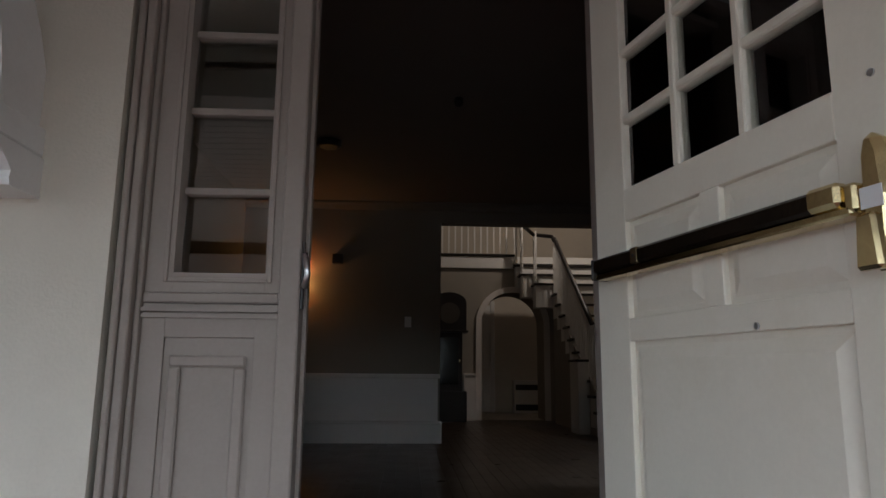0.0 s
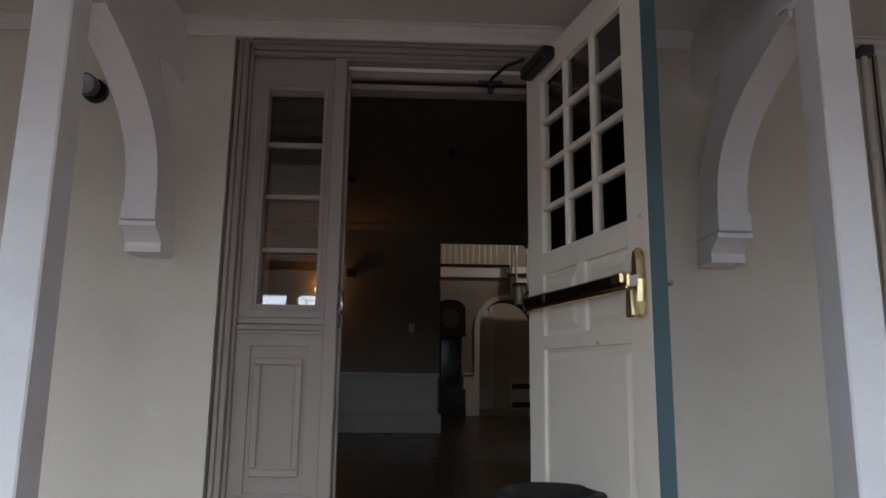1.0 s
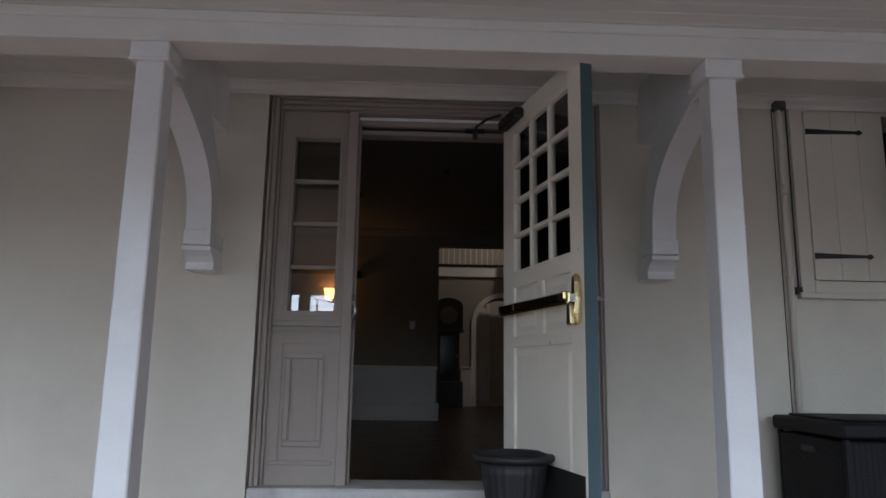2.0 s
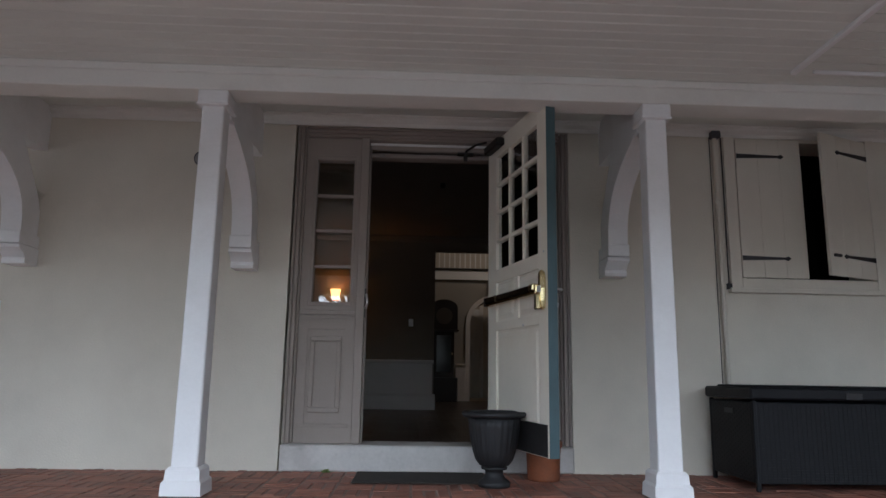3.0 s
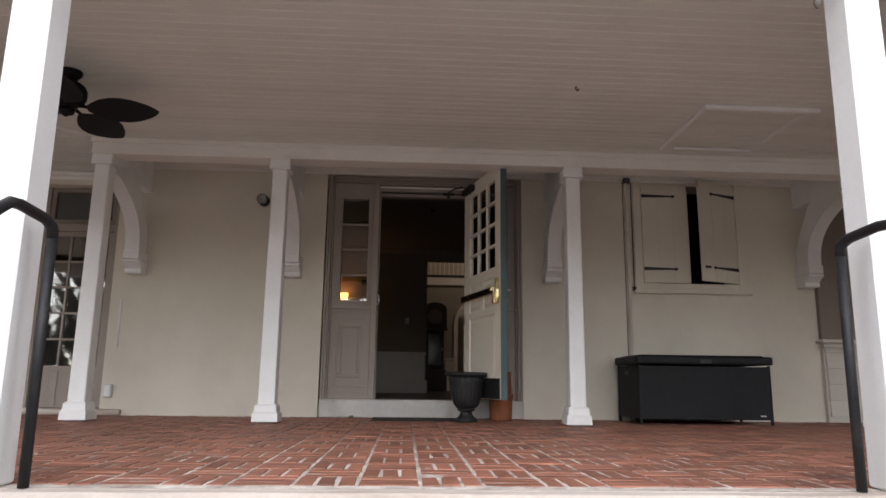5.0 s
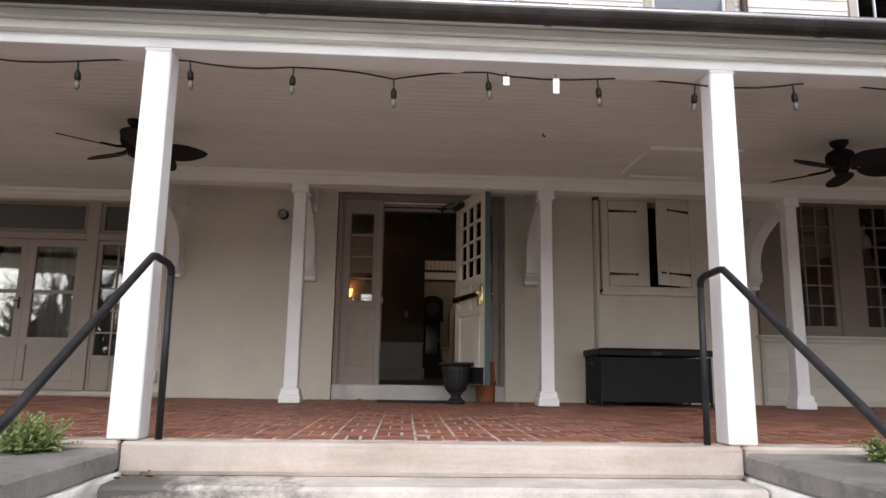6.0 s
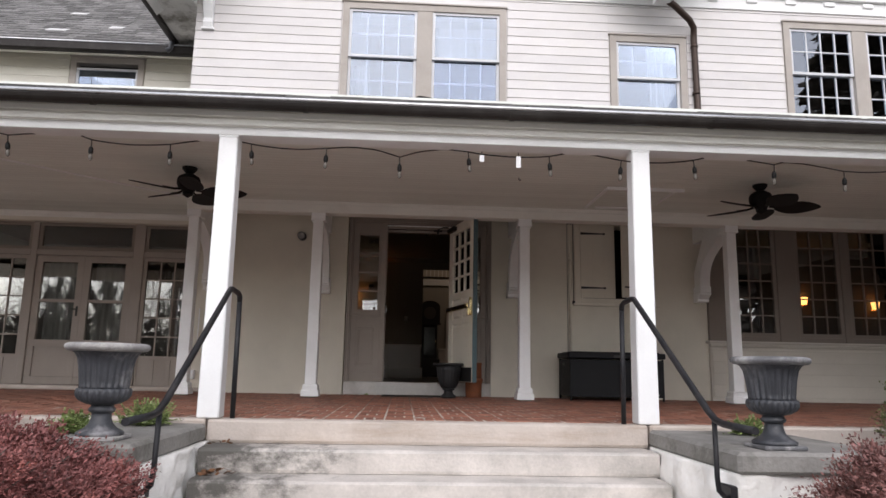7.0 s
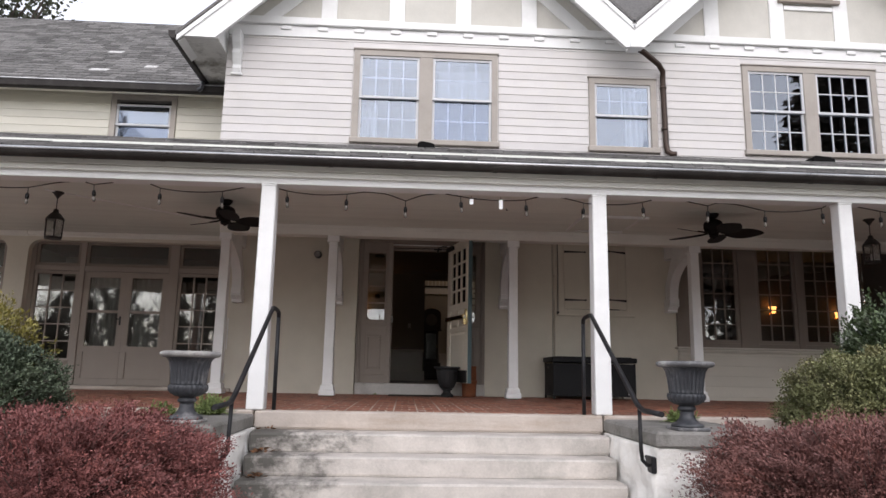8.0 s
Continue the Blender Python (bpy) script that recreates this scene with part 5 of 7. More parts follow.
# ---- bay of windows over clapboards ----
BY = -0.05
bay_wall = solid("wall_bay", [(3.97, 8.3, BY, 0.2, 0.0, 0.76)], BAY_SIDING)
setting(bay_wall, "clapboard wall under the window bay", "wall")
bay = thing("bay_window", (0, 0, 0), "row of dark taupe multi-pane casement windows over clapboards", "window")
solid("sill", [(3.93, 8.3, BY - 0.07, 0.2, 0.765, 0.80)], BAY_SIDING, bay, bevel=0.006)
solid("sill_mould", [(3.95, 8.3, BY - 0.045, BY, 0.72, 0.763)], BAY_SIDING, bay, bevel=0.006)
for a, b in ((3.97, 4.36), (4.97, 5.25), (5.90, 6.0), (6.65, 6.75), (7.40, 7.70), (8.2, 8.3)):
    solid("pier", [(a, b, BY, 0.12, 0.80, 2.42)], SHADED_TAUPE, bay, bevel=0.005)
solid("base_rail", [(4.36, 8.3, BY + 0.02, 0.10, 0.802, 0.87)], SHADED_TAUPE, bay, bevel=0.004)
for a, b in ((4.362, 4.968), (5.252, 5.898), (6.002, 6.648), (6.752, 7.398)):
    glazed(bay, a, b, 0.872, 2.415, 3, 6, BY + 0.02, SHADED_TAUPE, 0.05, 0.016)
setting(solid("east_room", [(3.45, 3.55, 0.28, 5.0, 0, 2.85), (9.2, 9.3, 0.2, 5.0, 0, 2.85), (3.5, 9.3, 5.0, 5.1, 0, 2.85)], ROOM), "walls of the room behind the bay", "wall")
setting(solid("floor_east_room", [(3.55, 9.2, 0.2, 5.0, -0.05, 0.05)], WOODFLOOR), "dark boards of the bay room", "floor")
setting(solid("ceiling_rooms", [(-8.0, -2.0, 0.28, 5.3, 2.75, 2.84), (3.45, 9.3, 0.2, 5.1, 2.75, 2.84)], HALL_CEIL), "ceilings of the ground-floor rooms", "ceiling")


def wall_light(at, yaw=0.0, power=6.0):
    lamp = thing("wall_sconce", at, "small lit wall sconce with a warm shade", "wall lamp", "lit wall sconces")
    lamp.rotation_euler = (0, 0, radians(yaw))
    bm = bmesh.new()
    tube(bm, [(0, -0.001, -0.06), (0, -0.03, -0.06)], 0.035, 16)
    part("backplate", bm, BRASS, lamp)
    bm = bmesh.new()
    tube(bm, [(0, -0.03, -0.06), (0, -0.09, -0.07), (0, -0.11, -0.04)], 0.008, 8)
    part("arm", bm, BRASS, lamp)
    bm = bmesh.new()
    lathe(bm, [(0.05, -0.04), (0.075, 0.09)], 20, 0, -0.11)
    for f in [f for f in bm.faces if len(f.verts) > 4]:
        bm.faces.remove(f)
    ob = part("shade", bm, WARM, lamp, "glowing warm shade")
    data = bpy.data.lights.new("sconce_bulb", "POINT")
    data.energy, data.color, data.shadow_soft_size = power, (1.0, 0.55, 0.22), 0.03
    li = new("sconce_bulb", data)
    li.parent, li.location = lamp, (0, -0.11, 0.06)
    return lamp


wall_light((7.22, 3.2, 1.70), power=0.6)
wall_light((8.60, 3.2, 1.64), power=0.6)
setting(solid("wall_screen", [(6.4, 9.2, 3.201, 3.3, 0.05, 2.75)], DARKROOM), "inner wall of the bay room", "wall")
wall_light((-1.245, 5.27, 1.74), power=0.42)

# ---- upper windows ----


def upper_window(x0, x1, z0, z1, units, y, label, bars, clear=(), drop=0.0, group="upper windows", set_in=0.016, plain=DOUBLE_GLASS):
    w = thing("sash_window", (0, 0, 0), label, "window", group)
    cas = 0.085
    solid("casing", [(x0, x0 + cas, y - 0.035, y + 0.10, z0, z1), (x1 - cas, x1, y - 0.035, y + 0.10, z0, z1), (x0 + cas, x1 - cas, y - 0.035, y + 0.10, z1 - cas, z1)], LIT_TAUPE, w)
    solid("head_drip", [(x0 - 0.015, x1 + 0.015, y - 0.055, y, z1 + 0.001, z1 + 0.022)], LIT_TAUPE, w, bevel=0.004)
    solid("sill", [(x0 - 0.03, x1 + 0.03, y - 0.075, y + 0.10, z0 - 0.035, z0 + 0.04)], LIT_TAUPE, w, bevel=0.006)
    a, b = x0 + cas, x1 - cas
    mul = 0.20
    span = ((b - a) - mul * (units - 1)) / units
    for i in range(units):
        u0 = a + i * (span + mul)
        if i:
            solid("mullion", [(u0 - mul, u0, y - 0.03, y + 0.10, z0 + 0.04, z1 - cas)], LIT_TAUPE, w, bevel=0.004)
        zc = z0 + 0.04
        zt = z1 - cas
        zm = zc + (zt - zc) * 0.5
        cols, rows, low_rows = bars
        glazed(w, u0, u0 + span, zm - 0.015, zt - drop, cols, rows, y - 0.012, MUNTIN, 0.035, 0.016, 0.03, "upper_sash", MID_GLASS if (i, 1) in clear else plain, set_in)
        glazed(w, u0, u0 + span, zc, zm + 0.02, cols if low_rows > 1 else 1, low_rows, y + 0.024, MUNTIN, 0.035, 0.016, 0.03, "lower_sash", MID_GLASS if (i, 0) in clear else plain, set_in)
    return w


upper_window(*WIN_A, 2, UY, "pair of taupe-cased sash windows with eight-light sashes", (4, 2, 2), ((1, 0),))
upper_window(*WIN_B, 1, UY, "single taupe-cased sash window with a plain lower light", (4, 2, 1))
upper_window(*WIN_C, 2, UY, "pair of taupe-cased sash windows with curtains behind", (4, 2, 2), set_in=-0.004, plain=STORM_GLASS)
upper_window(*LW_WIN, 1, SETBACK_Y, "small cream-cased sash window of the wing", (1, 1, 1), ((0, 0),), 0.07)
drape("curtain", -0.98, -0.75, 3.68, 4.3, -0.60, "white sheer half curtain in an upper window", folds=3)
drape("curtain", 0.16, 0.95, 4.45, 4.92, -0.60, "white raised blind in an upper window", folds=2, deep=0.006)
drape("curtain", 3.05, 3.32, 3.7, 4.7, -0.60, "white sheer curtain drawn aside in the single window", folds=3)
drape("curtain", 4.86, 5.15, 3.7, 4.95, -0.60, "white sheer curtain drawn aside in an upper window", folds=6)


# ---- entrance hall seen through the door ----
HY = 5.28
fl = bmesh.new()
i = 0
x = -2.0
while x < 5.4:
    w = 0.085
    off = (i * 0.73) % 1.7
    y = 0.30 - off
    while y < 11.7:
        y0, y1 = max(0.30, y), min(11.7, y + 1.7)
        if y1 > y0 + 0.01:
            box(fl, x + 0.001, x + w - 0.001, y0 + 0.001, y1 - 0.001, FLOOR_IN - 0.02, FLOOR_IN)
        y += 1.7
    x += w
    i += 1
floor_hall = part("floor_hall", fl, WOODFLOOR)
setting(floor_hall, "dark polished floorboards of the hall", "floor")
setting(solid("subfloor", [(-2.1, 5.5, 0.28, 11.8, -0.05, FLOOR_IN - 0.021)], DARKWOOD), "underfloor of the hall", "floor")
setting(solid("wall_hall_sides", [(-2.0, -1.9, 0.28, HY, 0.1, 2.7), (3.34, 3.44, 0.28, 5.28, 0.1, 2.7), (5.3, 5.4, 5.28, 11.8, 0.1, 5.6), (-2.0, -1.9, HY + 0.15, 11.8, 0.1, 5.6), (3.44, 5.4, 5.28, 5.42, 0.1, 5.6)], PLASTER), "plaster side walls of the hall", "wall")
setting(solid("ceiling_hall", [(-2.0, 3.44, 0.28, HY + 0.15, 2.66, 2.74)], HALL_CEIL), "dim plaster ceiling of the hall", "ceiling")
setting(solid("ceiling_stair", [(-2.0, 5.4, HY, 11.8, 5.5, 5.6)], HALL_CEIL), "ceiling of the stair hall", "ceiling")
bm = bmesh.new()
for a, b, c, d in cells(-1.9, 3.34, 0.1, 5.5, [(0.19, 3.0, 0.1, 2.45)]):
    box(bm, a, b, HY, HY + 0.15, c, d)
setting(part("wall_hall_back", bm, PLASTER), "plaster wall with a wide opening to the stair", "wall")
bm = bmesh.new()
prism(bm, [(HY, 2.58), (HY - 0.02, 2.58), (HY - 0.05, 2.62), (HY - 0.08, 2.64), (HY - 0.08, 2.66), (HY, 2.66)], "x", -1.9, 3.34)
setting(part("hall_cornice", bm, HALL_CEIL), "plaster cornice of the hall", "trim")
wains = thing("wainscot", (0, 0, 0), "white panelled wainscot along the hall wall", "wainscot", kind="structure")
solid("panel", [(-1.9, 0.17, HY - 0.015, HY, FLOOR_IN, 0.80)], DADO, wains)
solid("dado_rail", [(-1.9, 0.19, HY - 0.045, HY, 0.80, 0.845)], DADO, wains, bevel=0.006)
solid("baseboard", [(-1.9, 0.205, HY - 0.035, HY, FLOOR_IN, 0.345)], DADO, wains, bevel=0.005)
solid("base_cap", [(-1.9, 0.21, HY - 0.045, HY, 0.347, 0.37)], DADO, wains, bevel=0.004)
solid("return", [(0.191, 0.215, HY + 0.0, HY + 0.15, FLOOR_IN, 0.345)], DADO, wains)
switch = thing("light_switch", (-0.15, HY, 1.38), "white switch plate on the hall wall", "switch")
solid("plate", [(-0.035, 0.035, -0.006, 0.0, -0.055, 0.055)], TAG, switch, bevel=0.003)
solid("toggle", [(-0.006, 0.006, -0.016, -0.0065, -0.012, 0.012)], TAG, switch)
for at, r in (((0.166, 2.394, 2.66), 0.03), ((-0.80, 3.32, 2.66), 0.10)):
    det = thing("ceiling_fixture", at, "dark round fixture on the hall ceiling", "ceiling fixture", "hall ceiling fixtures")
    bm = bmesh.new()
    lathe(bm, [(r * 0.7, -0.05), (r, -0.035), (r, 0.0)], 24)
    part("cover", bm, BLACK, det)
speaker = thing("hall_speaker", (-0.90, HY, 2.03), "small dark box mounted on the hall wall", "speaker")
solid("case", [(-0.055, 0.055, -0.07, 0.0, -0.05, 0.05)], BLACK, speaker, bevel=0.006)

# stair hall: wall with a deep round arch under the landing, stairs turning down towards the hall
SY = 9.0
arch_wall = bmesh.new()
AX, AR, AS = 1.52, 0.50, 1.655
pts = [(AX + AR * math.cos(a), AS + AR * math.sin(a)) for a in [math.pi * i / 20 for i in range(21)]]
prism(arch_wall, [(AX + AR, FLOOR_IN), *pts[:11], (AX, 2.45), (3.3, 2.45), (3.3, FLOOR_IN)], "y", SY, SY + 0.6)
prism(arch_wall, [(AX, 2.45), *pts[10:], (AX - AR, FLOOR_IN), (-1.9, FLOOR_IN), (-1.9, 2.45)], "y", SY, SY + 0.6)
box(arch_wall, -1.9, 3.3, SY + 0.02, SY + 0.1, 2.451, 2.62)
# plaster colour darkened for the shade under the landing
arch_wall = part("wall_arch", arch_wall, material("shaded_stair_plaster", (0.33, 0.30, 0.255), 0.85, var=0.05))
setting(arch_wall, "plaster wall with a deep round arch, darkened for shade", "wall")
bm = bmesh.new()
o = [(AX + (AR + 0.09) * math.cos(a), AS + (AR + 0.09) * math.sin(a)) for a in [math.pi * i / 20 for i in range(21)]]
outer = [(AX + AR + 0.09, FLOOR_IN), *o, (AX - AR - 0.09, FLOOR_IN)]
inner = [(AX + AR, FLOOR_IN), *pts, (AX - AR, FLOOR_IN)]
for i in range(len(outer) - 1):
    prism(bm, [outer[i], outer[i + 1], inner[i + 1], inner[i]], "y", SY - 0.035, SY - 0.001)
setting(part("arch_trim", bm, DADO), "white moulded trim round the arch", "trim")
arch_dado = thing("arch_wainscot", (0, 0, 0), "white wainscot pier beside the arch", "wainscot", kind="structure")
solid("pier", [(0.735, 0.925, SY - 0.12, SY - 0.036, FLOOR_IN, 0.83)], DADO, arch_dado, bevel=0.004)
solid("cap", [(0.725, 0.928, SY - 0.135, SY - 0.036, 0.831, 0.865)], DADO, arch_dado, bevel=0.005)
# paler plaster stands in for the light beyond the arch
setting(solid("wall_back_hall", [(-1.9, 5.3, 11.2, 11.3, FLOOR_IN, 5.5)], material("lit_back_plaster", (0.60, 0.54, 0.45), 0.85, var=0.05)), "back wall beyond the arch, paled for the light there", "wall")
# pale tile, with the light falling on it put into the colour
setting(solid("floor_passage", [(-1.9, 3.3, SY + 0.05, 11.2, FLOOR_IN - 0.01, FLOOR_IN + 0.004)], material("pale_lit_passage_tile", (0.42, 0.37, 0.30), 0.35, var=0.12, scale=3)), "pale tiled passage floor, lightened for the light on it", "floor")
back_door = thing("passage_door", (0, 0, 0), "white panelled door at the end of the passage", "door")
solid("slab", [(0.62, 1.42, 11.15, 11.199, FLOOR_IN + 0.005, 2.16)], STAIR_WHITE, back_door, bevel=0.004)
for z0, z1 in ((0.35, 1.0), (1.12, 1.95)):
    solid("door_panel", [(0.74, 1.30, 11.138, 11.1495, z0, z1)], STAIR_WHITE, back_door, bevel=0.006)
solid("door_trim", [(1.421, 1.50, 11.13, 11.199, FLOOR_IN + 0.005, 2.24)], STAIR_WHITE, back_door, bevel=0.004)
radiator = thing("radiator_cover", (2.05, 11.2, FLOOR_IN + 0.004), "white radiator cover with dark grilles", "radiator")
solid("case", [(-0.21, 0.40, -0.20, 0.0, 0.0, 0.60)], DADO, radiator, bevel=0.006)
for z, h in ((0.05, 0.11), (0.42, 0.10)):
    solid("grille", [(-0.18, 0.30, -0.207, -0.2005, z, z + h)], BLACK, radiator)
stair = thing("staircase", (0, 0, 0), "white staircase with dark treads and white balusters", "staircase")
solid("landing", [(-1.9, 3.3, SY - 0.01, SY + 0.98, 2.63, 2.74)], STAIR_WHITE, stair)
solid("landing_fascia", [(-1.9, 1.53, SY - 0.03, SY - 0.011, 2.54, 2.735)], STAIR_WHITE, stair, bevel=0.004)
solid("landing_nosing", [(-1.9, 1.56, SY - 0.06, SY + 0.98, 2.742, 2.772)], DARKWOOD, stair)
LEFT_END = [1.56, 1.62, 1.79, 2.05]
rail_line = []
for i in range(13):
    yf, z = SY - 0.10 - i * 0.25, 2.742 - (i + 1) * 0.18
    x = LEFT_END[min(i, 3)]
    solid("tread", [(x - 0.03, 3.2, yf - 0.03, yf + 0.25, z, z + 0.03)], DARKWOOD, stair)
    solid("riser", [(x, 3.2, yf, yf + 0.23, max(FLOOR_IN, z - 0.34), z - 0.001)], STAIR_WHITE, stair)
    for k in (0.04, 0.125, 0.21):
        solid("baluster", [(x + 0.01, x + 0.032, yf + k, yf + k + 0.022, z + 0.03, z + 0.86)], STAIR_WHITE, stair)
    if i >= 3:
        rail_line.append((x + 0.02, yf + 0.12, z + 0.88))
for i in range(26):
    x = -1.2 + i * 0.105
    solid("baluster", [(x, x + 0.024, SY + 0.02, SY + 0.044, 2.772, 3.55)], STAIR_WHITE, stair)
bm = bmesh.new()
tube(bm, [(-1.9, SY + 0.03, 3.58), (1.55, SY + 0.03, 3.58)], 0.032, 8)
part("landing_rail", bm, DARKWOOD, stair, "dark wooden handrail")
bm = bmesh.new()
tube(bm, [(1.62, SY - 0.1, 3.30), (1.80, SY - 0.45, 3.02), (2.05, SY - 0.62, 2.96), (2.07, SY - 0.70, 2.88), *rail_line[:-1]], 0.032, 8)
part("handrail", bm, DARKWOOD, stair, "dark wooden handrail")
bm = bmesh.new()
prism(bm, [(SY - 0.62, FLOOR_IN), (SY - 0.62, 1.98), (5.75, 0.42), (5.75, FLOOR_IN)], "x", 2.052, 2.075)
part("spandrel", bm, material("spandrel_paint", (0.28, 0.25, 0.215), 0.6, var=0.06), stair, "dull painted spandrel panel")
solid("newel", [(2.02, 2.10, 5.62, 5.70, FLOOR_IN, 1.5)], STAIR_WHITE, stair, bevel=0.006)
bench = thing("hall_cabinet", (2.06, 6.6, FLOOR_IN), "low white panelled cabinet with a dark top by the stair", "cabinet")
solid("body", [(-0.15, -0.012, -0.2, 0.2, 0.0, 0.86)], STAIR_WHITE, bench, bevel=0.005)
solid("top", [(-0.17, -0.01, -0.22, 0.21, 0.861, 0.89)], DARKWOOD, bench, bevel=0.005)

# tall dark clock case
clock = thing("longcase_clock", (0.48, 8.72, FLOOR_IN), "tall dark longcase clock with an arched hood", "clock")
bm = bmesh.new()
prism(bm, [(-0.26, 1.36), (0.26, 1.36), (0.26, 1.78), *[(0.26 * math.cos(a), 1.78 + 0.16 * math.sin(a)) for a in [math.pi * i / 10 for i in range(1, 10)]], (-0.26, 1.78)], "y", -0.2, 0.2)
part("hood", bm, DARKWOOD, clock)
solid("cornice", [(-0.29, 0.29, -0.22, 0.2, 1.33, 1.358)], DARKWOOD, clock, bevel=0.006)
solid("trunk", [(-0.2, 0.2, -0.17, 0.18, 0.45, 1.329)], DARKWOOD, clock, bevel=0.006)
solid("base", [(-0.27, 0.27, -0.2, 0.2, 0.0, 0.449)], DARKWOOD, clock, bevel=0.01)
g = solid("trunk_glass", [(-0.14, 0.14, -0.178, -0.1705, 0.55, 1.25)], material("dark_glass", (0.01, 0.012, 0.014), 0.05, var=0.02), clock)
solid("lock", [(0.15, 0.17, -0.1755, -0.1705, 0.88, 0.92)], BRASS, clock)
bm = bmesh.new()
tube(bm, [(0, -0.2005, 1.62), (0, -0.207, 1.62)], 0.16, 28)
part("dial", bm, material("dial_face", (0.06, 0.05, 0.04), 0.4), clock)
# lamp added out of view to brighten the stair hall
lamp = thing("ceiling_lantern", (2.6, 7.6, 5.5), "added lantern, out of view, that brightens the stair hall", "pendant lamp")
bm = bmesh.new()
tube(bm, [(0, 0, 0), (0, 0, -0.9)], 0.006, 6)
part("chain", bm, BLACK, lamp)
bm = bmesh.new()
lathe(bm, [(0.04, -1.2), (0.10, -1.12), (0.10, -0.98), (0.04, -0.9)], 16)
part("globe", bm, WARM, lamp, "added glowing globe")
ld = bpy.data.lights.new("stair_fill_bulb", "POINT")
ld.energy, ld.color, ld.shadow_soft_size = 32.0, (1.0, 0.80, 0.62), 0.1
li = new("stair_fill_bulb", ld)
li.parent, li.location = lamp, (0, 0, -1.3)

# ---- ceiling fans, lanterns, string of lights ----


def ceiling_fan(at, turn):
    f = thing("ceiling_fan", at, "dark bronze ceiling fan with five leaf-shaped blades", "ceiling fan", "porch ceiling fans")
    f.rotation_euler = (0, 0, radians(turn))
    bm = bmesh.new()
    lathe(bm, [(0.075, 0.0), (0.072, -0.02), (0.045, -0.055), (0.02, -0.065)][::-1], 24)
    part("canopy", bm, FAN, f)
    bm = bmesh.new()
    lathe(bm, [(0.03, -0.26), (0.06, -0.255), (0.07, -0.235), (0.10, -0.215), (0.115, -0.18), (0.115, -0.13), (0.10, -0.10), (0.06, -0.075), (0.025, -0.062)], 32)
    part("motor", bm, FAN, f)
    bm = bmesh.new()
    lathe(bm, [(0.008, -0.315), (0.02, -0.305), (0.05, -0.29), (0.055, -0.262)], 20)
    part("switch_cup", bm, FAN, f)
    outline = [(0.13, 0.02), (0.17, 0.055), (0.23, 0.092), (0.30, 0.113), (0.37, 0.115), (0.44, 0.10), (0.52, 0.062), (0.56, 0.032), (0.585, 0.0)]
    for i in range(5):
        a = i * 72
        turn_m = Matrix.Rotation(radians(a), 4, "Z")
        bm = bmesh.new()
        n = len(outline)
        up, lo = [], []
        for s in (1, -1):
            for x, y in (outline if s == 1 else outline[-2::-1]):
                lift = -0.01 + 0.04 * (x - 0.16) - 0.2 * y * y
                p = Vector((x, s * y, -0.25 + s * y * -0.3 + lift * 0.2))
                up.append(bm.verts.new(turn_m @ (p + Vector((0, 0, 0.004)))))
                lo.append(bm.verts.new(turn_m @ (p - Vector((0, 0, 0.004)))))
        bm.faces.new(up)
        bm.faces.new(lo[::-1])
        k = len(up)
        for j in range(k):
            bm.faces.new((up[(j + 1) % k], up[j], lo[j], lo[(j + 1) % k]))
        blade = part("blade", bm, FAN, f)
        bm = bmesh.new()
        tube(bm, [turn_m @ Vector(p) for p in ((0.08, 0, -0.235), (0.14, 0, -0.245), (0.26, 0, -0.243))], 0.013, 6, r_end=0.007)
        part("blade_iron", bm, FAN, blade)
    return f


ceiling_fan((-2.43, -2.33, CEILING_Z), 4)
ceiling_fan((3.51, -2.42, CEILING_Z), -13)


def lantern(at):
    l = thing("hanging_lantern", at, "black hexagonal hanging porch lantern, unlit", "lantern", "porch lanterns")
    bm = bmesh.new()
    lathe(bm, [(0.012, -0.075), (0.02, -0.06), (0.05, -0.022), (0.066, -0.012), (0.066, 0.0)], 20)
    part("canopy", bm, BLACK, l)
    bm = bmesh.new()
    tube(bm, [(0, 0, -0.05), (0, 0, -0.20)], 0.006, 6)
    part("rod", bm, BLACK, l)
    bm = bmesh.new()
    lathe(bm, [(0.115, -0.335), (0.105, -0.32), (0.06, -0.265), (0.035, -0.245), (0.03, -0.215), (0.008, -0.20)], 6)
    part("roof", bm, BLACK, l)
    bm = bmesh.new()
    lathe(bm, [(0.092, -0.56), (0.102, -0.55), (0.102, -0.535)], 6)
    part("base", bm, BLACK, l)
    for i in range(6):
        a0, a1 = math.pi / 3 * i, math.pi / 3 * (i + 1)
        p0, p1 = (0.10 * math.cos(a0), 0.10 * math.sin(a0)), (0.10 * math.cos(a1), 0.10 * math.sin(a1))
        bm = bmesh.new()
        tube(bm, [(0.96 * p0[0], 0.96 * p0[1], -0.535), (*p0, -0.335)], 0.007, 6)
        part("bar", bm, BLACK, l)
        q0, q1 = [(0.945 * p[0], 0.945 * p[1], -0.532) for p in (p0, p1)], [(0.98 * p[0], 0.98 * p[1], -0.337) for p in (p1, p0)]
        bm = bmesh.new()
        bm.faces.new([bm.verts.new(v) for v in (*q0, *q1)])
        bmesh.ops.solidify(bm, geom=bm.faces[:], thickness=0.003)
        part("pane", bm, LANTERN_GLASS, l).visible_shadow = False
    bm = bmesh.new()
    lathe(bm, [(0.018, -0.53), (0.018, -0.46), (0.01, -0.44)], 10)
    part("candle", bm, TAG, l)
    return l


first_lantern = lantern((-4.33, -2.48, CEILING_Z))
copy_thing(first_lantern, pose(5.52, -2.40, CEILING_Z))

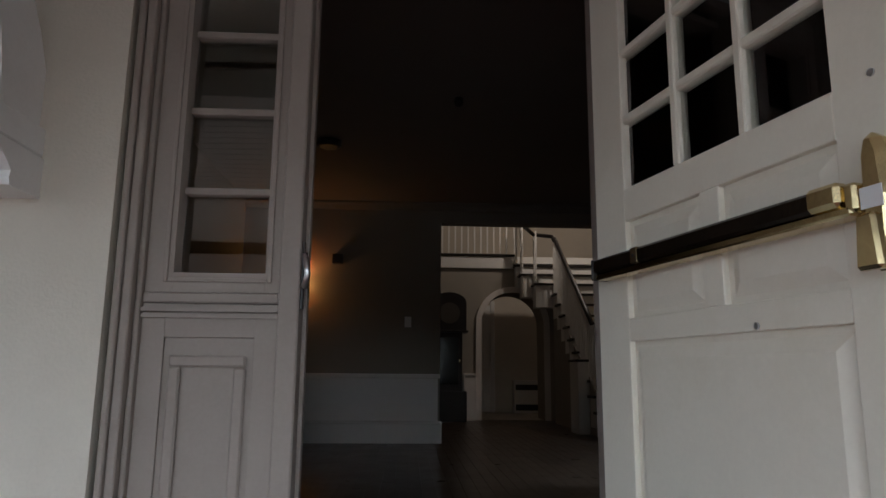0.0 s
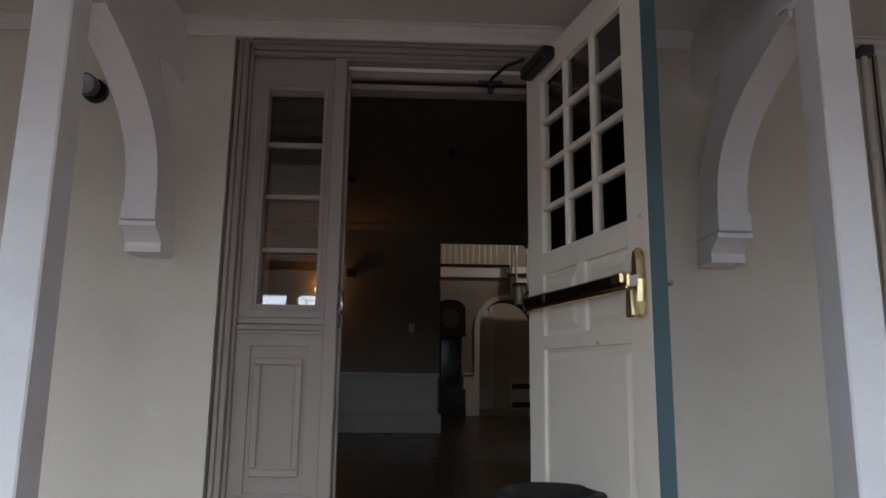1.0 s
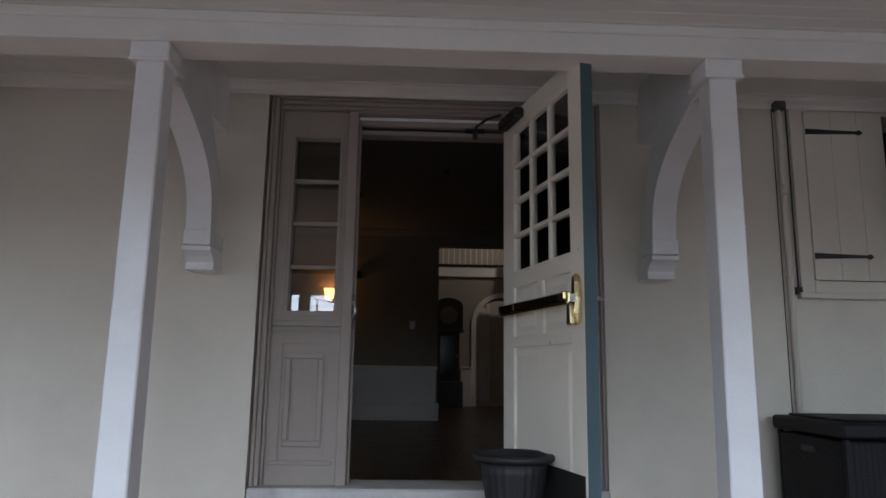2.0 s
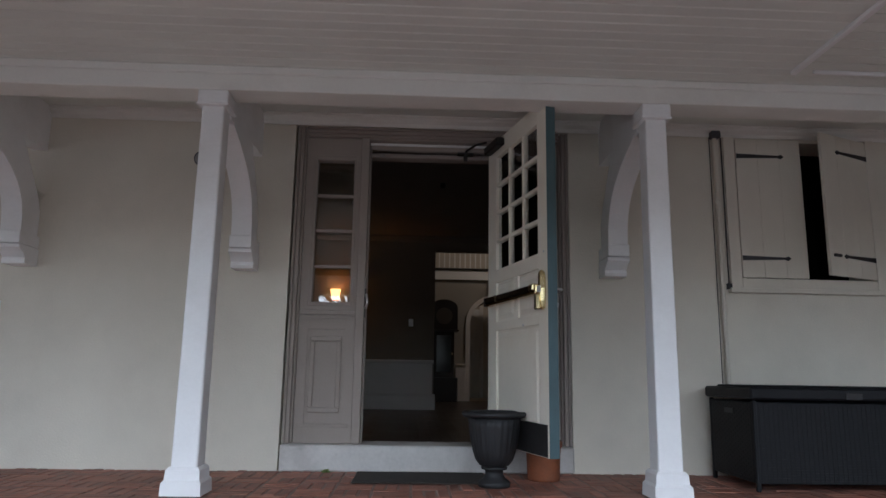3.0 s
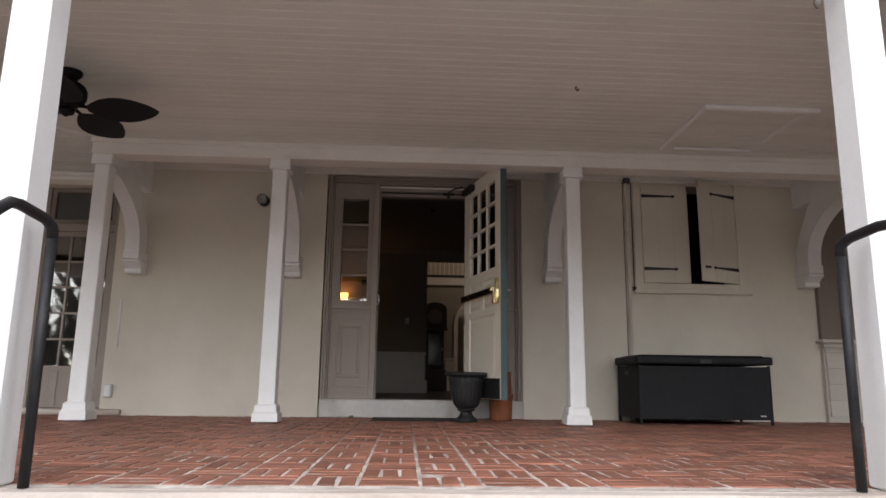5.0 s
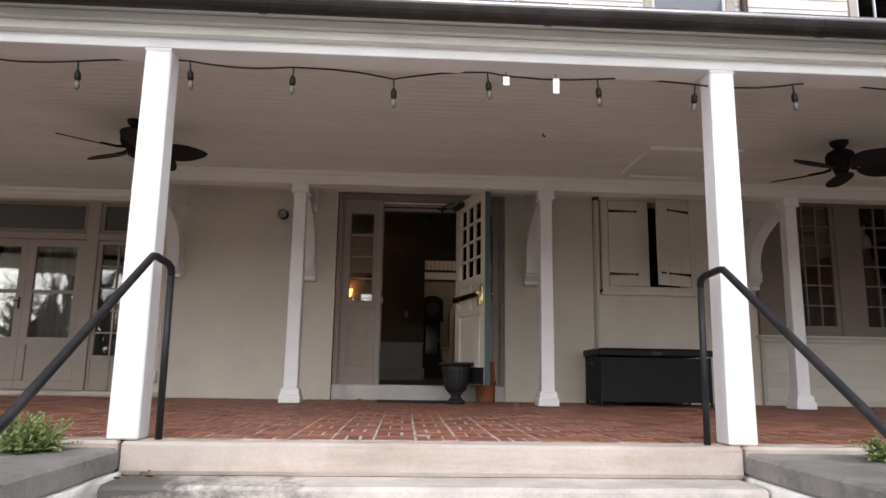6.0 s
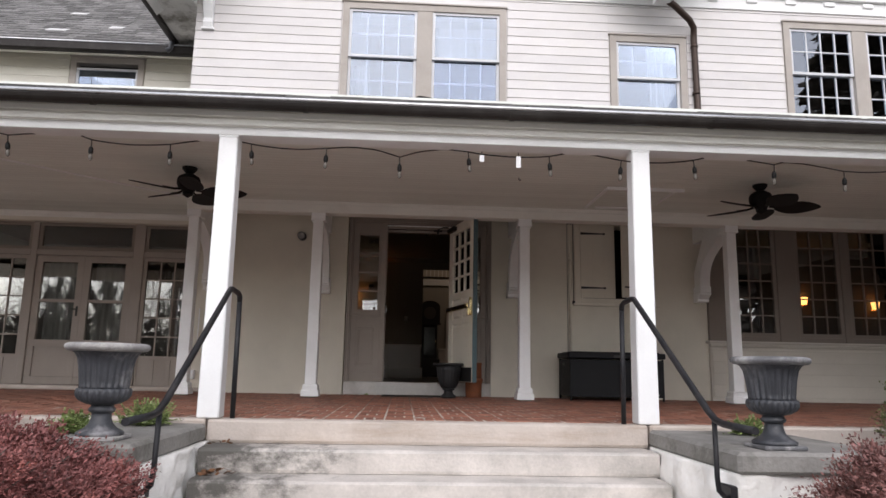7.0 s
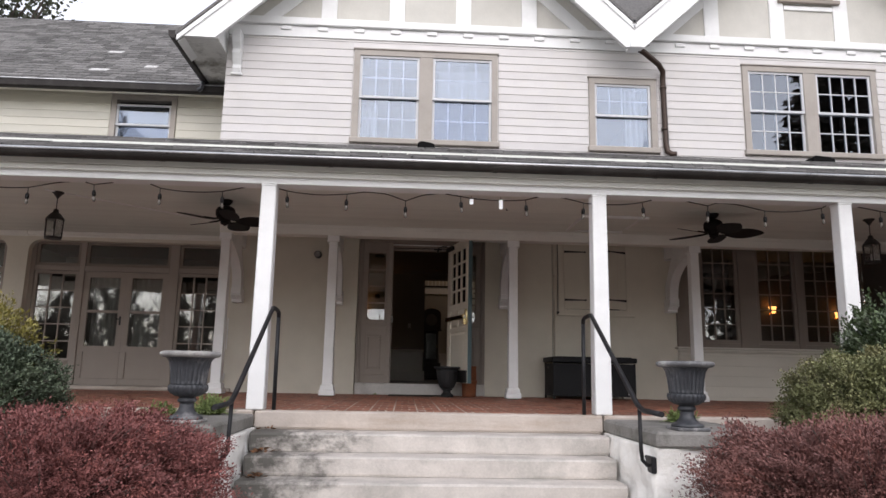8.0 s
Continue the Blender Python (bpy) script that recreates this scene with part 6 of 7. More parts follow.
BULBS = [-4.72, -4.16, -3.60, -3.04, -2.46, -1.91, -1.34, -0.80, -0.27, 0.23, 0.83, 1.37, 1.92, 2.54, 3.08, 3.63, 4.2, 4.8, 5.35]
LOW = {-0.27: 0.035, -0.80: 0.0, -3.60: 0.02, 3.08: 0.02}
string = thing("string_lights", (0, -4.42, 0), "black string of unlit bulbs hung along the porch beam", "string lights")
wire_pts = []
rs = random.Random(3)
for i, x in enumerate(BULBS):
    z = 1.925 - LOW.get(x, 0.0) - 0.012 * (i % 3)
    wire_pts.append((x, z))
bm = bmesh.new()
line = []
for i, ((x0, z0), (x1, z1)) in enumerate(zip(wire_pts, wire_pts[1:])):
    hooked = i % 5 not in (1, 4)
    for k in range(8):
        a = k / 8
        up = 0.0 if not hooked else min(1.0, 3.2 * min(a, 1 - a)) * 0.085
        sag = 0.0 if hooked else -0.02 * (1 - (2 * a - 1) ** 2)
        line.append((x0 + (x1 - x0) * a, up * 1.9 + rs.uniform(-0.003, 0.003), z0 + (z1 - z0) * a + up + sag))
tube(bm, line, 0.005, 5)
part("wire", bm, FAN, string)
sock_me = bulb_me = None
for x, z in wire_pts:
    if sock_me is None:
        bm = bmesh.new()
        lathe(bm, [(0.012, -0.105), (0.0165, -0.095), (0.016, -0.066), (0.008, -0.052), (0.004, -0.045), (0.004, 0.0)], 12)
        sock_me = mesh_of(bm, FAN, "socket")
        bm = bmesh.new()
        lathe(bm, [(0.003, -0.156), (0.009, -0.151), (0.0145, -0.135), (0.012, -0.118), (0.009, -0.106)], 12)
        bulb_me = mesh_of(bm, material("bulb_clouded", (0.13, 0.115, 0.10), 0.2, var=0.2, scale=60, spec=0.3), "bulb")
    s = new("socket", sock_me)
    s.parent, s.location = string, (x, 0, z)
    s.rotation_euler = (radians(rs.uniform(-6, 6)), radians(rs.uniform(-6, 6)), 0)
    b = new("bulb", bulb_me)
    b.parent = s
for x, z, h in ((0.33, 1.90, 0.05), (0.60, 1.90, 0.085)):
    clip = thing("hanging_tag", (x, -4.43, z), "white plastic tag hanging from the light string", "tag", "tags on the string")
    solid("strip", [(-0.017, 0.017, -0.006, -0.003, -h, 0.0)], TAG, clip)
    bm = bmesh.new()
    tube(bm, [(0, -0.0, 0.0), (0, 0.004, 0.025), (0, 0.008, 0.03)], 0.003, 5)
    part("hook", bm, BLACK, clip)

# ---- hand rails ----


def hand_rail(s):
    r = thing("hand_rail", (0, 0, 0), "black iron hand rail beside the steps", "hand rail", "step hand rails")
    bm = bmesh.new()
    tube(bm, [(s * 1.34, -4.42, 0.0), (s * 1.345, -4.42, 0.82)], 0.017, 12)
    part("post", bm, RAIL, r)
    bm = bmesh.new()
    tube(bm, [(s * 1.345, -4.42, 0.79), (s * 1.345, -4.43, 0.825), (s * 1.345, -4.48, 0.84), (s * 1.35, -4.62, 0.85), (s * 1.35, -4.67, 0.845), (s * 1.352, -4.73, 0.805), (s * 1.372, -5.70, 0.165), (s * 1.374, -5.78, 0.125), (s * 1.376, -5.86, 0.112), (s * 1.38, -6.16, 0.105)], 0.018, 12)
    part("rail", bm, RAIL, r)
    bm = bmesh.new()
    tube(bm, [(s * 1.374, -5.76, 0.12), (s * 1.385, -5.74, -0.16), (s * 1.395, -5.73, -0.22), (s * 1.43, -5.72, -0.255), (s * 1.48, -5.70, -0.26)], 0.014, 8)
    part("foot", bm, RAIL, r)
    solid("wall_plate", [(*sorted((s * 1.455, s * 1.492)), -5.74, -5.56, -0.31, -0.20)], RAIL, r, bevel=0.008)
    return r


hand_rail(-1)
hand_rail(1)

# ---- stone-coloured urns on the cap stones ----


def urn(x, label, rim, lead):
    u = thing("garden_urn", (x, -5.58, -0.03), label, "urn", "urns on the cheek walls")
    solid("plinth", [(-0.125, 0.125, -0.125, 0.125, 0.0, 0.022)], rim, u, bevel=0.006)
    bm = bmesh.new()
    lathe(bm, [(0.12, 0.022), (0.122, 0.035), (0.108, 0.045), (0.085, 0.055), (0.062, 0.075), (0.052, 0.10), (0.05, 0.125)], 40)
    part("foot", bm, lead, u)
    bm = bmesh.new()
    lathe(bm, [(0.05, 0.125), (0.066, 0.135), (0.07, 0.145), (0.06, 0.155), (0.058, 0.165)], 40)
    part("knop", bm, lead, u)
    bm = bmesh.new()
    lathe(bm, [(0.058, 0.165), (0.09, 0.172), (0.125, 0.188), (0.142, 0.208), (0.145, 0.228), (0.138, 0.243)], 120, flute=0.07, flutes=24, band=(0.18, 0.24))
    part("lower_bowl", bm, lead, u)
    bm = bmesh.new()
    lathe(bm, [(0.128, 0.243), (0.127, 0.255), (0.13, 0.28), (0.138, 0.34), (0.15, 0.39), (0.165, 0.412), (0.18, 0.42)], 160, flute=0.075, flutes=24, band=(0.25, 0.40))
    part("bowl", bm, lead, u, "fluted lead-grey bowl")
    bm = bmesh.new()
    lathe(bm, [(0.17, 0.418), (0.20, 0.422), (0.215, 0.432), (0.218, 0.445), (0.21, 0.455), (0.19, 0.46), (0.175, 0.455), (0.165, 0.43)], 48)
    part("rim", bm, rim, u, "worn pale rim")
    bm = bmesh.new()
    lathe(bm, [(0.164, 0.425), (0.165, 0.432)], 24)
    part("soil", bm, MULCH, u)
    u.scale = (0.93, 0.93, 1.045)
    return u


urn(-1.72, "fluted lead-grey garden urn with a worn pale rim", RIM, material("chalky_lead", (0.05, 0.053, 0.06), 0.5, var=0.35, scale=5, bump=0.3, bscale=60, tint=(0.34, 0.33, 0.33), tint_scale=4, tint_amount=0.75))
urn(1.78, "fluted dark grey garden urn on the cheek wall", PATCH_RIM, LEAD)

# vents on the porch roof, downpipe on the upper wall
for x, y, w in ((-0.06, -2.9, 0.20), (4.62, -2.9, 0.28)):
    z = 2.675 + (y + 3.5) * 0.2327
    v = thing("roof_vent", (x, y, z), "low black vent lying on the porch roof", "roof vent", "porch roof vents")
    bm = bmesh.new()
    prism(bm, [(-w / 2, -0.03), (w / 2, -0.03), (w / 2, 0.09), (w / 2 - 0.05, 0.11), (-w / 2 + 0.04, 0.125), (-w / 2, 0.10)], "y", -0.1, 0.12)
    part("hood", bm, VENT, v, bevel=0.012)
    solid("flange", [(-w / 2 - 0.04, w / 2 + 0.04, -0.12, 0.14, -0.03, 0.004)], VENT, v)
down = thing("downpipe", (0, 0, 0), "brown metal downpipe from the roof valley", "downpipe")
bm = bmesh.new()
tube(bm, [(3.03, -1.36, 5.02), (3.12, -1.34, 4.98), (3.42, -1.10, 4.92), (3.50, -1.04, 4.84), (3.515, -0.99, 4.70), (3.53, -0.985, 3.72), (3.545, -0.99, 3.61), (3.60, -1.02, 3.56), (3.66, -1.05, 3.55)], 0.042, 12)
part("pipe", bm, SPOUT, down)
for z in (4.6, 3.95):
    bm = bmesh.new()
    tube(bm, [(3.517, -0.987, z - 0.02), (3.518, -0.987, z + 0.02)], 0.048, 12)
    part("strap", bm, SPOUT, down)
hopper = solid("valley_box", [(2.86, 3.06, -1.50, -1.30, 4.98, 5.12)], WHITE, down, "white valley box", bevel=0.01)

# ---- shrubs ----


def leaf_quad(verts, faces, p, d, n, ln, wd):
    s = d.cross(n)
    if s.length < 1e-4:
        return
    s.normalize()
    k = len(verts)
    verts.extend((p, p + d * (ln * 0.5) + s * wd, p + d * ln, p + d * (ln * 0.5) - s * wd))
    faces.append((k, k + 1, k + 2, k + 3))


def shrub(name, at, radii, label, leaf_mat, shoots, per, ln, wd, seed, spray=0.35, lumps=0.18, spike=0.12, core_mat=None, round_off=1.0):
    """A bush of shoots with single leaves, of uneven outline."""
    rg = random.Random(seed)
    b = thing(name, at, label, "bush")
    verts, faces = [], []
    wood = bmesh.new()
    off = Vector((seed * 3.1, seed * 1.7, 0))
    for i in range(shoots):
        while True:
            d = Vector((rg.gauss(0, 1), rg.gauss(0, 1), rg.gauss(0.25, 1)))
            if d.length > 0.1 and d.normalized().z > -0.45:
                break
        d.normalize()
        reach = (1 + lumps * noise.noise(d * 2.6 + off) * 1.6 + lumps * 0.6 * noise.noise(d * 6 + off)) * (1 + spike * abs(rg.gauss(0, 0.6)))
        full = Vector([math.copysign(abs(c) ** round_off, c) for c in d])
        tip = Vector((full.x * radii[0], full.y * radii[1], full.z * radii[2])) * reach
        root = tip * (1 - spray) - Vector((0, 0, spray * 0.12))
        way = (tip - root)
        if i % 9 == 0:
            tube(wood, [root * 0.3 - Vector((0, 0, radii[2] * 0.4)), root, tip], 0.006, 4, r_end=0.002)
        wn = way.normalized()
        side = wn.orthogonal().normalized()
        for k in range(per):
            a = rg.random() ** 0.6
            p = root + way * a + Vector((rg.gauss(0, 0.012), rg.gauss(0, 0.012), rg.gauss(0, 0.012)))
            out = (Matrix.Rotation(rg.uniform(0, 6.283), 3, wn) @ side * 0.8 + wn * rg.uniform(0.2, 1.0) + d * 0.3).normalized()
            nn = (Vector((rg.gauss(0, 0.5), rg.gauss(0, 0.5), 1.0)) + d * 0.7).normalized()
            s = rg.uniform(0.7, 1.25)
            leaf_quad(verts, faces, p, out, nn, ln * s, wd * s)
    leaves = raw("foliage", verts, faces, leaf_mat, b)
    leaves["kind"] = "stuff"
    part("twig_growth", wood, BARK, b)
    # solid dark core stands in for the shade between the leaves
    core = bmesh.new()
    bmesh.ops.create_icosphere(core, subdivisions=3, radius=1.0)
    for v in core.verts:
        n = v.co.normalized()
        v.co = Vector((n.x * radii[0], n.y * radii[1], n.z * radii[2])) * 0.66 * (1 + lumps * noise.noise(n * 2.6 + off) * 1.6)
    part("shade_core", core, core_mat or BARK, b)
    solid("stem", [(-0.03, 0.03, -0.03, 0.03, -0.70 - at[2], 0.0)], BARK, b)
    return b


RED_SHADE = material("barberry_shade", (0.10, 0.032, 0.03), 0.9, var=0.5, scale=20, bump=1.0, bscale=60)
BOX_SHADE = material("boxwood_shade", (0.035, 0.046, 0.018), 0.9, var=0.5, scale=20, bump=1.0, bscale=60)
shrub("barberry_bush", (-2.27, -6.28, -0.42), (0.96, 0.60, 0.475), "dark red barberry bush beside the steps", RED_LEAF, 4600, 42, 0.019, 0.0046, 11, 0.36, 0.14, 0.09, RED_SHADE, 0.72)
shrub("barberry_bush", (-4.05, -6.1, -0.40), (1.0, 0.7, 0.50), "dark red barberry bush in the bed", RED_LEAF, 2200, 38, 0.022, 0.0052, 12, 0.36, 0.13, 0.06, RED_SHADE, 0.72)
shrub("barberry_bush", (2.50, -6.50, -0.42), (0.96, 0.60, 0.49), "dull red barberry bush beside the steps", MAUVE_LEAF, 3800, 42, 0.021, 0.0048, 13, 0.38, 0.13, 0.08, RED_SHADE, 0.72)
shrub("boxwood_bush", (3.17, -5.75, 0.04), (0.68, 0.58, 0.53), "rounded green boxwood bush with yellowed tips", BOX_LEAF, 4200, 28, 0.018, 0.0062, 21, 0.26, 0.17, 0.06, BOX_SHADE)
shrub("holly_bush", (3.60, -5.40, 0.30), (0.47, 0.38, 0.58), "upright dark green holly bush", DARK_LEAF, 900, 34, 0.038, 0.009, 22, 0.4, 0.2, 0.22, BOX_SHADE)
shrub("boxwood_bush", (-3.08, -5.70, 0.05), (0.56, 0.5, 0.50), "rounded dark green boxwood bush", DEEP_LEAF, 1900, 28, 0.020, 0.0072, 23, 0.24, 0.13, 0.03, BOX_SHADE)
shrub("yew_bush", (-3.3, -5.40, 0.28), (0.42, 0.38, 0.45), "upright yellow-green shrub behind the boxwood", GOLD_LEAF, 420, 26, 0.034, 0.007, 24, 0.4, 0.2, 0.2, BOX_SHADE)


def fern(at, r, seed, label, tall=1.0):
    rg = random.Random(seed)
    f = thing("weed_clump", at, label, "plant", "weeds on the cap stones")
    verts, faces = [], []
    for i in range(int(40 + 700 * r)):
        a = rg.uniform(0, 6.283)
        el = rg.uniform(0.25, 1.45)
        d = Vector((math.cos(a) * math.cos(el), math.sin(a) * math.cos(el), math.sin(el) * tall))
        ln = r * rg.uniform(0.5, 1.0)
        p = Vector((rg.gauss(0, r * 0.22), rg.gauss(0, r * 0.22), 0))
        side = d.cross(Vector((0, 0, 1)))
        for k in range(9):
            q = p + d * ln * (k + 1) / 9 - Vector((0, 0, 0.22 * r * ((k + 1) / 9) ** 2))
            q.z = max(q.z, 0.004)
            for s in (-1, 1):
                o = (side * s + d * 0.6 + Vector((0, 0, rg.uniform(-0.3, 0.3)))).normalized()
                o.z = max(o.z, 0.0)
                leaf_quad(verts, faces, q, o, Vector((rg.gauss(0, 0.5), rg.gauss(0, 0.5), 1)).normalized(), (0.016 + 0.05 * r) * (1.2 - k / 12), 0.004 + 0.018 * r)
    fo = raw("foliage", verts, faces, FERN, f)
    fo["kind"] = "stuff"
    return f


fern((-2.0, -5.22, -0.03), 0.17, 31, "bright green weeds growing by the urn")
fern((-1.80, -4.70, -0.03), 0.19, 32, "mound of bright green weeds on the cap stone", 1.15)
fern((2.06, -4.76, -0.03), 0.16, 33, "small green weeds behind the urn")
fern((-0.66, -0.08, 0.0), 0.022, 34, "tiny weed at the foot of the sill")

# dry leaves on the steps
rl = random.Random(8)
for cx, cy, cz, n in ((-1.34, -4.86, -0.303, 30), (-1.32, -5.12, -0.453, 26), (-1.36, -4.60, -0.153, 8), (1.30, -0.50, 0.0, 4)):
    verts, faces = [], []
    for i in range(n):
        p = Vector((cx + abs(rl.gauss(0, 0.06)) - 0.04, cy + rl.gauss(0, 0.05), cz + 0.004 + rl.random() * 0.02))
        a = rl.uniform(0, 6.283)
        leaf_quad(verts, faces, p, Vector((math.cos(a), math.sin(a), rl.uniform(-0.1, 0.5))).normalized(), Vector((rl.gauss(0, 0.4), rl.gauss(0, 0.4), 1)).normalized(), rl.uniform(0.03, 0.06), rl.uniform(0.01, 0.02))
    lv = raw("dry_leaves", verts, faces, DRY_LEAF)
    tagged(lv, "small heap of dry brown leaves on the stone", "leaves", "heaps of dry leaves", "stuff")

# ---- trees across the forecourt, whose mirror image lies in the windows ----


def tree(at, height, seed, label, leafy=0, spread=0.62, depth=5):
    rg = random.Random(seed)
    t = thing("tree", at, label, "tree", "trees round the forecourt")
    bm = bmesh.new()
    verts, faces = [], []

    def grow(p, d, ln, r, lvl):
        pts = [p]
        q, w = p, d
        for k in range(3):
            w = (w + Vector((rg.gauss(0, 0.12), rg.gauss(0, 0.12), rg.gauss(0.03, 0.08)))).normalized()
            q = q + w * ln / 3
            pts.append(q)
        tube(bm, pts, r, 6 if lvl < 2 else 4, r_end=r * 0.62)
        if lvl >= depth - 1 and leafy:
            for k in range(leafy):
                o = Vector((rg.gauss(0, 1), rg.gauss(0, 1), rg.gauss(0, 1))).normalized()
                leaf_quad(verts, faces, pts[-1] + o * rg.uniform(0, ln * 0.6), o, Vector((rg.gauss(0, 1), rg.gauss(0, 1), 1)).normalized(), 0.22, 0.08)
        if lvl < depth:
            for k in range(3 if lvl else 4):
                ax = w.orthogonal().normalized()
                nd = (Matrix.Rotation(rg.uniform(0, 6.283), 3, w) @ (w + ax * spread * rg.uniform(0.6, 1.4))).normalized()
                base = pts[-1] if k < 2 else pts[2]
                grow(base, nd, ln * rg.uniform(0.62, 0.82), r * 0.58, lvl + 1)

    grow(Vector((0, 0, -0.1)), Vector((0, 0, 1)), height * 0.3, height * 0.022, 0)
    part("trunk", bm, BARK, t)
    if leafy:
        cr = raw("crown", verts, faces, TREE_LEAF, t)
        cr["kind"] = "stuff"
    return t


GZ_ = -0.75
tree((-9.0, -24.0, GZ_), 13, 41, "tall bare tree across the forecourt")
tree((-2.5, -30.0, GZ_), 15, 42, "tall bare tree across the forecourt")
tree((6.5, -27.0, GZ_), 14, 43, "tall bare tree across the forecourt")
tree((16.0, -22.0, GZ_), 12, 44, "tall bare tree across the forecourt")
tree((-15.0, -26.0, GZ_), 17, 47, "tall bare tree across the forecourt")
tree((-20.0, -20.0, GZ_), 14, 45, "tall bare tree across the forecourt")
for k, (x, y, h) in enumerate(((-13.5, -24.0, 7), (-16.5, -28.0, 9), (-11.0, -29.0, 8), (-18.0, -24.0, 6.5), (12.0, -26.0, 8), (9.5, -30.0, 9), (15.0, -28.0, 8))):
    tree((x, y, GZ_), h, 70 + k, "small bare tree across the forecourt", spread=0.8)
tree((-12.4, 16.0, GZ_), 21.5, 46, "dark leafy tree behind the house", leafy=70, depth=4)


def conifer(at, h, r, seed, label):
    rg = random.Random(seed)
    t = thing("conifer", at, label, "tree", "trees round the forecourt")
    bm = bmesh.new()
    tube(bm, [(0, 0, 0), (0, 0, h)], 0.22, 8, r_end=0.02)
    part("trunk", bm, BARK, t)
    verts, faces = [], []
    for i in range(int(900 * r * r / 1.4)):
        a = rg.random() ** 0.7
        z = h * (1 - a) + 0.3
        rr = r * a * (0.55 + 0.45 * rg.random()) * (0.8 + 0.2 * math.sin(z * 5))
        an = rg.uniform(0, 6.283)
        d = Vector((math.cos(an), math.sin(an), rg.uniform(-0.5, 0.1))).normalized()
        leaf_quad(verts, faces, Vector((rr * math.cos(an), rr * math.sin(an), z)), d, Vector((rg.gauss(0, 0.4), rg.gauss(0, 0.4), 1)).normalized(), 0.55, 0.14)
    c = raw("crown", verts, faces, CONIFER_LEAF, t)
    c["kind"] = "stuff"


conifer((16.0, -15.0, GZ_), 17.5, 4.8, 52, "tall dark conifer across the forecourt")

# far woods all round the forecourt
rw = random.Random(61)
verts, faces = [], []
for i in range(15000):
    a = rw.uniform(0, 6.283)
    rad = rw.uniform(55, 80)
    p = Vector((rad * math.cos(a), rad * math.sin(a) - 5, GZ_ + 8 * rw.random() ** 1.6 * (0.7 + 0.3 * math.sin(a * 9) + 0.25 * math.sin(a * 23))))
    d = Vector((rw.gauss(0, 0.6), rw.gauss(0, 0.6), 1)).normalized()
    n = Vector((math.cos(a), math.sin(a), rw.gauss(0, 0.3))).normalized()
    leaf_quad(verts, faces, p, d, n, rw.uniform(1.5, 4.0), rw.uniform(0.08, 0.35))
woods = raw("far_woods", verts, faces, material("far_woods", (0.075, 0.07, 0.058), 0.95, island=0.4))
tagged(woods, "grey-brown winter woods beyond the forecourt", "woods", "", "stuff")

# ---- clapboards ----
boards(wall_upper, UP_L, 9.0, 3.335, 5.18, 0.1215, UY, [(a - 0.02, b + 0.02, c - 0.05, d + 0.03) for a, b, c, d in (WIN_A, WIN_B, WIN_C)], SIDING)
boards(wall_wing, HOUSE_L - 2, UP_L, 3.53, 4.78, 0.131, SETBACK_Y, [(LW_WIN[0] - 0.02, LW_WIN[1] + 0.02, LW_WIN[2] - 0.05, LW_WIN[3] + 0.03)], CREAM_SIDING)
boards(bay_wall, 3.99, 8.3, 0.06, 0.71, 0.155, BY, [], BAY_SIDING)

# ---- shingles on the wing roof ----
run = Vector((0, WING_HI[0] - WING_LO[0], WING_HI[1] - WING_LO[1]))
up = run.normalized()
out = Vector((0, -up.z, up.y))
tilt = math.atan2(up.z, up.y)
shingle_me = {}
rsg = random.Random(70)
SW, SE = 0.27, 0.165


def shingle_verts(w):
    return [(0.006, 0, 0.014), (w - 0.006, 0, 0.014), (w - 0.006, SE * 1.35, 0.0), (0.006, SE * 1.35, 0.0), (0.006, 0, 0.002), (w - 0.006, 0, 0.002)], [(0, 1, 2, 3), (4, 5, 1, 0), (4, 0, 3), (1, 5, 2)]


rot = Matrix.Rotation(tilt, 4, "X")
rest_v, rest_f = [], []
rows = int(run.length / SE)
count = 0
for k in range(rows):
    x = -10.2 + (k % 2) * 0.11 + rsg.uniform(-0.02, 0.02)
    while x < UP_L:
        w = SW * rsg.choice((0.8, 1.0, 1.0, 1.15))
        w = min(w, UP_L + 0.05 - x)
        at = Vector((x, WING_LO[0], WING_LO[1])) + up * (k * SE - 0.02) + out * (0.006 + rsg.uniform(0, 0.003))
        near = x > -6.0 and k > 3 and count < 300 and w > 0.1
        if near:
            key = round(w, 2)
            if key not in shingle_me:
                v, f = shingle_verts(w)
                me = bpy.data.meshes.new("shingle")
                me.from_pydata(v, [], f)
                me.materials.append(SHINGLE)
                pale = bpy.data.meshes.new("shingle_pale")
                pale.from_pydata(v, [], f)
                pale.materials.append(PALE_SHINGLE)
                shingle_me[key] = (me, pale)
            ob = new("shingle", shingle_me[key][1 if rsg.random() < 0.035 else 0])
            ob.parent = roof_wing
            ob.matrix_basis = Matrix.Translation(at) @ rot
            count += 1
        else:
            v, f = shingle_verts(max(w, 0.03))
            b0 = len(rest_v)
            m = Matrix.Translation(at) @ rot
            rest_v += [m @ Vector(p) for p in v]
            rest_f += [tuple(b0 + i for i in q) for q in f]
        x += w
field = raw("shingle_field", rest_v, rest_f, SHINGLE_FAR, roof_wing)
field["kind"] = "stuff"

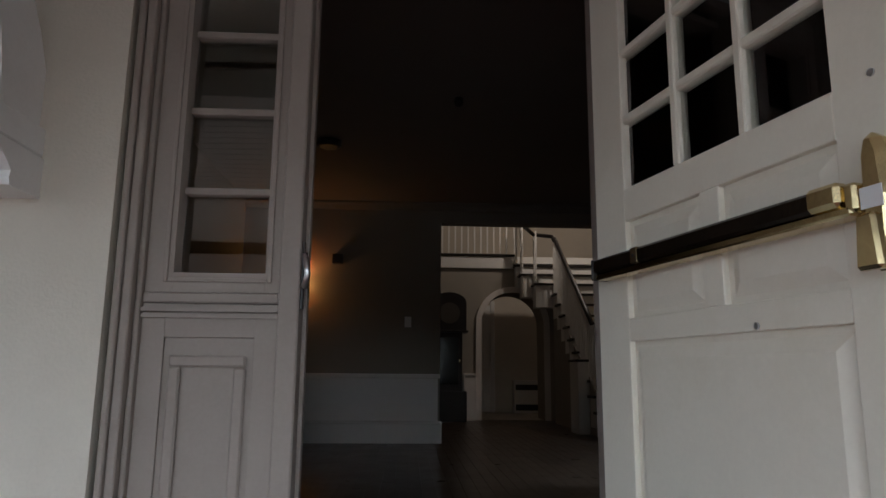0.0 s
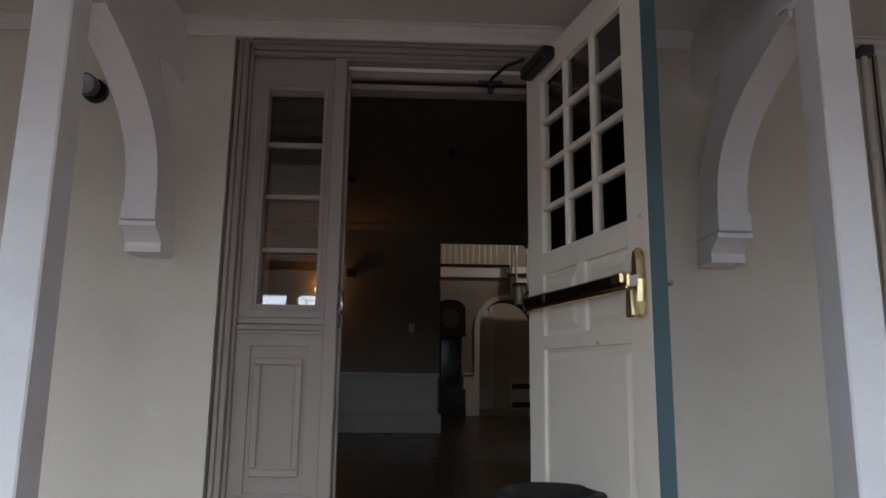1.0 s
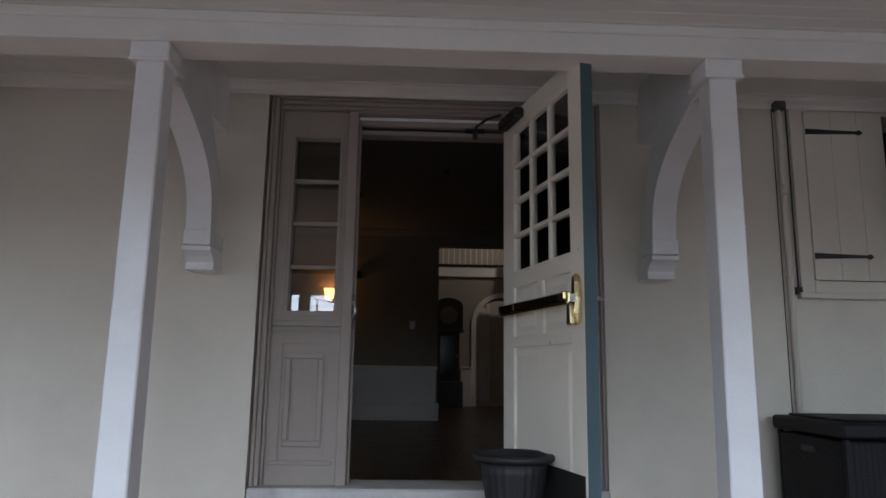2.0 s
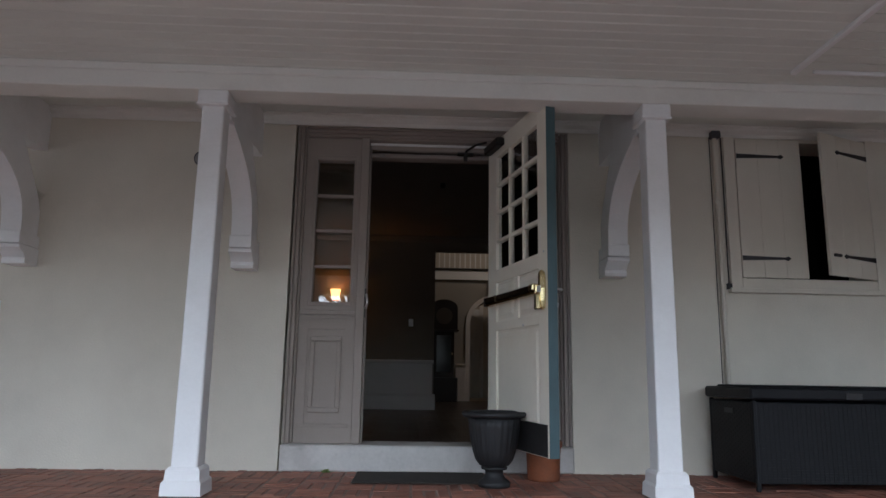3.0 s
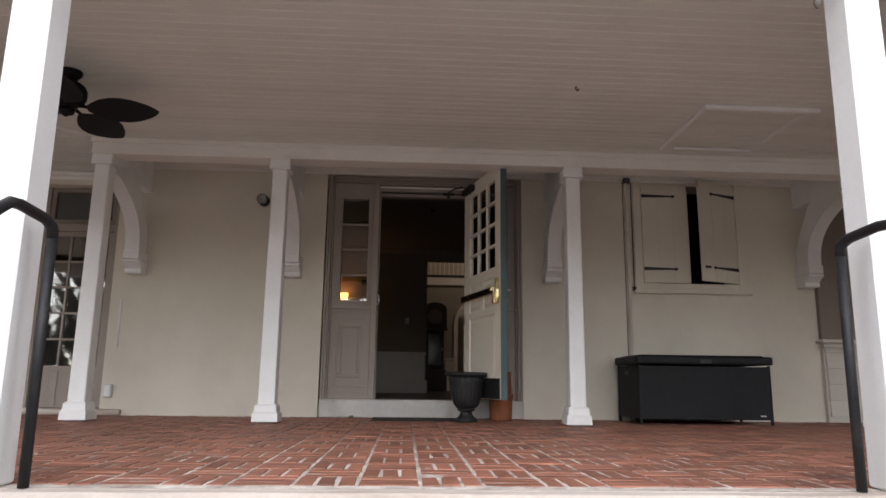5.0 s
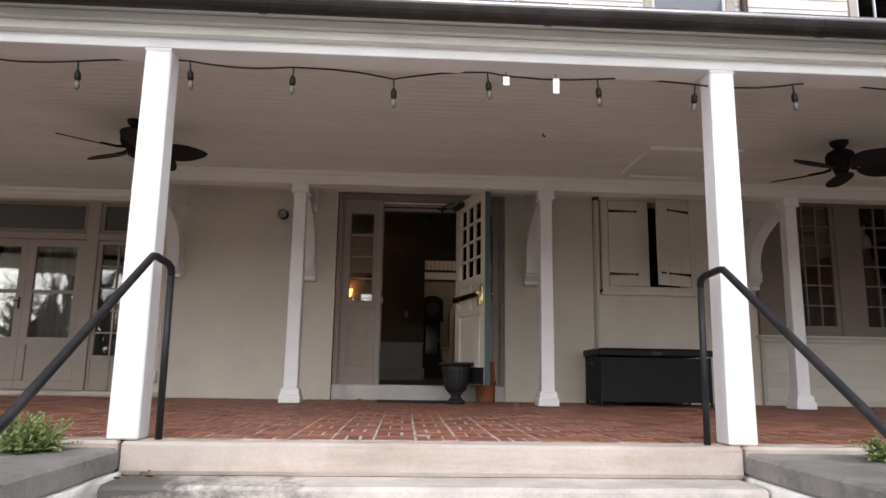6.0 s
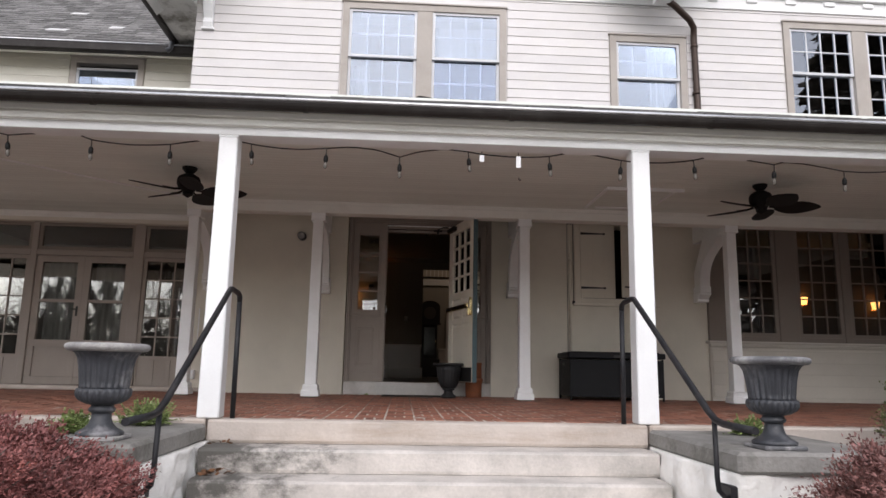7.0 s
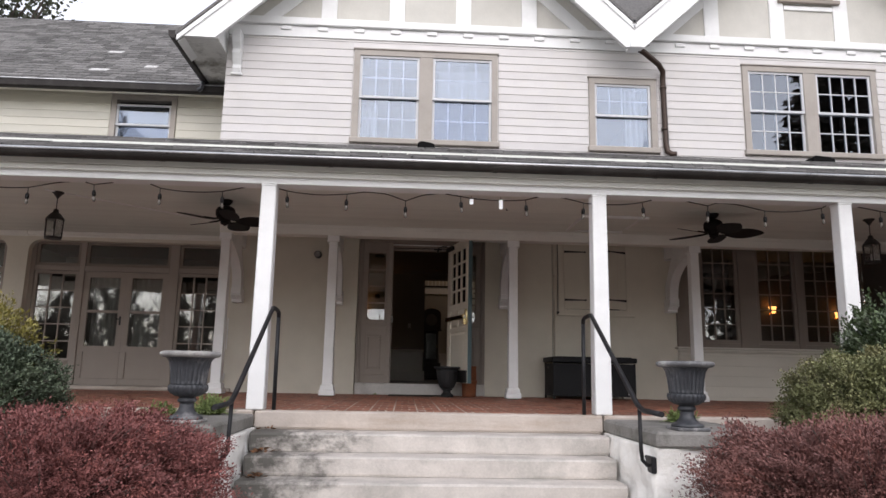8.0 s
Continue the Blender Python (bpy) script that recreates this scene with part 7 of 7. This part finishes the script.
# ---- courses of shingles on the porch roof ----
rise = Vector((0, ROOF_BEND[0] - ROOF_EDGE[0], ROOF_BEND[1] - ROOF_EDGE[1]))
slope_up = rise.normalized()
slope_out = Vector((0, -slope_up.z, slope_up.y))
rot2 = Matrix.Rotation(math.atan2(slope_up.z, slope_up.y), 4, "X")
rest_v, rest_f = [], []
for k in range(int(rise.length / SE) + 1):
    x = HOUSE_L + (k % 2) * 0.15
    while x < HOUSE_R:
        w = SW * rsg.choice((0.8, 1.0, 1.0, 1.15))
        m = Matrix.Translation(Vector((x, *ROOF_EDGE)) + slope_up * (k * SE) + slope_out * (0.004 + rsg.uniform(0, 0.006))) @ rot2
        v, f = shingle_verts(w)
        b0 = len(rest_v)
        rest_v += [m @ Vector(p) for p in v]
        rest_f += [tuple(b0 + i for i in q) for q in f]
        x += w
courses = raw("shingle_courses", rest_v, rest_f, SHINGLE_FAR, porch_roof)
courses["kind"] = "stuff"

# ---- basket-weave bricks of the porch ----
MOD, JOINT, DEPTH = 0.2125, 0.0105, 0.022
BL, BW = MOD - JOINT, MOD / 3 - JOINT


def brick_shape(a, b, c=0.004):
    v = [(x * a / 2, y * b / 2, -DEPTH) for x, y in ((-1, -1), (1, -1), (1, 1), (-1, 1))]
    v += [(x * a / 2, y * b / 2, -c) for x, y in ((-1, -1), (1, -1), (1, 1), (-1, 1))]
    v += [(x * (a / 2 - c), y * (b / 2 - c), 0) for x, y in ((-1, -1), (1, -1), (1, 1), (-1, 1))]
    f = [(8, 9, 10, 11)]
    for o in (0, 4):
        f += [(o + i, o + (i + 1) % 4, o + 4 + (i + 1) % 4, o + 4 + i) for i in range(4)]
    return v, f


brick_meshes = []
for i in range(4):
    v, f = brick_shape(BL - 0.002 * (i % 2), BW - 0.002 * (i // 2))
    me = bpy.data.meshes.new("brick")
    me.from_pydata(v, [], f)
    me.materials.append(BRICK)
    brick_meshes.append(me)
porch_floor = thing("floor_porch", (0, 0, 0), "worn red brick porch floor in basket weave with pale joints", "floor", kind="structure")
rb = random.Random(90)
# uneven mortar that wells up between the bricks
verts, faces = [], []
MX, MY, MC = 690, 176, 0.025
for j in range(MY + 1):
    for i in range(MX + 1):
        q = Vector((-8.4 + i * MC, -4.41 + j * MC, 0.0))
        q.z = -0.0040 + 0.0022 * noise.noise(q * 6.0) + 0.0022 * noise.noise(q * 21.0)
        verts.append(q)
for j in range(MY):
    for i in range(MX):
        a = j * (MX + 1) + i
        faces.append((a, a + 1, a + MX + 2, a + MX + 1))
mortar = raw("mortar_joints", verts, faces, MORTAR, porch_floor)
mortar["kind"] = "stuff"
rest_v, rest_f = [], []
nx0, nx1 = int(-8.4 / MOD), int(8.9 / MOD)
ny = int(4.34 / MOD)
count = 0
for j in range(-1, ny):
    for i in range(nx0, nx1):
        cx, cy = (i + 0.5) * MOD + 0.1025, -0.076 - (j + 0.5) * MOD
        for s in (-1, 0, 1):
            lay = (i + j) % 2
            px, py = (cx, cy + s * MOD / 3) if lay else (cx + s * MOD / 3, cy)
            z = 0.0 + rb.uniform(-0.0025, 0.001)
            m = pose(px, py, z, rb.uniform(-0.4, 0.4), rb.uniform(-0.4, 0.4), (0 if lay else 90) + rb.uniform(-1.8, 1.8))
            if -1.2 < px < 1.2 and py < -2.7 and count < 300:
                ob = new("brick", rb.choice(brick_meshes))
                ob.parent, ob.matrix_basis = porch_floor, m
                count += 1
            else:
                v, f = brick_shape(BL - rb.uniform(0, 0.004), BW - rb.uniform(0, 0.004))
                b0 = len(rest_v)
                rest_v += [m @ Vector(p) for p in v]
                rest_f += [tuple(b0 + q for q in g) for g in f]
bf = raw("brick_field", rest_v, rest_f, BRICK_FAR, porch_floor)
bf["kind"] = "stuff"
